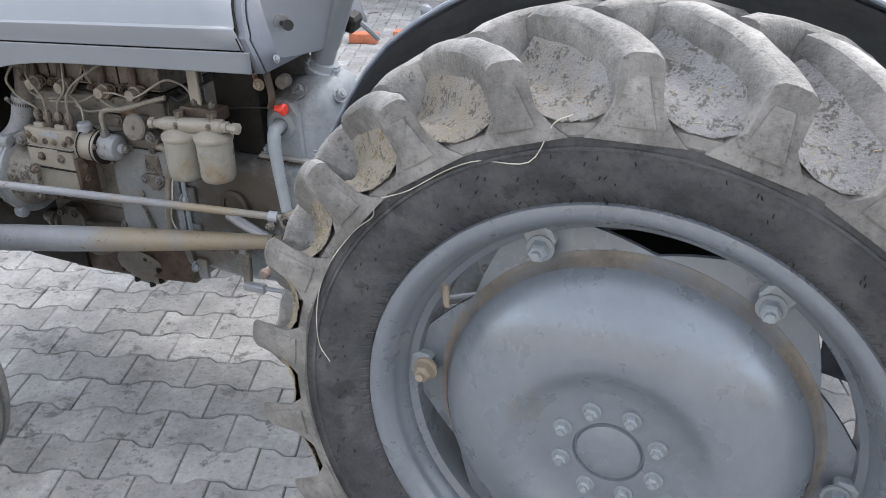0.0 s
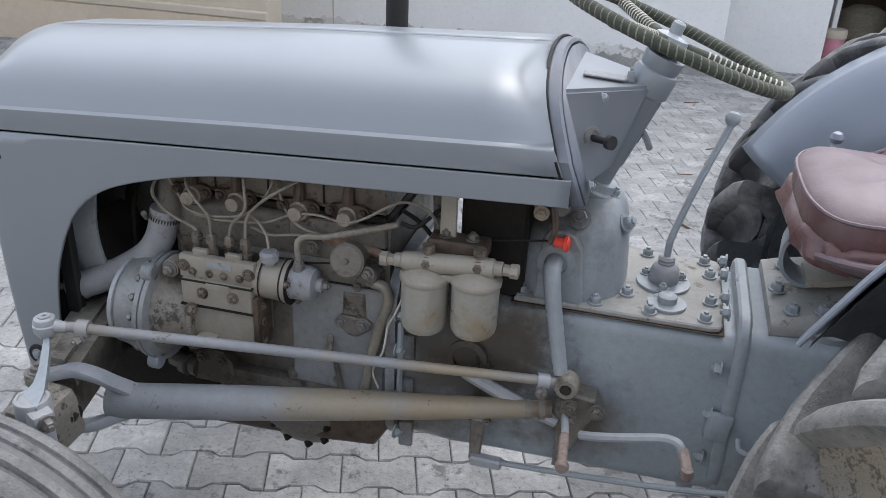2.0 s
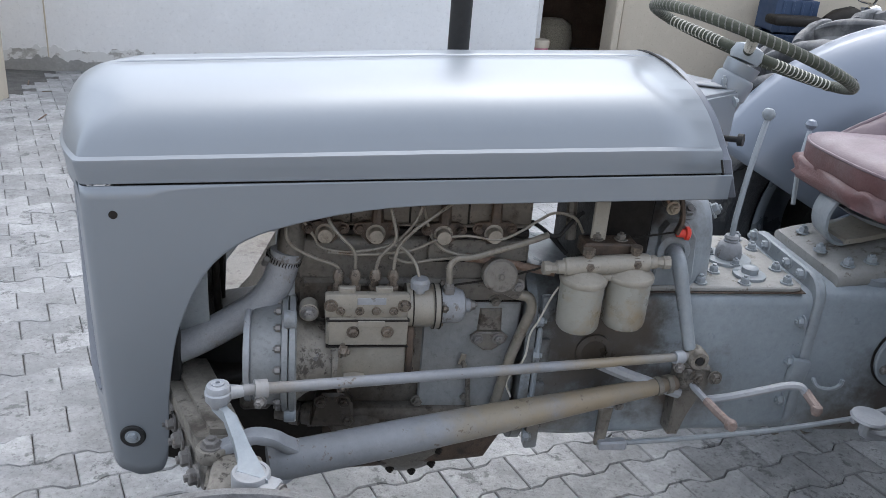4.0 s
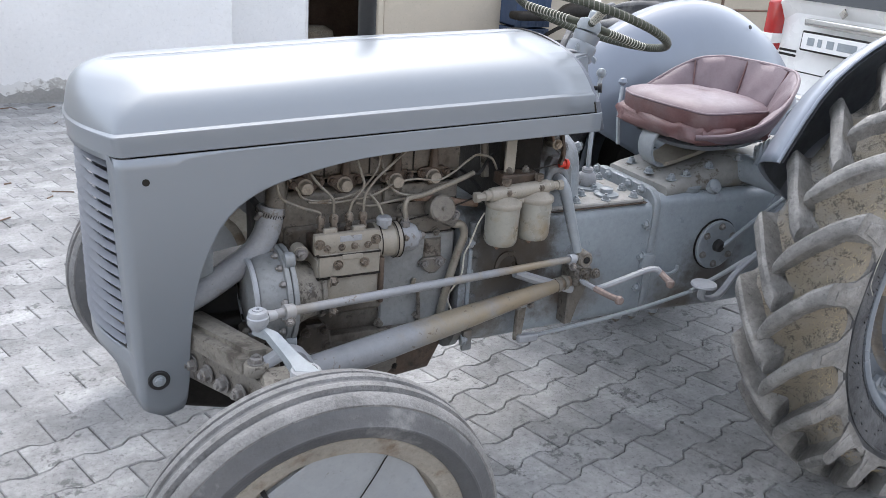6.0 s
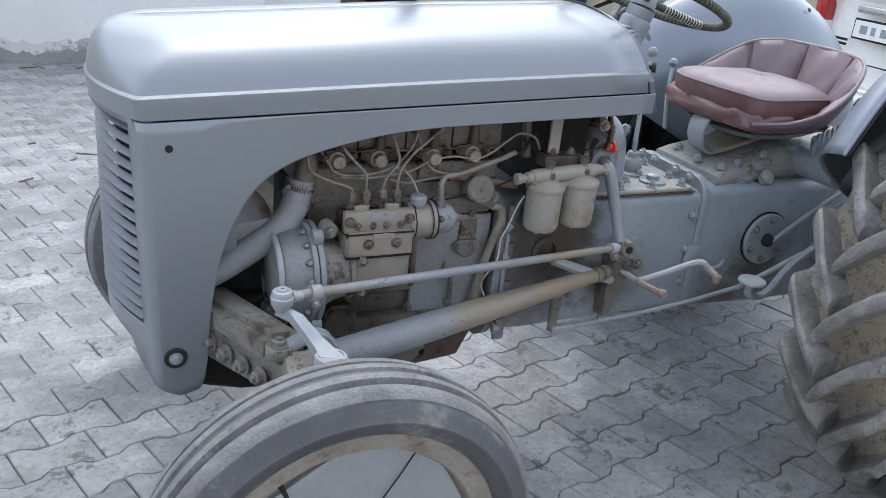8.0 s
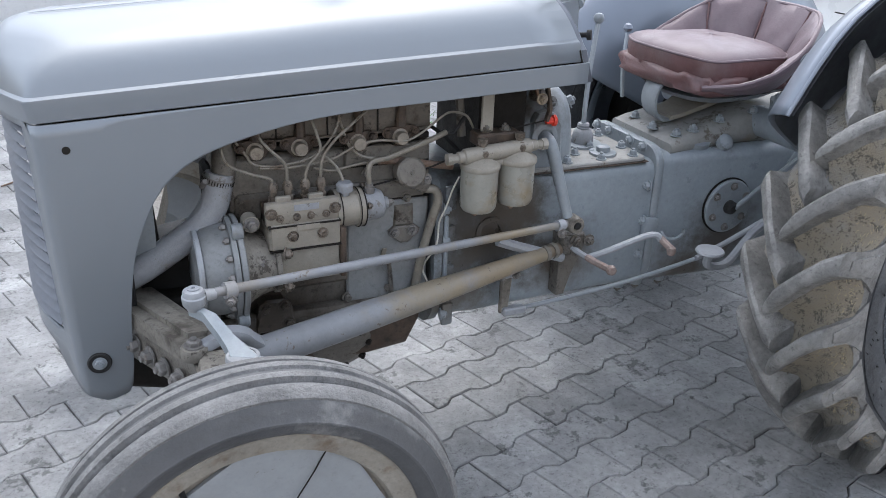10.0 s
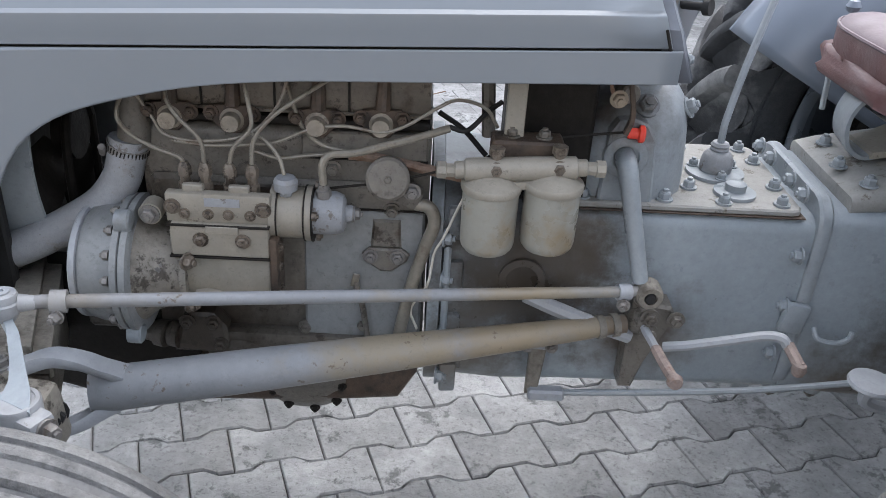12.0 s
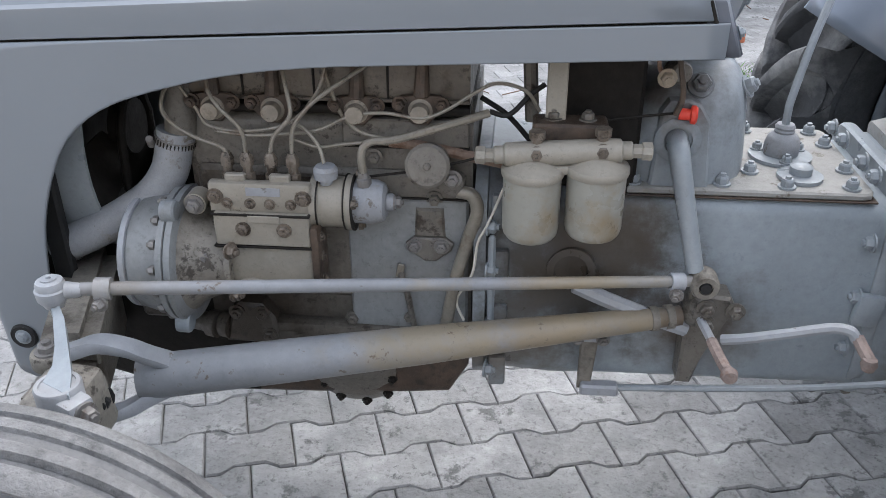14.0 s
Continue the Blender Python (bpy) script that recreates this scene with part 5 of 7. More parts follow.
turned("lever_tip", [(0, -0.013), (0.009, -0.010), (0.013, 0.0), (0.010, 0.009), (0, 0.012)], (-0.854, -0.378, 0.612), NEAR, PINKRUST, lever, "rusty worn knob", 16)
pipe("clutch_rod", [(-1.07, -0.20, 0.645), (-1.02, -0.205, 0.625), (-0.95, -0.21, 0.60), (-0.885, -0.205, 0.575)], 0.0135, ROD, gearbox, steps=3)
turned("clutch_boss", [(0.0, 0.0), (0.040, 0.0), (0.040, 0.012), (0.028, 0.014), (0.028, 0.004), (0.0, 0.004)], (-1.075, -0.158, 0.655), NEAR, GEARM, gearbox, "open ring boss", 26)
for z in (0.46, 0.55, 0.66, 0.74):
    hexbolt((-1.213, -0.187, z), (1, -0.2, 0), 0.011, 0.013, CAST, gearbox, "bell_bolt")
for z in (0.455, 0.56, 0.665, 0.765):
    part("bell_pad", box(bmesh.new(), (-1.192, -0.181, z), (0.030, 0.016, 0.060), (0, 0, 5), 0.005, 2), GEARM, gearbox)
part("bell_rib", box(bmesh.new(), (-1.205, -0.190, 0.64), (0.012, 0.012, 0.17), (0, 0, 0), 0.004), CAST, gearbox)

# fuel filters
filt = turned("fuel_filter", [(0, 0), (0.012, 0), (0.0135, 0.002), (0.0135, 0.014), (0.0175, 0.017), (0.0185, 0.030), (0.0185, 0.170), (0.0175, 0.183), (0.0135, 0.186), (0.0135, 0.198), (0.012, 0.200), (0, 0.200)], (-1.205, -0.236, 0.882), (1, 0, 0.07), PUMP, tractor, "twin-bowl fuel filter in dusty cream-grey paint", 28)
part("filter_web", box(bmesh.new(), (-1.100, -0.236, 0.866), (0.05, 0.03, 0.014), (0, -4, 0), 0.004, 2), PUMP, filt)
for i, x in enumerate((-1.147, -1.053)):
    z = 0.867 + 0.007 * i
    turned("filter_cap", [(0, 0.022), (0.020, 0.021), (0.032, 0.014), (0.041, 0.008), (0.0455, 0.006), (0.0470, 0.003), (0.0470, -0.003), (0.0455, -0.007), (0, -0.008)], (x, -0.235, z - 0.008), UP, PUMP, filt, "", 36)
    turned("filter_bowl", [(0.0, 0.0), (0.0435, 0.0), (0.0435, -0.004), (0.0428, -0.086), (0.0410, -0.094), (0.0365, -0.1005), (0.024, -0.1035), (0.0, -0.1045)], (x, -0.235, z - 0.014), UP, BOWL, filt, "cream-grey filter bowl with rust streaks", 40)
    hexbolt((x - 0.008, -0.235, z - 0.116), (0, 0, -1), 0.008, 0.010, RUSTY, filt, "drain_plug")
    turned("vent_screw", [(0, 0), (0.009, 0), (0.009, 0.022), (0.012, 0.022), (0.012, 0.034), (0, 0.034)], (x + 0.004, -0.235, z + 0.020), UP, OILY, filt, "", 8)
    hexbolt((x + 0.004, -0.246, z + 0.022), NEAR, 0.009, 0.008, OILY, filt)
for x, w in ((-1.205, -1), (-1.005, 1)):
    turned("union", [(0, 0), (0.011, 0), (0.011, 0.012), (0.014, 0.013), (0.014, 0.026), (0.009, 0.028), (0, 0.028)], (x, -0.236, 0.881 + 0.014 * (w > 0)), (w, 0, 0), PUMP, filt, "", 8)
part("filter_bracket", box(bmesh.new(), (-1.095, -0.20, 0.912), (0.11, 0.05, 0.03), (0, 0, 0), 0.004), BROWN, filt)
part("filter_strap", box(bmesh.new(), (-1.117, -0.198, 0.985), (0.030, 0.008, 0.13), (0, 0, 0), 0.002), PUMP, filt, "flat pale hanger strap")
for x in (-1.12, -1.07):
    hexbolt((x, -0.20, 0.927), UP, 0.009, 0.010, DUSTY, filt)

# injection pump
pump = part("injection_pump", box(bmesh.new(), (-1.563, -0.205, 0.705), (0.155, 0.095, 0.125), (0, 0, 0), 0.006, 2), PUMP, tractor, "dusty cream-grey fuel injection pump")
part("pump_head", box(bmesh.new(), (-1.563, -0.2375, 0.801), (0.160, 0.020, 0.050), (0, 0, 0), 0.004, 2), PUMP, pump)
part("pump_deck", box(bmesh.new(), (-1.563, -0.196, 0.786), (0.150, 0.066, 0.040), (0, 0, 0), 0.004, 2), BROWN, pump, "oily brown deck under the pipe unions")
for z in (0.7775, 0.7225):
    part("cover_gasket", box(bmesh.new(), (-1.562, -0.2535, z), (0.156, 0.0125, 0.0035), (0, 0, 0), 0.0006), GREASE, pump, "black oily gasket line")
part("end_flange", box(bmesh.new(), (-1.4795, -0.228, 0.700), (0.013, 0.062, 0.118), (0, 0, 0), 0.004, 2), BROWN, pump, "rusty brown end flange of the pump")
part("name_plate", box(bmesh.new(), (-1.556, -0.2478, 0.813), (0.054, 0.002, 0.014), (0, 0, 0), 0.0006), HOSEM, pump, "small worn metal plate")
part("pump_cover", box(bmesh.new(), (-1.561, -0.252, 0.752), (0.150, 0.012, 0.055), (0, 0, 0), 0.002), PUMP, pump, "flat bolted pump cover")
part("name_plate", box(bmesh.new(), (-1.556, -0.2595, 0.772), (0.05, 0.003, 0.012), (0, 0, 0), 0.0008), PUMP, pump)
for x in (-1.590, -1.525):
    hexbolt((x, -0.258, 0.760 - 0.006), NEAR, 0.0085, 0.008, OILY, pump, "cover_screw")
for x in (-1.632, -1.614, -1.578, -1.547, -1.514, -1.494):
    hexbolt((x, -0.2475, 0.793 if x not in (-1.632, -1.494) else 0.804), NEAR, 0.0062 if x not in (-1.632, -1.494) else 0.009, 0.006, OILY, pump, "head_screw")
for x in (-1.618, -1.587, -1.549, -1.515):
    turned("delivery_union", [(0, -0.017), (0.0115, -0.017), (0.0115, 0.008), (0.008, 0.010), (0.008, 0.020), (0.0110, 0.021), (0.0110, 0.034), (0.006, 0.042), (0, 0.042)], (x, -0.213, 0.822), UP, OILY, pump, "grimy hexagonal pipe union", 8)
for x in (-1.602, -1.532):
    part("union_clamp", box(bmesh.new(), (x, -0.231, 0.830), (0.032, 0.012, 0.012), (0, 0, 0), 0.002), PUMP, pump)
turned("pump_cap", [(0, 0), (0.010, 0), (0.010, 0.008), (0.018, 0.010), (0.019, 0.024), (0.015, 0.030), (0, 0.031)], (-1.463, -0.218, 0.818), UP, HOSEM, pump, "pale round cap")
turned("governor", [(0, 0), (0.045, 0), (0.045, 0.012), (0.041, 0.014), (0.040, 0.050), (0.044, 0.052), (0.044, 0.066), (0, 0.066)], (-1.487, -0.205, 0.782), (1, 0, 0), PUMP, pump, "round pump governor housing", 30)
turned("governor_cup", [(0, 0), (0.035, 0), (0.035, 0.036), (0.030, 0.048), (0.022, 0.052), (0.014, 0.052), (0.014, 0.060), (0.010, 0.066), (0, 0.066)], (-1.423, -0.205, 0.784), (1, 0, 0), HOSEM, pump, "pale metal governor cup", 30)
for x, r in ((-1.4755, 0.0462), (-1.4335, 0.0455), (-1.4215, 0.0455)):
    turned("governor_gasket", [(0.030, -0.0012), (r, -0.0012), (r, 0.0012), (0.030, 0.0012)], (x, -0.205, 0.782), (1, 0, 0), GREASE, pump, "thin black gasket", 30)
for a in (20, 100, 180, 260):
    hexbolt((-1.421, -0.205 - 0.046 * math.cos(radians(a)), 0.782 + 0.046 * math.sin(radians(a))), (1, 0, 0), 0.007, 0.008, OILY, pump, "governor_bolt", washer=False)
hexbolt((-1.36, -0.205, 0.784), (1, 0, 0), 0.009, 0.010, BOLTM, pump)
turned("feed_union", [(0, 0), (0.012, 0), (0.012, 0.012), (0.009, 0.014), (0.009, 0.022), (0, 0.022)], (-1.405, -0.213, 0.815), UP, BOLTM, pump, "", 8)
for z in (0.70, 0.735, 0.66):
    hexbolt((-1.480, -0.235, z), (1, -0.4, 0), 0.0085, 0.009, OILY, pump)
part("pump_tab", loft(bmesh.new(), [[(-1.585 + 0.02 * u, -0.253 - 0.018 * w, 0.660 + 0.004 * v) for u, v in ((-1, 0), (0, -1), (1, 0), (0, 1))] for w in (0, 1)]), PUMP, pump)
for q in ((-1.672, -0.235, 0.782), (-1.660, -0.25, 0.700)):
    turned("pump_lug", [(0, 0), (0.018, 0), (0.018, 0.03), (0, 0.03)], (q[0], q[1] + 0.03, q[2]), NEAR, PUMP, pump)
    hexbolt(q, NEAR, 0.011, 0.012, BOLTM, pump)
# timing drive housing ahead of the pump
TDC = (-1.795, -0.200, 0.676)
turned("timing_drum", [(0, 0), (0.050, 0.0), (0.056, 0.004), (0.072, 0.005), (0.084, 0.010), (0.094, 0.022), (0.099, 0.040), (0.101, 0.072), (0.112, 0.074), (0.113, 0.084), (0.108, 0.086), (0, 0.086)], TDC, (1, 0, 0), DUSTYSIDE, engine, "round flanged grey timing housing", 48)
turned("timing_flange", [(0.08, 0.087), (0.112, 0.087), (0.114, 0.089), (0.114, 0.098), (0.106, 0.101), (0.08, 0.101)], TDC, (1, 0, 0), DUSTYSIDE, engine, "bolted flange ring of the timing housing", 48)
turned("timing_cone", [(0, 0.098), (0.098, 0.099), (0.090, 0.104), (0.079, 0.118), (0.070, 0.140), (0.064, 0.166), (0.070, 0.168), (0.070, 0.178), (0, 0.178)], TDC, (1, 0, 0), AXLEM, engine, "grimy tapered neck towards the pump", 40)
turned("drum_ring", [(0.086, -0.002), (0.090, -0.003), (0.093, 0.0), (0.0935, 0.008), (0.086, 0.010)], (-1.789, -0.200, 0.676), (1, 0, 0), ROD, engine, "worn pale ring on the housing face", 40)
for i in range(11):
    a = radians(-98 + 22 * i)
    hexbolt((-1.722, -0.200 - 0.1045 * math.cos(a), 0.676 + 0.1045 * math.sin(a)), (-1, 0, 0), 0.0075, 0.010, BOLTM, engine, "flange_bolt", washer=False)
for a in (62, -55):
    q = radians(a)
    turned("flange_ear", [(0, 0), (0.017, 0), (0.018, 0.004), (0.018, 0.020), (0.015, 0.023), (0, 0.023)], (-1.717, -0.200 - 0.116 * math.cos(q), 0.676 + 0.116 * math.sin(q)), (1, 0, 0), CAST, engine, "", 18)
for z in (0.722, 0.645):
    hexbolt((-1.612, -0.272, z), (1, -0.5, 0), 0.010, 0.012, OILY, engine, "neck_bolt")
part("front_plate", box(bmesh.new(), (-1.728, -0.07, 0.66), (0.02, 0.16, 0.40), (0, 0, 0), 0.01), DARK, engine)
part("drum_foot", box(bmesh.new(), (-1.775, -0.19, 0.575), (0.06, 0.05, 0.05), (0, 0, 0), 0.008), DUSTY, engine)

# water hose
hose = pipe("water_hose", [(-1.7165, -0.158, 0.876), (-1.722, -0.160, 0.850), (-1.736, -0.164, 0.806), (-1.770, -0.166, 0.762), (-1.832, -0.168, 0.720), (-1.893, -0.176, 0.688), (-1.95, -0.182, 0.664)], 0.0305, HOSEM, tractor, "fat dusty grey water hose", 18, 7)
for q, w in (((-1.721, -0.156, 0.860), (0.30, -0.06, 0.95)), ((-1.932, -0.180, 0.671), (0.88, 0.1, 0.40))):
    turned("hose_clamp", [(0.031, -0.007), (0.0335, -0.007), (0.0335, 0.007), (0.031, 0.007)], q, w, BOLTM, hose, "slotted hose clamp", 28)
    m = Matrix.Translation(q) @ basis(w)
    # raised dark bars stand in for the shade inside the band's slots
    bm = bmesh.new()
    for i in range(36):
        a = radians(10 * i)
        c = m @ Vector((0.0335 * math.cos(a), 0.0335 * math.sin(a), 0))
        rod(bm, c - 0.0045 * (m.to_3x3() @ Vector((0, 0, 1))), c + 0.0045 * (m.to_3x3() @ Vector((0, 0, 1))), 0.0013, None, 5)
    part("clamp_slots", bm, GREASE, hose, "raised dark bars for the shade in the clamp slots")
    part("clamp_screw", rod(bmesh.new(), (q[0] - 0.036, q[1] - 0.012, q[2] - 0.008), (q[0] - 0.030, q[1] - 0.030, q[2] + 0.010), 0.006), BOLTM, hose)
turned("hose_stub", [(0, -0.02), (0.026, -0.02), (0.026, 0.07), (0.035, 0.075), (0.035, 0.09), (0, 0.09)], (-1.708, -0.155, 0.885), (0.1, 0.1, 1), DUSTY, hose)
# fan behind the radiator
fan = turned("fan", [(0, 0), (0.05, 0), (0.05, 0.03), (0, 0.03)], (-1.89, 0, 0.82), (1, 0, 0), GREASE, tractor, "black engine fan")
for i in range(4):
    a = radians(20 + 90 * i)
    c, s = math.cos(a), math.sin(a)
    part("fan_blade", loft(bmesh.new(), [[(-1.885 + e * 0.02, r * c - e * s * w, 0.82 + r * s + e * c * w) for e in (-1, 1)] + [(-1.882 + e * 0.02, r * c - e * s * w, 0.82 + r * s + e * c * w) for e in (1, -1)] for r, w in ((0.04, 0.02), (0.12, 0.045), (0.185, 0.05))]), GREASE, fan)
part("fan_shroud", loft(bmesh.new(), [[(-1.945, 0.19 * math.cos(a), 0.82 + 0.215 * math.sin(a)), (-1.86, 0.19 * math.cos(a), 0.82 + 0.215 * math.sin(a)), (-1.86, 0.197 * math.cos(a), 0.82 + 0.222 * math.sin(a)), (-1.945, 0.197 * math.cos(a), 0.82 + 0.222 * math.sin(a))] for a in (2 * math.pi * i / 40 for i in range(41))], cap=False), CAST, radiator, "grey fan shroud ring", 50)
pipe("fan_belt", [(-1.86, 0.06, 0.83), (-1.86, 0.02, 0.90), (-1.86, -0.06, 0.83), (-1.85, -0.08, 0.64), (-1.85, -0.02, 0.55), (-1.86, 0.05, 0.64), (-1.86, 0.06, 0.83)], 0.008, GREASE, fan)

# injectors on the head
for x, y, z in ((-1.644, -0.167, 0.921), (-1.549, -0.167, 0.921), (-1.419, -0.167, 0.921), (-1.320, -0.167, 0.925)):
    inj = turned("injector", [(0, 0), (0.019, 0), (0.019, 0.010), (0.0145, 0.012), (0.0145, 0.026), (0.0135, 0.029), (0, 0.030)], (x, y, z), NEAR, CAPM, engine, "capped injector stub", 20)
    part("injector_flange", prism(bmesh.new(), [(x - 0.040, z + 0.012), (x - 0.026, z - 0.006), (x - 0.012, z - 0.022), (x + 0.012, z - 0.022), (x + 0.028, z - 0.004), (x + 0.042, z + 0.014), (x + 0.030, z + 0.024), (x + 0.010, z + 0.024), (x - 0.010, z + 0.024), (x - 0.030, z + 0.022)], y - 0.010, y, "y", 0.002), BROWN, engine)
    for dx in (-0.031, 0.033):
        hexbolt((x + dx, y - 0.010, z + 0.011), NEAR, 0.0085, 0.010, BROWN, engine, "injector_nut")
    part("injector_body", rod(bmesh.new(), (x + 0.002, y - 0.008, z + 0.022), (x + 0.004, y - 0.004, z + 0.085), 0.0125, 0.009, 10), BROWN, engine)
    turned("injector_union", [(0, 0), (0.010, 0), (0.010, 0.014), (0.007, 0.016), (0, 0.016)], (x + 0.004, y - 0.006, z + 0.075), UP, RUSTY, engine, "", 6)
part("head_lip", box(bmesh.new(), (-1.4675, -0.1665, 0.9365), (0.446, 0.006, 0.006), (0, 0, 0), 0.002), HEADM, engine, "thin lip along the cylinder head")
for x in (-1.596, -1.484, -1.370):
    part("head_panel_joint", box(bmesh.new(), (x, -0.1662, 0.990), (0.0035, 0.004, 0.10), (0, 0, 0), 0.0008), GREASE, engine)
# Dark brown bar along the head's upper edge.
part("top_rail", box(bmesh.new(), (-1.4675, -0.168, 1.040), (0.446, 0.014, 0.016), (0, 0, 0), 0.004), BROWN, engine, "dark brown rail along the top of the head")
part("block_panel", box(bmesh.new(), (-1.345, -0.160, 0.884), (0.20, 0.014, 0.044), (0, 0, 0), 0.003), DUSTY, engine)
part("panel_gasket", box(bmesh.new(), (-1.345, -0.1612, 0.8605), (0.20, 0.012, 0.003), (0, 0, 0), 0.0006), GREASE, engine)
part("crankcase_cover", box(bmesh.new(), (-1.345, -0.164, 0.646), (0.20, 0.014, 0.255), (0, 0, 0), 0.004), DUSTYSIDE, engine, "flat grey crankcase cover")
part("cover_joint", box(bmesh.new(), (-1.345, -0.1655, 0.7752), (0.20, 0.013, 0.003), (0, 0, 0), 0.0006), GREASE, engine)

# fuel and leak-off pipes
PIPES = (
    ((-1.618, -0.213, 0.862), (-1.627, -0.213, 0.872), (-1.665, -0.21, 0.885), (-1.703, -0.20, 0.903), (-1.716, -0.20, 0.930), (-1.706, -0.18, 0.962), (-1.66, -0.17, 1.0)),
    ((-1.587, -0.213, 0.862), (-1.591, -0.213, 0.900), (-1.623, -0.21, 0.936), (-1.640, -0.20, 0.962), (-1.640, -0.18, 1.0)),
    ((-1.549, -0.213, 0.862), (-1.541, -0.213, 0.890), (-1.514, -0.21, 0.922), (-1.517, -0.20, 0.954), (-1.530, -0.18, 1.0)),
    ((-1.515, -0.213, 0.862), (-1.509, -0.213, 0.905), (-1.480, -0.21, 0.942), (-1.435, -0.20, 0.974), (-1.385, -0.18, 1.004)),
)
for p in PIPES:
    pipe("delivery_pipe", p, 0.0034, PIPEM, pump, steps=7)
pipe("leak_pipe", ((-1.465, -0.215, 0.850), (-1.474, -0.205, 0.874), (-1.494, -0.20, 0.898), (-1.515, -0.195, 0.908)), 0.0031, PIPEM, pump)
pipe("feed_pipe", ((-1.405, -0.213, 0.833), (-1.407, -0.212, 0.868), (-1.394, -0.207, 0.884), (-1.356, -0.203, 0.888), (-1.304, -0.20, 0.903), (-1.250, -0.20, 0.921), (-1.215, -0.19, 0.930)), 0.0064, PIPEM, pump, "thick pale fuel feed pipe", 10)
pipe("leak_pipe", ((-1.641, -0.185, 0.886), (-1.587, -0.188, 0.882), (-1.533, -0.19, 0.886), (-1.479, -0.19, 0.894), (-1.425, -0.19, 0.918), (-1.373, -0.19, 0.925), (-1.317, -0.195, 0.920), (-1.279, -0.195, 0.934), (-1.237, -0.19, 0.960), (-1.204, -0.185, 0.974), (-1.162, -0.18, 0.962), (-1.14, -0.175, 0.93)), 0.0029, PIPEM, engine)
pipe("leak_pipe", ((-1.69, -0.18, 0.955), (-1.667, -0.185, 0.921), (-1.649, -0.188, 0.896), (-1.595, -0.19, 0.889), (-1.522, -0.192, 0.905), (-1.475, -0.19, 0.953), (-1.459, -0.18, 1.0)), 0.0029, PIPEM, engine)
pipe("leak_pipe", ((-1.468, -0.178, 1.0), (-1.452, -0.18, 0.946), (-1.438, -0.18, 0.913), (-1.411, -0.18, 0.889), (-1.359, -0.18, 0.877)), 0.0034, PIPEM, engine)
pipe("leak_pipe", ((-1.52, -0.175, 0.872), (-1.48, -0.178, 0.862), (-1.44, -0.178, 0.868), (-1.39, -0.175, 0.872), (-1.34, -0.172, 0.868)), 0.0034, PIPEM, engine)
pipe("return_pipe", ((-1.37, -0.172, 0.872), (-1.334, -0.17, 0.868), (-1.281, -0.168, 0.858), (-1.228, -0.165, 0.846), (-1.185, -0.165, 0.838)), 0.009, RUSTY, engine, "brown rusted return pipe")
pipe("wire", ((-1.185, -0.21, 0.828), (-1.195, -0.20, 0.797), (-1.214, -0.20, 0.746), (-1.228, -0.20, 0.715), (-1.236, -0.205, 0.66), (-1.262, -0.19, 0.60), (-1.25, -0.19, 0.56)), 0.0023, CORD, engine, "pale loose wire")
pipe("breather_pipe", ((-1.262, -0.19, 0.80), (-1.238, -0.192, 0.794), (-1.230, -0.192, 0.766), (-1.243, -0.19, 0.72), (-1.265, -0.188, 0.634), (-1.283, -0.185, 0.53)), 0.0108, PIPEM, engine, "tan bent breather pipe", 12)
pipe("hose_black", ((-1.215, -0.17, 0.925), (-1.186, -0.165, 0.919), (-1.154, -0.15, 0.947), (-1.133, -0.14, 0.96)), 0.0042, DARK, engine)
pipe("hose_black", ((-1.23, -0.12, 0.93), (-1.19, -0.11, 0.90), (-1.15, -0.12, 0.86)), 0.0045, DARK, engine)
pipe("hose_black", ((-1.16, -0.13, 1.04), (-1.155, -0.13, 0.97), (-1.15, -0.135, 0.90)), 0.011, DUSTY, engine)
pipe("stop_wire", ((-1.40, -0.195, 0.822), (-1.30, -0.20, 0.842), (-1.20, -0.20, 0.872), (-1.12, -0.20, 0.905)), 0.0022, GREASE, engine)
pipe("stop_cable", ((-1.10, -0.19, 0.915), (-1.0, -0.165, 0.921), (-0.935, -0.145, 0.922)), 0.0022, GREASE, gearbox)
turned("stop_knob", [(0, 0), (0.009, 0), (0.009, 0.016), (0.014, 0.018), (0.0145, 0.024), (0.011, 0.027), (0, 0.027)], (-0.930, -0.145, 0.921), (1, -0.12, 0.0), REDM, gearbox, "bright red stop knob", 18)
# worn bracket and link hanging under the bonnet's rear end
hanger = part("bonnet_hanger", strap([(-0.945, -0.150, 1.04), (-0.938, -0.155, 1.00), (-0.930, -0.158, 0.955), (-0.937, -0.158, 0.925)], (0.010, 0.009), 0.004), BROWN, gearbox, "oily brown bracket under the bonnet")
part("hanger_link", strap([(-0.965, -0.152, 1.035), (-0.970, -0.158, 1.00), (-0.955, -0.160, 0.975)], (0.006, 0.006), 0.003), RUSTY, hanger)
hexbolt((-0.957, -0.163, 0.982), NEAR, 0.010, 0.012, BRASSY, hanger)
turned("pivot_pin", [(0, 0), (0.017, 0), (0.017, 0.030), (0.014, 0.034), (0, 0.034)], (-0.935, -0.085, 0.972), (0.25, -0.95, 0.1), DUSTY, gearbox, "", 20)
# breather pot
turned("breather_pot", [(0, 0), (0.022, 0), (0.030, 0.006), (0.032, 0.014), (0.034, 0.040), (0.0345, 0.052), (0.030, 0.056), (0, 0.057)], (-1.306, -0.165, 0.838), (0, -0.93, 0.25), DUSTY, engine, "round dusty breather pot", 30)
hexbolt((-1.306, -0.217, 0.852), (0, -0.93, 0.25), 0.006, 0.006, DUSTY, engine)
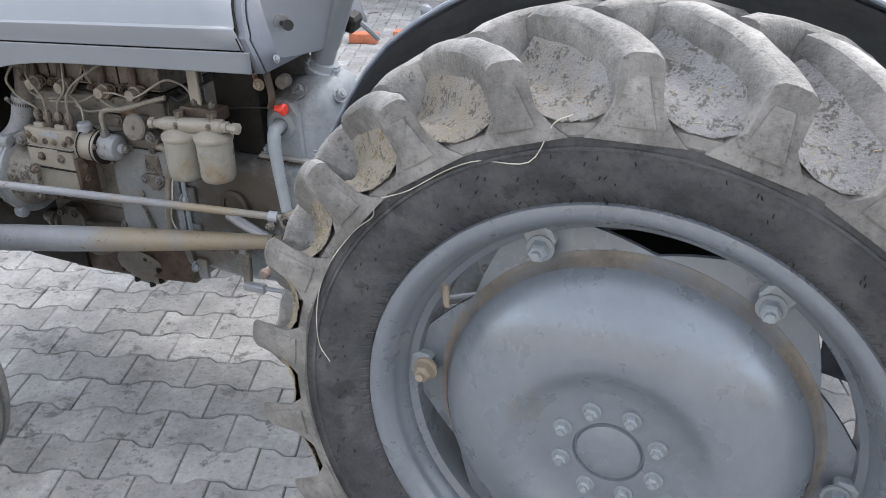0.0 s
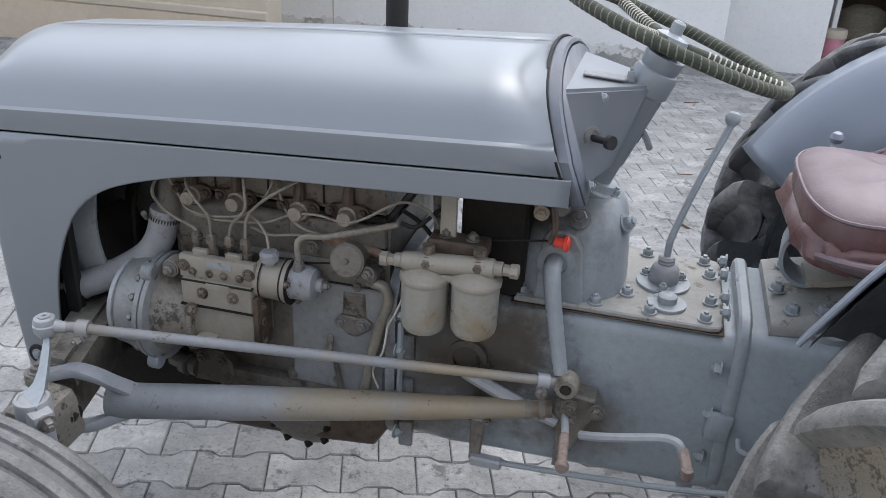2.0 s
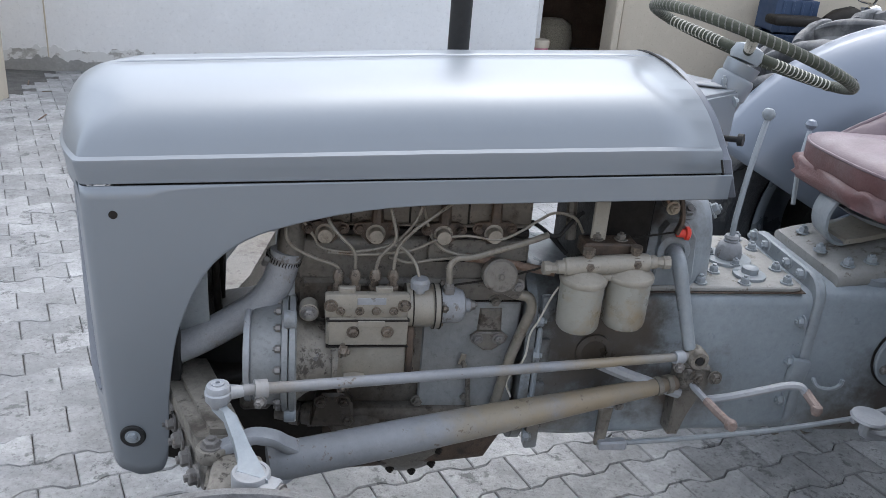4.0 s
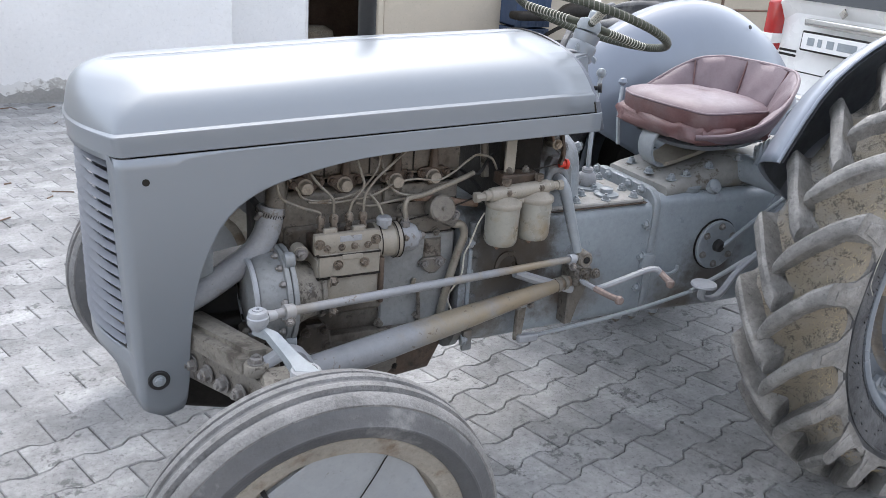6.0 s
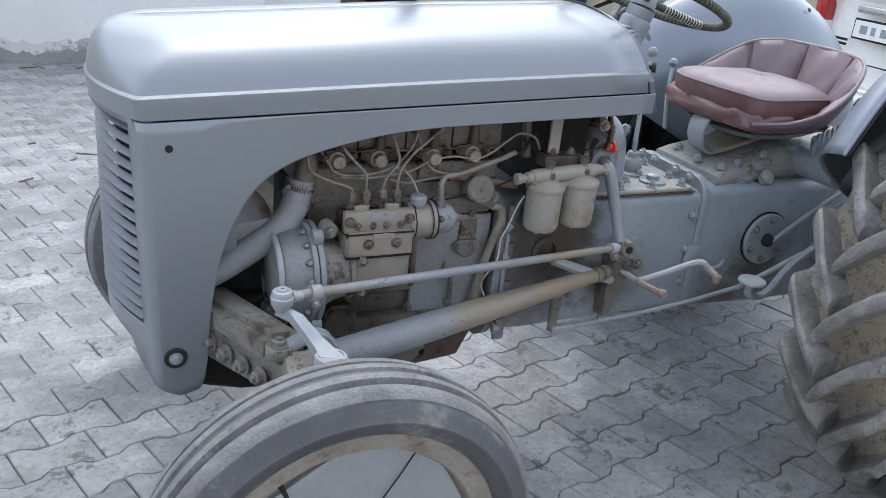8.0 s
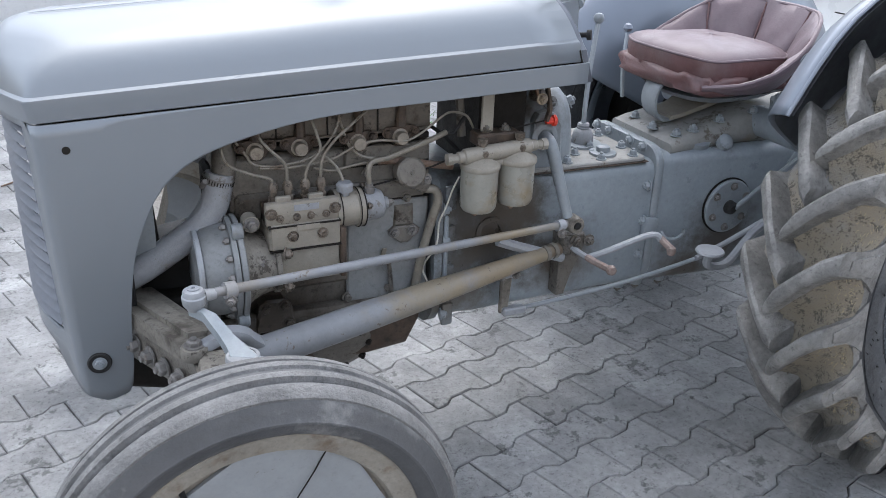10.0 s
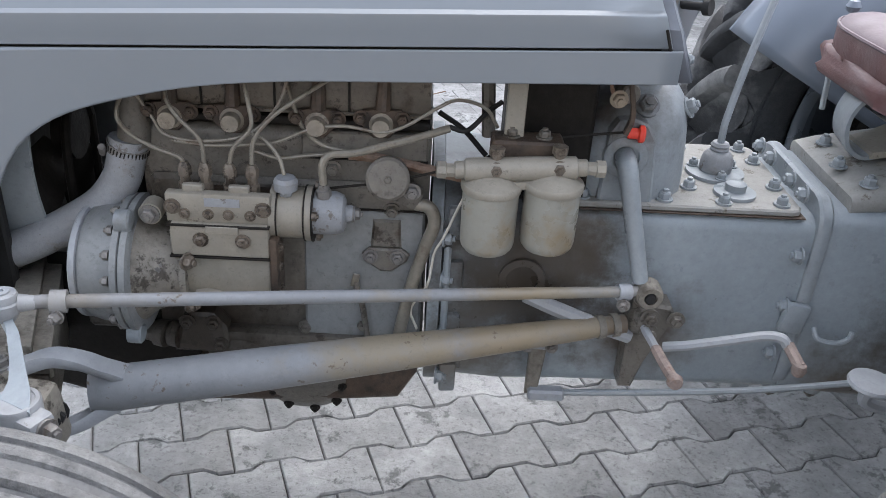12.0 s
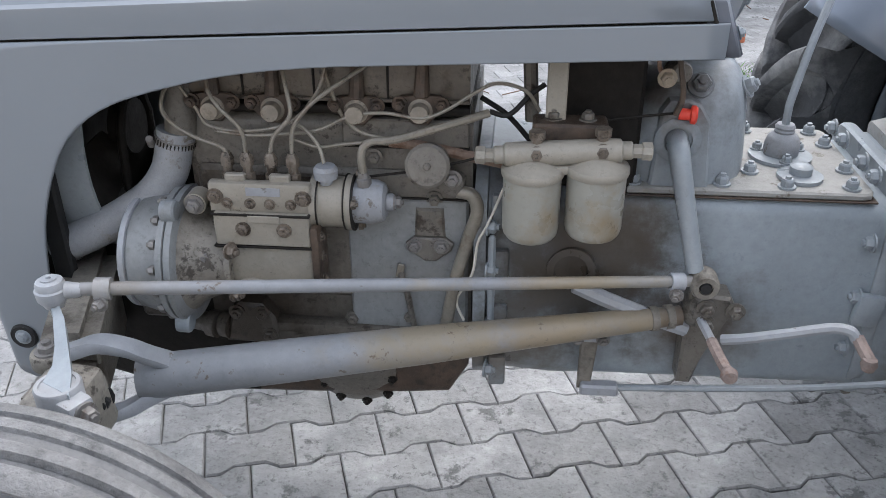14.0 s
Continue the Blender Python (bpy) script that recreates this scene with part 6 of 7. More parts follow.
part("breather_elbow", box(bmesh.new(), (-1.275, -0.185, 0.815), (0.045, 0.035, 0.035), (0, 25, 0), 0.008, 2), DUSTY, engine)
hexbolt((-1.268, -0.205, 0.828), NEAR, 0.010, 0.010, BOLTM, engine)
# oval blanking plate, studs and dipstick
part("blank_plate", prism(bmesh.new(), [(-1.347 + 0.0, 0.698), (-1.334, 0.709), (-1.282, 0.709), (-1.268, 0.698), (-1.272, 0.686), (-1.298, 0.666), (-1.316, 0.666), (-1.343, 0.686)], -0.181, -0.165, "y", 0.003), DUSTY, engine, "small oval blanking plate")
for x in (-1.333, -1.288):
    hexbolt((x, -0.181, 0.695), NEAR, 0.009, 0.009, BOLTM, engine)
part("casting_rib", prism(bmesh.new(), [(-1.333, 0.708), (-1.282, 0.708), (-1.285, 0.76), (-1.330, 0.76)], -0.176, -0.165, "y", 0.004), DUSTY, engine)
for x, z in ((-1.395, 0.845), (-1.37, 0.772), (-1.30, 0.775), (-1.445, 0.54), (-1.345, 0.55)):
    hexbolt((x, -0.168, z), NEAR, 0.0095, 0.010, DUSTY, engine)
pipe("dipstick", ((-1.357, -0.175, 0.640), (-1.352, -0.19, 0.628), (-1.345, -0.185, 0.60), (-1.335, -0.175, 0.52)), 0.0055, DUSTY, engine)
part("dipstick_tab", box(bmesh.new(), (-1.358, -0.178, 0.645), (0.012, 0.004, 0.026), (0, 12, 0), 0.0015), PIPEM, engine)
part("block_ledge", box(bmesh.new(), (-1.46, -0.165, 0.515), (0.44, 0.035, 0.03), (0, 1, 0), 0.008, 2), DUSTY, engine)
part("oil_pump_flange", prism(bmesh.new(), [(-1.672, 0.49), (-1.655, 0.560), (-1.640, 0.572), (-1.60, 0.570), (-1.58, 0.545), (-1.575, 0.49)], -0.190, -0.150, "y", 0.006), DUSTY, engine)
for q in ((-1.645, -0.190, 0.555), (-1.60, -0.190, 0.555), (-1.59, -0.19, 0.51)):
    hexbolt(q, NEAR, 0.010, 0.010, DUSTY, engine)
turned("oil_filter", [(0, 0), (0.05, 0.0), (0.055, 0.01), (0.055, 0.09), (0.035, 0.11), (0, 0.11)], (-1.60, -0.10, 0.50), (0.55, -0.75, -0.45), DUSTY, engine)
turned("sump_cover", [(0, 0), (0.075, 0), (0.078, 0.006), (0.070, 0.014), (0.04, 0.020), (0, 0.020)], (-1.45, -0.128, 0.385), (0.05, -0.8, -0.35), DUSTY, engine, "round bolted cover under the engine", 32)
for i in range(8):
    a = radians(45 * i + 10)
    hexbolt((-1.45 + 0.066 * math.cos(a), -0.139 - 0.018 * math.sin(a), 0.381 + 0.06 * math.sin(a)), (0.05, -0.8, -0.35), 0.007, 0.007, GREASE, engine)
for x in (-1.735, -1.71):
    turned("drain_stub", [(0, 0), (0.018, 0), (0.018, 0.03), (0.024, 0.032), (0.024, 0.05), (0, 0.05)], (x, -0.16, 0.515), (1, -0.3, 0), DUSTY, engine)
turned("exhaust_pipe", [(0.0, 0.0), (0.024, 0.0), (0.024, 0.30), (0.030, 0.302), (0.030, 0.32), (0.024, 0.322), (0.024, 0.60), (0.018, 0.60), (0.018, 0.0)], (-1.352, 0.215, 1.02), UP, DARK, tractor, "upright grey-brown exhaust pipe beside the bonnet", 22)

# ---- dash, column and steering wheel ----
sect = [(0.262, 1.040), (0.264, 1.083), (0.267, 1.116), (0.258, 1.127), (0.250, 1.150), (0.239, 1.172), (0.224, 1.192), (0.204, 1.209), (0.178, 1.223), (0.146, 1.234), (0.110, 1.243), (0.070, 1.249), (0.03, 1.253)]
full = [(-y, z) for y, z in sect] + [(y, z) for y, z in reversed(sect)]


def dash_ring(x, k, dz=0.0, slope=0.36):
    return [(x - slope * (z - 1.042), y * k, 1.04 + (z - 1.04) * (k if k < 1 else 1.0) + dz) for y, z in full]


dash = part("dash_frame", loft(bmesh.new(), [dash_ring(-0.915, 0.975), dash_ring(-0.896, 0.982), dash_ring(-0.884, 0.978), dash_ring(-0.879, 0.955), dash_ring(-0.884, 0.90)], cap=False, closed=False), DASHM, tractor, "grey steel frame at the bonnet's rear end", 40)
shell(dash, 0.004)
part("dash_seal", tube(bmesh.new(), [Vector(p) for p in dash_ring(-0.904, 0.988)], 0.0034, 8, 1), GREASE, dash, "black rubber seal along the bonnet edge")
bm = bmesh.new()
vs = [bm.verts.new(p) for p in dash_ring(-0.878, 0.93)]
bm.faces.new(vs)
dp = part("dash_panel", bm, DASHM, dash, "flat grey dash panel", 30)
shell(dp, 0.004, 0.0)
part("type_plate", box(bmesh.new(), (-0.893, -0.128, 1.165), (0.004, 0.045, 0.035), (0, -15, -36), 0.001), CAST, dash)
turned("fuel_tap", [(0, 0), (0.006, 0), (0.006, 0.045), (0.012, 0.046), (0.012, 0.056), (0, 0.056)], (-0.892, -0.145, 1.125), (0.75, -0.65, 0.1), DARK, dash, "dark fuel tap", 14)
turned("tap_ring", [(0.014, -0.003), (0.020, -0.003), (0.020, 0.003), (0.014, 0.003)], (-0.886, -0.150, 1.125), (0.75, -0.65, 0.1), BOLTM, dash, "", 20)
for z in (1.06, 1.20):
    hexbolt((-0.876, -0.205 + (z - 1.06) * 0.3, z), (1, 0, 0.3), 0.007, 0.006, CAST, dash)
# shroud between the dash and the column
bm = bmesh.new()
loft(bm, [[(-0.945, -0.165, 1.205), (-0.945, 0.165, 1.205), (-0.885, 0.20, 1.05), (-0.885, -0.20, 1.05)], [(-0.80, -0.040, 1.196), (-0.80, 0.040, 1.196), (-0.855, 0.038, 1.035), (-0.855, -0.038, 1.035)]])
bmesh.ops.bevel(bm, geom=bm.edges[:], offset=0.006, segments=2, affect="EDGES")
shroud = part("column_shroud", bm, PAINT, dash, "wedge-shaped grey column shroud", 40)
part("shroud_plate", box(bmesh.new(), (-0.885, -0.035, 1.206), (0.075, 0.035, 0.004), (0, 3, 0), 0.0015), HOSEM, dash)
hexbolt((-0.84, -0.035, 1.20), UP, 0.006, 0.016, CAST, dash)
col0, col1 = Vector((-0.8925, 0.0, 0.970)), Vector((-0.786, 0.0, 1.243))
col = part("steering_column", lathe(bmesh.new(), [(0, 0), (0.030, 0), (0.030, 0.074), (0.033, 0.084), (0.036, 0.219), (0.040, 0.224), (0.041, 0.259), (0.038, 0.266), (0.034, 0.268), (0.036, 0.276), (0.037, 0.294), (0, 0.294)], col0, col1 - col0, 28), PAINT, tractor, "sloping grey steering column")
hexbolt((-0.812, -0.047, 0.935), (0.75, -0.35, 0.55), 0.013, 0.014, CAST, gearbox)
hexbolt((-0.893, -0.094, 0.950), (-0.05, -0.75, 0.65), 0.014, 0.016, CAST, gearbox)
wheel_c = Vector((-0.782, 0.0, 1.268))
wn_ = Vector((0.34, 0.08, 0.93)).normalized()
wu = Vector((-0.935, 0, 0.34)).normalized()
wv = wn_.cross(wu).normalized()
WR = 0.215
at_w = lambda a, r=WR, h=0.0: wheel_c + wn_ * h + r * (math.cos(a) * wu + math.sin(a) * wv)
steer = turned("steering_wheel", [(0, -0.02), (0.030, -0.02), (0.034, -0.008), (0.030, 0.010), (0.020, 0.014), (0.012, 0.016), (0.012, 0.034), (0.008, 0.038), (0, 0.038)], wheel_c, wn_, CAST, tractor, "steering wheel bound in green and white cord", 24)
bm = tube(bmesh.new(), [at_w(2 * math.pi * i / 64, WR, 0.012) for i in range(64)], 0.0112, 12, 1, True)
part("wheel_rim", bm, STRAP, steer, "wheel rim bound in dark green cord", 60)
bm = bmesh.new()
for i in range(104):
    a = 2 * math.pi * i / 104
    d = at_w(a + 0.01, WR, 0.012) - at_w(a - 0.01, WR, 0.012)
    lathe_at = at_w(a, WR, 0.012)
    rm = Matrix.Translation(lathe_at) @ basis(d + 0.0015 * wn_)
    ring = []
    for j in range(10):
        b = 2 * math.pi * j / 10
        ring.append([bm.verts.new(rm @ Vector((rr_ * math.cos(b), rr_ * math.sin(b), hh))) for rr_, hh in ((0.0109, -0.0015), (0.0121, -0.0007), (0.0121, 0.0007), (0.0109, 0.0015))])
    for j in range(10):
        p, q = ring[j], ring[(j + 1) % 10]
        for m_ in range(3):
            bm.faces.new((p[m_], q[m_], q[m_ + 1], p[m_ + 1]))
ob = part("cord_wrap", bm, WRAP, steer, "pale cord wound round the rim")
ob["kind"] = "stuff"
for a in (radians(60), radians(180), radians(300)):
    p0, p1 = wheel_c + wn_ * 0.0 + 0.03 * (math.cos(a) * wu + math.sin(a) * wv), at_w(a, WR, 0.010)
    part("spoke", rod(bmesh.new(), p0, p1, 0.0105, 0.0105, 12), STRAP, steer)
    bm = bmesh.new()
    for i in range(14):
        c = p0.lerp(p1, 0.22 + 0.055 * i)
        lm = Matrix.Translation(c) @ basis(p1 - p0)
        ring = [[bm.verts.new(lm @ Vector((rr_ * math.cos(2 * math.pi * j / 10), rr_ * math.sin(2 * math.pi * j / 10), hh))) for rr_, hh in ((0.0102, -0.0018), (0.0117, -0.0008), (0.0117, 0.0008), (0.0102, 0.0018))] for j in range(10)]
        for j in range(10):
            p, q = ring[j], ring[(j + 1) % 10]
            for m_ in range(3):
                bm.faces.new((p[m_], q[m_], q[m_ + 1], p[m_ + 1]))
    part("spoke_cord", bm, CORD, steer)
# hand levers beside the seat
quad = pipe("hydraulic_lever", ((-0.46, 0.21, 0.86), (-0.45, 0.24, 0.95), (-0.425, 0.272, 1.035)), 0.006, CAST, tractor, "slim grey lever with a round knob", steps=3)
turned("lever_ball", [(0, -0.014), (0.010, -0.010), (0.015, 0.0), (0.010, 0.011), (0, 0.015)], (-0.421, 0.277, 1.051), UP, FENDER, quad, "", 16)
quad = pipe("throttle_lever", ((-0.82, 0.06, 1.10), (-0.80, 0.10, 1.06), (-0.79, 0.13, 1.03)), 0.007, CAST, tractor, "short grey throttle lever", steps=3)
part("lever_bracket", box(bmesh.new(), (-0.822, 0.062, 1.085), (0.032, 0.05, 0.045), (10, 20, 0), 0.008), DARK, quad)

# ---- seat ----
seat_pan = part("seat", loft(bmesh.new(), [[(cx + hx * math.copysign(abs(math.cos(a)) ** 0.75, math.cos(a)), hy * math.copysign(abs(math.sin(a)) ** 0.75, math.sin(a)), z + 0.10 * (cx + hx * math.cos(a) + 0.33)) for a in (2 * math.pi * i / 36 for i in range(36))] for cx, hx, hy, z in ((-0.32, 0.08, 0.10, 0.925), (-0.32, 0.14, 0.16, 0.934), (-0.315, 0.175, 0.195, 0.955), (-0.315, 0.165, 0.185, 0.957), (-0.32, 0.08, 0.10, 0.948))]), CAST, tractor, "tractor seat with maroon padded leather cushions")


def cushion(name, f, g, nu, nv, parent, label=""):
    """A padded panel between a front sheet f(u, v) and a back sheet g(u, v)."""
    bm = bmesh.new()
    a = [[bm.verts.new(f(i / nu, j / nv)) for j in range(nv + 1)] for i in range(nu + 1)]
    b = [[bm.verts.new(g(i / nu, j / nv)) for j in range(nv + 1)] for i in range(nu + 1)]
    for i in range(nu):
        for j in range(nv):
            bm.faces.new((a[i][j], a[i + 1][j], a[i + 1][j + 1], a[i][j + 1]))
            bm.faces.new((b[i][j], b[i][j + 1], b[i + 1][j + 1], b[i + 1][j]))
    for i in range(nu):
        bm.faces.new((a[i][0], b[i][0], b[i + 1][0], a[i + 1][0]))
        bm.faces.new((a[i][nv], a[i + 1][nv], b[i + 1][nv], b[i][nv]))
    for j in range(nv):
        bm.faces.new((a[0][j], a[0][j + 1], b[0][j + 1], b[0][j]))
        bm.faces.new((a[nu][j], b[nu][j], b[nu][j + 1], a[nu][j + 1]))
    return part(name, bm, LEATHER, parent, label, 55)


RIMZ = [(0, 1.152), (35, 1.152), (52, 1.138), (66, 1.104), (80, 1.066), (95, 1.030), (115, 0.998), (145, 0.978), (180, 0.972)]


def back_sheet(th, v, puff):
    """The bucket back: th is the angle from the rear middle, v from foot to rim."""
    rim_z = along(RIMZ, abs(math.degrees(th)))
    foot = 0.955
    r = 0.172 + 0.090 * v ** 0.8 - puff * 0.8
    x = -0.322 + r * math.cos(th) * 0.92
    y = r * math.sin(th) * 1.02
    return Vector((x, y, foot + (rim_z - foot) * v + 0.25 * puff * (1 if abs(th) > 1.3 else 0)))


edges = [-2.40, -1.78, -1.12, -0.42, 0.28, 0.95, 1.62, 2.40]
for t0, t1 in zip(edges, edges[1:]):
    fpuff = lambda u, v: 0.002 + 0.026 * (max(0.0, math.sin(math.pi * u)) ** 0.45) * (max(0.0, math.sin(math.pi * min(1.0, v * 0.93 + 0.05))) ** 0.5) + 0.0030 * math.sin(9 * u + 7 * v + t0 * 5) + 0.0016 * math.sin(23 * v + 11 * u)
    cushion("back_panel", lambda u, v: back_sheet(t0 + (t1 - t0) * u, v, fpuff(u, v)), lambda u, v: back_sheet(t0 + (t1 - t0) * u, v, -0.022 * (max(0.0, math.sin(math.pi * v)) ** 0.5)), 12, 10, seat_pan, "padded maroon leather panel")
bm = tube(bmesh.new(), [back_sheet(-2.40 + 4.8 * i / 40, 1.0, -0.001) for i in range(41)], 0.006, 8, 1)
part("seat_piping", bm, LEATHER, seat_pan)
for t0 in edges[1:-1]:
    part("panel_seam", tube(bmesh.new(), [back_sheet(t0, 0.12 + 0.86 * i / 10, 0.0045) for i in range(11)], 0.0032, 6, 1), MAROON, seat_pan, "dark stitched seam between the panels")


def cush_ring(k, z, lift=0.0):
    out = []
    for i in range(48):
        a = 2 * math.pi * i / 48
        c, s = math.cos(a), math.sin(a)
        x = -0.342 + 0.180 * k * math.copysign(abs(c) ** 0.55, c)
        y = 0.190 * k * math.copysign(abs(s) ** 0.55, s) * (1.0 - 0.10 * (x + 0.355) / 0.17)
        out.append((x, y, z + 0.026 + lift - 0.03 * (x + 0.365) + 0.002 * math.sin(5 * a + 3 * k)))
    return out


part("cushion_side", loft(bmesh.new(), [cush_ring(0.90, 0.963), cush_ring(0.98, 0.968), cush_ring(1.0, 0.985), cush_ring(1.0, 1.012), cush_ring(0.988, 1.020), cush_ring(0.90, 1.020)], cap=False), MAROON, seat_pan, "dark maroon side band of the cushion", 50)
part("seat_cushion", loft(bmesh.new(), [cush_ring(0.985, 1.021), cush_ring(0.95, 1.030), cush_ring(0.80, 1.041), cush_ring(0.55, 1.049), cush_ring(0.25, 1.053), cush_ring(0.03, 1.054)]), LEATHER, seat_pan, "thick maroon leather seat cushion", 40)
part("cushion_piping", tube(bmesh.new(), cush_ring(0.992, 1.020), 0.0035, 6, 1, True), LEATHER, seat_pan)
rnd = random.Random(3)
rings = []
for k, z in ((0.97, 0.978), (1.01, 0.976), (1.035, 0.968), (1.05, 0.956), (1.06, 0.944), (1.05, 0.934), (0.97, 0.928)):
    ring = []
    for i, (x, y, zz) in enumerate(cush_ring(k, z)):
        w = 0.007 * math.sin(i * 1.9 + z * 90) + 0.006 * math.sin(i * 3.3 + z * 25) + 0.004 * math.sin(i * 0.9 - z * 140)
        n = Vector((x + 0.365, y, 0)).normalized()
        ring.append((x + n.x * w, y + n.y * w, zz + 0.35 * w))
    rings.append(ring)
part("seat_skirt", loft(bmesh.new(), rings, cap=False), MAROON, seat_pan, "creased maroon leather skirt", 60)
# seat spring bracket: a bent flat bar
spring_line = [(-0.36, 0.972), (-0.44, 0.972), (-0.482, 0.968), (-0.507, 0.955), (-0.519, 0.932), (-0.521, 0.908), (-0.515, 0.884), (-0.500, 0.866), (-0.478, 0.857), (-0.45, 0.862)]
part("seat_spring", strap([(x, 0.0, z) for x, z in spring_line], (0.040, 0.040), 0.0055), CAST, seat_pan, "bent flat seat spring", 60)
part("seat_bar", loft(bmesh.new(), [[(x, -w, z), (x, w, z), (x, w, z + 0.012), (x, -w, z + 0.012)] for x, w, z in ((-0.475, 0.044, 0.858), (-0.44, 0.050, 0.866), (-0.38, 0.064, 0.889), (-0.31, 0.078, 0.917), (-0.25, 0.085, 0.930), (-0.13, 0.085, 0.932))]), PUMP, seat_pan, "broad dusty tan seat bar", 30)
part("bar_lug", box(bmesh.new(), (-0.225, -0.03, 0.945), (0.12, 0.07, 0.022), (0, 3, 0), 0.006), PUMP, seat_pan)
# ---- things about the yard ----
# white car parked behind, seen from its tail
CX, CY0, CY1 = 2.0, 0.38, 2.02
car = thing("car", (CX + 1.6, (CY0 + CY1) / 2, ground_z(1.2, 2.6)), "white hatchback parked behind the tractor with its tail towards it", "car")


def car_ring(x, w, z0, z1, shoulder, roof):
    c = (CY0 + CY1) / 2
    return [(x, c + s * a, z) for s, a, z in ((-1, w - 0.05, z0), (-1, w, z0 + 0.12), (-1, w, shoulder), (-1, w - 0.03, shoulder + 0.06), (-1, w - roof, z1 - 0.05), (-1, w - roof - 0.08, z1), (1, w - roof - 0.08, z1), (1, w - roof, z1 - 0.05), (1, w - 0.03, shoulder + 0.06), (1, w, shoulder), (1, w, z0 + 0.12), (1, w - 0.05, z0))]


body = part("body", loft(bmesh.new(), [car_ring(CX + 0.06, 0.78, 0.36, 1.12, 0.95, 0.05), car_ring(CX, 0.80, 0.34, 1.22, 0.97, 0.07), car_ring(CX + 0.03, 0.82, 0.30, 1.42, 1.0, 0.14), car_ring(CX + 0.16, 0.82, 0.26, 1.60, 1.02, 0.20), car_ring(CX + 1.2, 0.82, 0.24, 1.64, 1.0, 0.20), car_ring(CX + 2.1, 0.81, 0.24, 1.56, 0.98, 0.22), car_ring(CX + 2.7, 0.80, 0.24, 1.06, 0.92, 0.10), car_ring(CX + 3.4, 0.74, 0.26, 0.92, 0.80, 0.08)]), VANW, car, "", 30)
part("rear_window", loft(bmesh.new(), [[(CX - 0.012, CY0 + 0.12, 1.20), (CX - 0.012, CY1 - 0.12, 1.20), (CX + 0.07, CY1 - 0.20, 1.52), (CX + 0.07, CY0 + 0.20, 1.52)], [(CX + 0.01, CY0 + 0.12, 1.20), (CX + 0.01, CY1 - 0.12, 1.20), (CX + 0.09, CY1 - 0.20, 1.52), (CX + 0.09, CY0 + 0.20, 1.52)]]), GLASSD, car, "dark rear window")
part("bumper", box(bmesh.new(), (CX - 0.005, (CY0 + CY1) / 2, 0.53), (0.16, 1.62, 0.26), (0, 0, 0), 0.04, 3), VANW, car, "white rear bumper")
part("bumper_step", box(bmesh.new(), (CX - 0.07, (CY0 + CY1) / 2, 0.66), (0.03, 1.3, 0.02), (0, 0, 0), 0.006), VANW, car)
part("tailgate_groove", box(bmesh.new(), (CX - 0.004, (CY0 + CY1) / 2, 0.795), (0.012, 1.05, 0.006), (0, 0, 0), 0.001), GREASE, car)
part("chrome_bar", box(bmesh.new(), (CX - 0.012, (CY0 + CY1) / 2 + 0.03, 1.085), (0.03, 0.95, 0.045), (0, 0, 0), 0.010, 2), CHROME, car, "chrome strip across the tailgate")
plate_ob = part("number_plate", box(bmesh.new(), (CX - 0.014, 1.46, 0.978), (0.012, 0.50, 0.115), (0, 0, 0), 0.006), GREASE, car, "white number plate in a black frame")
part("plate_face", box(bmesh.new(), (CX - 0.021, 1.46, 0.978), (0.004, 0.475, 0.092), (0, 0, 0), 0.001), VANW, plate_ob)
for y, w in ((1.64, 0.05), (1.575, 0.03), (1.50, 0.05), (1.385, 0.13)):
    part("plate_bar", box(bmesh.new(), (CX - 0.0245, y - 0.01, 0.978), (0.002, w, 0.045), (0, 0, 0), 0.0004), CAST, plate_ob)
part("badge", lathe(bmesh.new(), [(0, 0), (0.03, 0), (0.028, 0.008), (0, 0.010)], (CX - 0.004, 1.46, 1.155), (-1, 0, 0), 4), CHROME, car, "small chrome badge")
for z in (0.905, 0.880):
    part("letter_bar", box(bmesh.new(), (CX - 0.006, 1.80, z), (0.006, 0.13, 0.014), (0, 0, 0), 0.001), GREASE, car)
for s, y in ((1, CY1 - 0.045), (-1, CY0 + 0.045)):
    lamp = part("tail_lamp", box(bmesh.new(), (CX + 0.03, y, 1.03), (0.10, 0.09, 0.31), (0, 0, 0), 0.025, 3), REDLENS, car, "tall red tail lamp")
    part("clear_lens", box(bmesh.new(), (CX + 0.024, y, 0.955), (0.10, 0.100, 0.065), (0, 0, 0), 0.012, 2), CLEARLENS, lamp, "clear reversing lens")
for x in (CX + 0.65, CX + 2.75):
    for y, s in ((CY0 + 0.08, -1), (CY1 - 0.08, 1)):
        wheel = part("wheel", lathe(bmesh.new(), [(0.20, -0.09), (0.26, -0.10), (0.30, -0.085), (0.305, 0.0), (0.30, 0.085), (0.26, 0.10), (0.20, 0.09)], (x, y, 0.305 + ground_z(1.2, 2.6)), (0, 1, 0), 32), RUBBER, car, "black car tyre")
        part("wheel_cover", lathe(bmesh.new(), [(0, 0.05), (0.10, 0.055), (0.20, 0.045), (0.205, 0.0), (0, 0.0)], (x, y + s * 0.045, 0.305 + ground_z(1.2, 2.6)), (0, s, 0), 24), HOSEM, wheel)

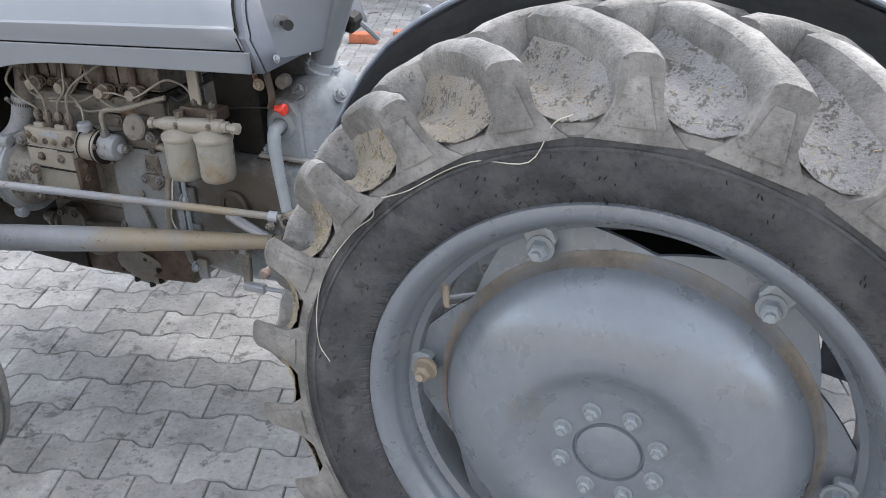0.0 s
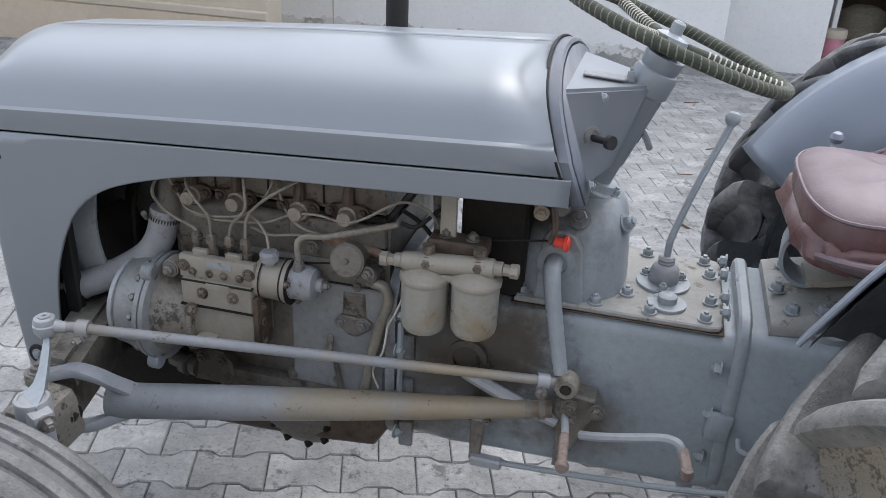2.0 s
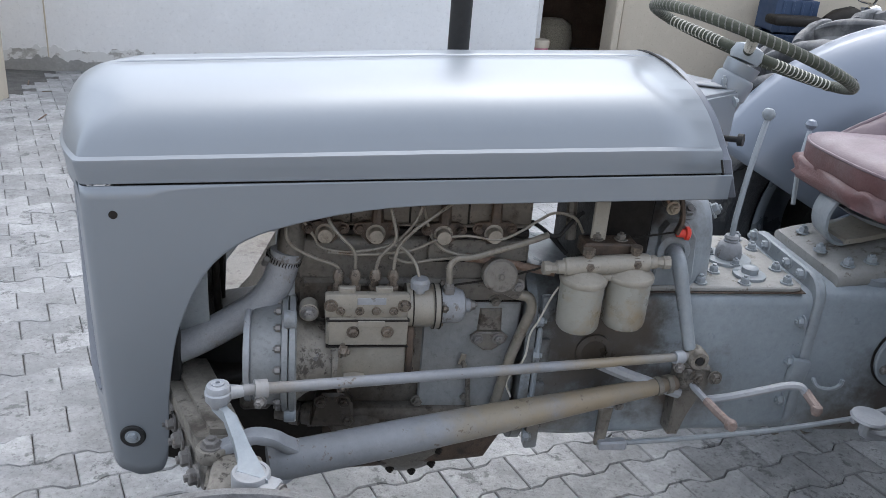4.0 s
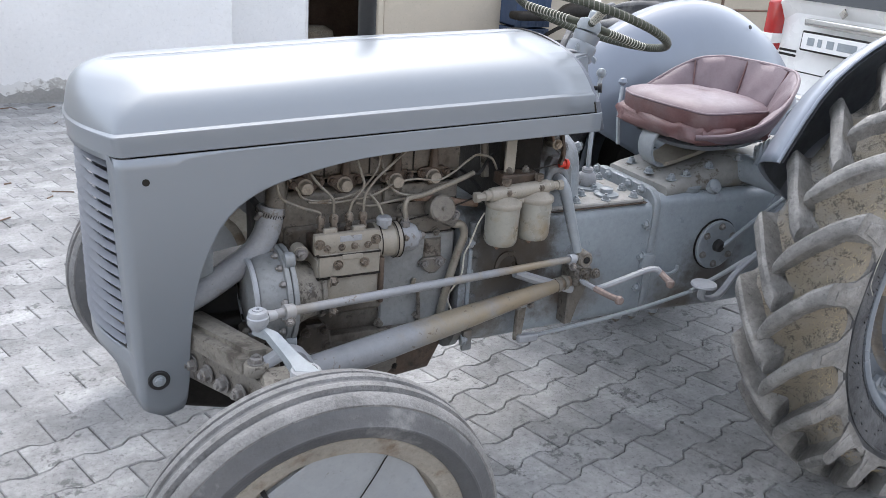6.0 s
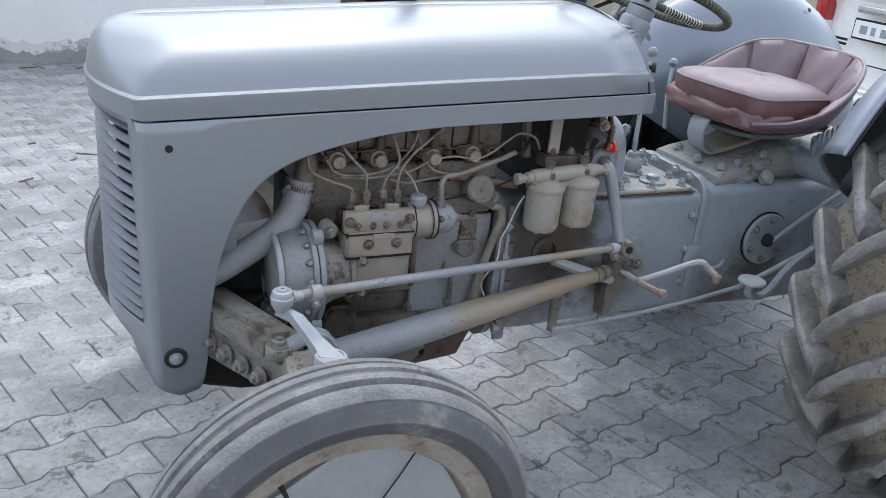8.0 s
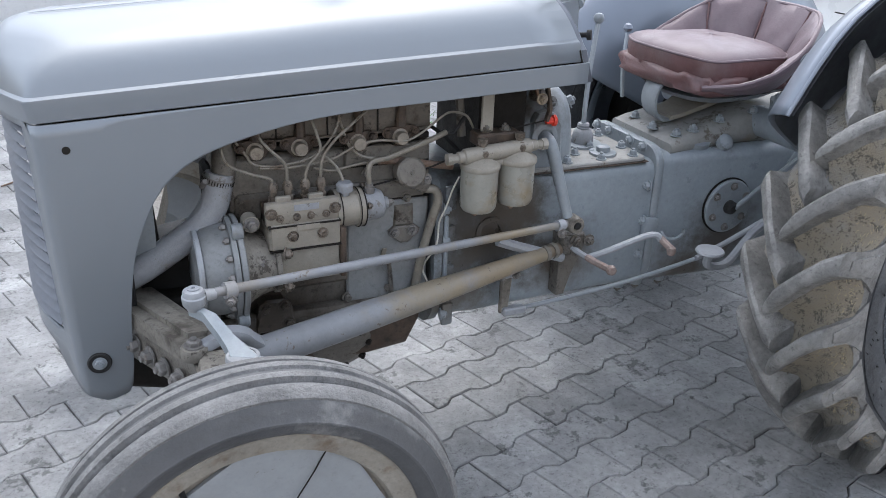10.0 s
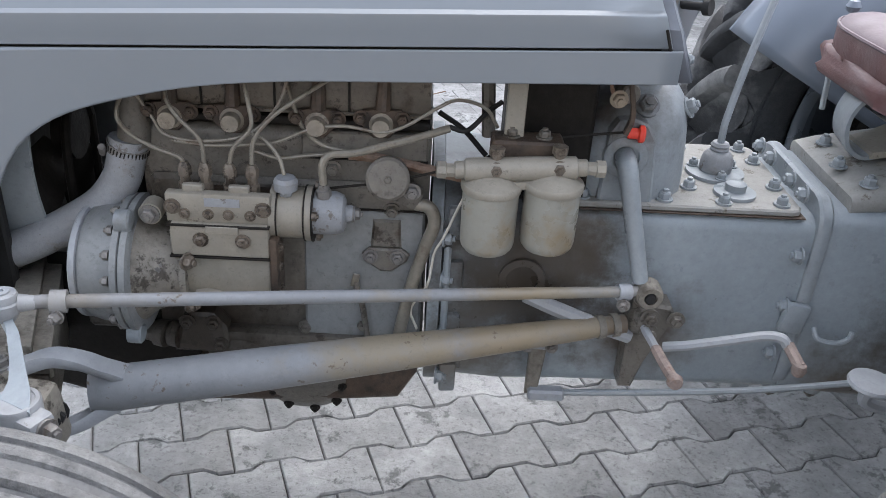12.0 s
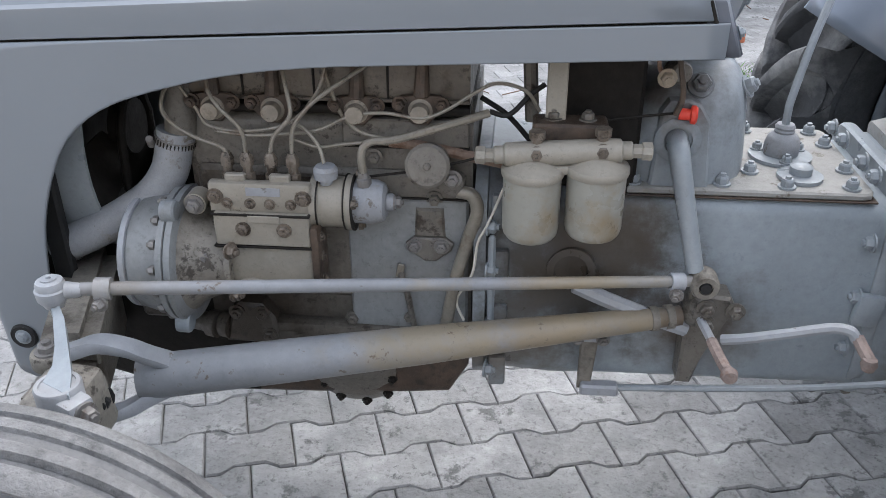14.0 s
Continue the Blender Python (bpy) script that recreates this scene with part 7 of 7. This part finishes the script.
# motorcycle against the far wall
MZ = ground_z(6.2)
bike = thing("motorcycle", (3.3, 6.3, MZ), "dark motorcycle parked by the cream wall", "motorcycle")
for x in (2.75, 3.95):
    w = part("wheel", lathe(bmesh.new(), [(0.24, -0.03), (0.27, -0.045), (0.31, -0.03), (0.32, 0.0), (0.31, 0.03), (0.27, 0.045), (0.24, 0.03)], (x, 6.3, MZ + 0.32), (0, 1, 0), 32), RUBBER, bike)
    part("hub", lathe(bmesh.new(), [(0, -0.06), (0.05, -0.06), (0.05, 0.06), (0, 0.06)], (x, 6.3, MZ + 0.32), (0, 1, 0), 16), DARK, w)
    for i in range(8):
        a = math.pi * 2 * i / 8
        part("spoke", rod(bmesh.new(), (x + 0.04 * math.cos(a), 6.3, MZ + 0.32 + 0.04 * math.sin(a)), (x + 0.25 * math.cos(a), 6.3, MZ + 0.32 + 0.25 * math.sin(a)), 0.004, 0.004, 6), HOSEM, w)
part("frame", tube(bmesh.new(), [(2.75, 6.3, MZ + 0.32), (3.0, 6.3, MZ + 0.38), (3.2, 6.3, MZ + 0.62), (3.7, 6.3, MZ + 0.80), (3.78, 6.3, MZ + 0.62), (3.4, 6.3, MZ + 0.32), (3.05, 6.3, MZ + 0.34)], 0.022, 8, 4), GREASE, bike)
part("engine", box(bmesh.new(), (3.4, 6.3, MZ + 0.42), (0.32, 0.24, 0.26), (0, 0, 0), 0.04, 2), DARK, bike)
part("fuel_tank", loft(bmesh.new(), [[(x, 6.3 + w * math.cos(a), z + h * math.sin(a)) for a in (2 * math.pi * i / 14 for i in range(14))] for x, w, h, z in ((3.32, 0.06, 0.05, MZ + 0.83), (3.42, 0.12, 0.09, MZ + 0.86), (3.58, 0.14, 0.11, MZ + 0.88), (3.70, 0.08, 0.07, MZ + 0.88))]), GREASE, bike, "black fuel tank")
part("saddle", box(bmesh.new(), (3.02, 6.3, MZ + 0.82), (0.55, 0.24, 0.09), (0, 0, 0), 0.035, 3), GREASE, bike, "black saddle")
for s in (-1, 1):
    part("fork", rod(bmesh.new(), (3.95, 6.3 + s * 0.07, MZ + 0.32), (3.74, 6.3 + s * 0.07, MZ + 0.98), 0.018, 0.020, 12), HOSEM, bike, "chrome front fork")
part("handlebar", tube(bmesh.new(), [(3.58, 5.93, MZ + 1.12), (3.66, 6.05, MZ + 1.13), (3.72, 6.18, MZ + 1.04), (3.74, 6.3, MZ + 1.03), (3.72, 6.42, MZ + 1.04), (3.66, 6.55, MZ + 1.13), (3.58, 6.67, MZ + 1.12)], 0.013, 10, 5), CHROME, bike, "chrome handlebar")
for y in (5.97, 6.63):
    part("grip", rod(bmesh.new(), (3.55, y - 0.06 if y < 6.3 else y + 0.06, MZ + 1.12), (3.64, y + 0.05 if y < 6.3 else y - 0.05, MZ + 1.13), 0.018, 0.018, 12), GREASE, bike)
part("headlamp", lathe(bmesh.new(), [(0, 0), (0.05, 0.0), (0.085, 0.06), (0.09, 0.10), (0.085, 0.11), (0, 0.12)], (3.74, 6.3, MZ + 0.94), (1, 0, 0), 24), CHROME, bike)
crate = thing("crate_stack", (3.15, 6.72, ground_z(6.7)), "dark blue plastic crates stacked by the wall", "crate")
for i in range(3):
    z = ground_z(6.7) + 0.17 + 0.34 * i
    bm = bmesh.new()
    for c, s in (((3.15, 6.55, z), (0.46, 0.02, 0.32)), ((3.15, 6.89, z), (0.46, 0.02, 0.32)), ((2.93, 6.72, z), (0.02, 0.34, 0.32)), ((3.37, 6.72, z), (0.02, 0.34, 0.32)), ((3.15, 6.72, z - 0.15), (0.46, 0.34, 0.02))):
        box(bm, c, s, bevel=0.004)
    cr = part("crate", bm, BLUEPLASTIC, crate)
    for k in range(4):
        part("crate_slat", box(bmesh.new(), (3.0 + 0.1 * k, 6.535, z), (0.03, 0.012, 0.30), (0, 0, 0), 0.003), BLUEPLASTIC, cr)
# black cloth on the wall
bm = bmesh.new()
outline = [(4.62, 0.88), (4.80, 0.92), (4.86, 0.84), (5.02, 1.05), (5.40, 1.10), (5.36, 0.70), (5.38, 0.56), (4.80, 0.52), (4.84, 0.70)]
prism(bm, outline, 6.955, 6.985, "y", 0.006)
tagged(part("black_cloth", bm, GREASE), "torn black cloth hung on the cream wall", "cloth")
# wooden ladder leaning on the wall
ladder = thing("ladder", (6.6, 6.85, ground_z(6.8)), "thin brown wooden ladder leaning on the cream wall", "ladder")
for x in (6.10, 7.12):
    part("rail", rod(bmesh.new(), (x - 0.03, 6.55, ground_z(6.5)), (x + 0.09, 6.96, 2.3), 0.022, 0.020, 8), DOORM, ladder)
for i in range(7):
    t = 0.10 + 0.125 * i
    z = ground_z(6.5) + t * (2.3 - ground_z(6.5))
    part("rung", rod(bmesh.new(), (6.05 + 0.12 * t, 6.54 + 0.41 * t, z), (7.16 + 0.12 * t, 6.54 + 0.41 * t, z), 0.016, 0.016, 8), DOORM, ladder)
# pail in the doorway
pail = thing("pail", (0.74, 7.28, -0.22), "faded pink plastic pail standing in the doorway", "pail")
part("pail_body", lathe(bmesh.new(), [(0, 0), (0.075, 0), (0.10, 0.24), (0.104, 0.25), (0.098, 0.25), (0.072, 0.01), (0, 0.01)], (0.74, 7.28, -0.22), UP, 28), PINKPLASTIC, pail)
part("pail_lid", lathe(bmesh.new(), [(0.094, 0.0), (0.108, 0.0), (0.108, 0.06), (0.10, 0.075), (0, 0.078)], (0.74, 7.28, 0.02), UP, 28), CREAM, pail, "pale grey lid")
leaf = part("door_leaf", box(bmesh.new(), (0.66, 7.62, 0.90), (0.05, 0.62, 2.2), (0, 0, 12), 0.006), WHITEWALL)
tagged(leaf, "pale painted door leaf standing open into the room", "door", "", "structure")
post = part("door_post", box(bmesh.new(), (1.45, 7.13, 0.90), (0.07, 0.36, 2.4), (0, 0, 0), 0.012), CREAM)
tagged(post, "chipped cream door post", "door frame", "", "structure")
sack = part("sack", loft(bmesh.new(), [[(1.15 + w * math.cos(a) * (1 + 0.07 * math.sin(3 * a)), 8.3 + 0.8 * w * math.sin(a), z) for a in (2 * math.pi * i / 18 for i in range(18))] for w, z in ((0.16, -0.29), (0.24, -0.22), (0.26, -0.05), (0.22, 0.12), (0.12, 0.18))]), MUD)
tagged(sack, "tan sack slumped on the store room floor", "sack")
# bricks
for i, (x, y, rz, mat) in enumerate(((0.20, 4.50, 20, BRICKM), (-2.95, 4.20, 12, BRICKM), (-2.66, 4.40, 8, BRICKM))):
    z = ground_z(y)
    bm = box(bmesh.new(), (x, y, z + 0.04), (0.22, 0.105, 0.075), (0, 0, rz), 0.006, 2)
    tagged(part("brick", bm, mat), "loose orange-red clay brick lying on the yard", "brick", "loose bricks")
# grass tuft
rnd = random.Random(21)
bm = bmesh.new()
for i in range(420):
    x, y = rnd.gauss(0.02, 0.13), rnd.gauss(3.52, 0.16)
    h, a = rnd.uniform(0.015, 0.045), rnd.uniform(0, 6.28)
    z, l = ground_z(y) - 0.005, rnd.uniform(0.01, 0.05)
    w = 0.004
    c, s = math.cos(a), math.sin(a)
    v = [bm.verts.new(q) for q in ((x - s * w, y + c * w, z), (x + s * w, y - c * w, z), (x + c * l * 0.5 + s * w * 0.6, y + s * l * 0.5 - c * w * 0.6, z + h * 0.65), (x + c * l, y + s * l, z + h), (x + c * l * 0.5 - s * w * 0.6, y + s * l * 0.5 + c * w * 0.6, z + h * 0.65))]
    bm.faces.new(v)
tagged(part("grass", bm, GRASSM, sharp=180), "small green grass tuft growing from the paving", "grass", "", "stuff")
# twigs and scraps on the far paving
bm = bmesh.new()
for i in range(70):
    x, y = rnd.uniform(-4.0, 1.8), rnd.uniform(2.2, 6.2)
    a, l = rnd.uniform(0, 3.14), rnd.uniform(0.03, 0.16)
    z = ground_z(y) + 0.005
    rod(bm, (x, y, z), (x + l * math.cos(a), y + l * math.sin(a), z + 0.004), rnd.uniform(0.002, 0.006), None, 5)
tagged(part("twigs", bm, DOORM), "dry twigs and scraps scattered on the yard", "twigs", "", "stuff")
# ---- pavers: waisted interlocking blocks in offset rows ----
PL, PW, PA, PTH = 0.205, 0.133, 0.011, radians(13.75)
PU0, PV0, SKEW = -0.0145, 0.372, 0.09


def paver_outline(gap=0.0014):
    a, s = PA, 0.016
    h = PL / 2 - gap
    top = [(-h, PW / 2 + a - gap), (-PL / 4 - s, PW / 2 + a - gap), (-PL / 4 + s, PW / 2 - a - gap), (PL / 4 - s, PW / 2 - a - gap), (PL / 4 + s, PW / 2 + a - gap), (h, PW / 2 + a - gap)]
    return [(x - SKEW * y, y) for x, y in top + [(x, -y) for x, y in reversed(top)]]


def paver_mesh(name, seed):
    rnd = random.Random(seed)
    out = paver_outline()
    n = len(out)
    inset = [(x * 0.968, y * (1 - 0.004 / abs(y))) for x, y in out]
    tilt = [rnd.uniform(-0.0012, 0.0012) for _ in range(n)]
    v = [(x, y, -0.03) for x, y in out] + [(x, y, -0.004) for x, y in out] + [(x, y, t) for (x, y), t in zip(inset, tilt)]
    faces = []
    for k in (0, n):
        faces += [(k + i, k + (i + 1) % n, k + n + (i + 1) % n, k + n + i) for i in range(n)]
    faces.append(tuple(2 * n + i for i in range(n)))
    me = bpy.data.meshes.new(name)
    me.from_pydata(v, [], [f if len(f) > 4 else f[::1] for f in faces])
    me.update()
    me.materials.append(PAVER)
    return me


pavement = new("pavement")
tagged(pavement, "yard paved with grey interlocking concrete blocks", "pavement", "", "structure")
paver_meshes = [paver_mesh("paver", i) for i in range(6)]
cu, su = math.cos(PTH), math.sin(PTH)
rnd = random.Random(11)
verts, faces = [], []
near_count = 0
for j in range(-62, 54):
    for i in range(-52, 30):
        v = PV0 + PW * j
        u = PU0 + PL * (i + 0.5 + (0.5 if j % 2 else 0.0)) - SKEW * v
        x, y = u * cu - v * su, u * su + v * cu
        if not (-9.5 < x < 4.2 and -6.0 < y < 6.95) or (x < -3.9 and y > 4.9):
            continue
        z = ground_z(y, x) + rnd.uniform(-0.0022, 0.0012)
        lean = 0.028 if -2.6 < x < 0.6 and y < 1.8 else 0.0
        rot = PTH + rnd.uniform(-0.012, 0.012)
        k = rnd.randrange(6)
        if -2.75 < x < -0.15 and -0.75 < y < 1.45 and near_count < 300:
            ob = new("paver", paver_meshes[k])
            ob.parent = pavement
            ob.location = (x, y, z)
            ob.rotation_euler = (rnd.uniform(-0.006, 0.006), rnd.uniform(-0.006, 0.006) - lean, rot)
            near_count += 1
            continue
        base = len(verts)
        c, s = math.cos(rot), math.sin(rot)
        tx, ty = rnd.uniform(-0.006, 0.006) + lean, rnd.uniform(-0.006, 0.006)
        for q in paver_meshes[k].vertices:
            px, py, pz = q.co
            verts.append((x + px * c - py * s, y + px * s + py * c, z + pz + px * tx + py * ty))
        faces += [tuple(base + w for w in p.vertices) for p in paver_meshes[k].polygons]
me = bpy.data.meshes.new("paver_field")
me.from_pydata(verts, [], faces)
me.materials.append(PAVERF)
ob = new("paver_field", me)
ob.parent = pavement
tagged(ob, "grey concrete paving blocks of the wider yard", "", "", "stuff")
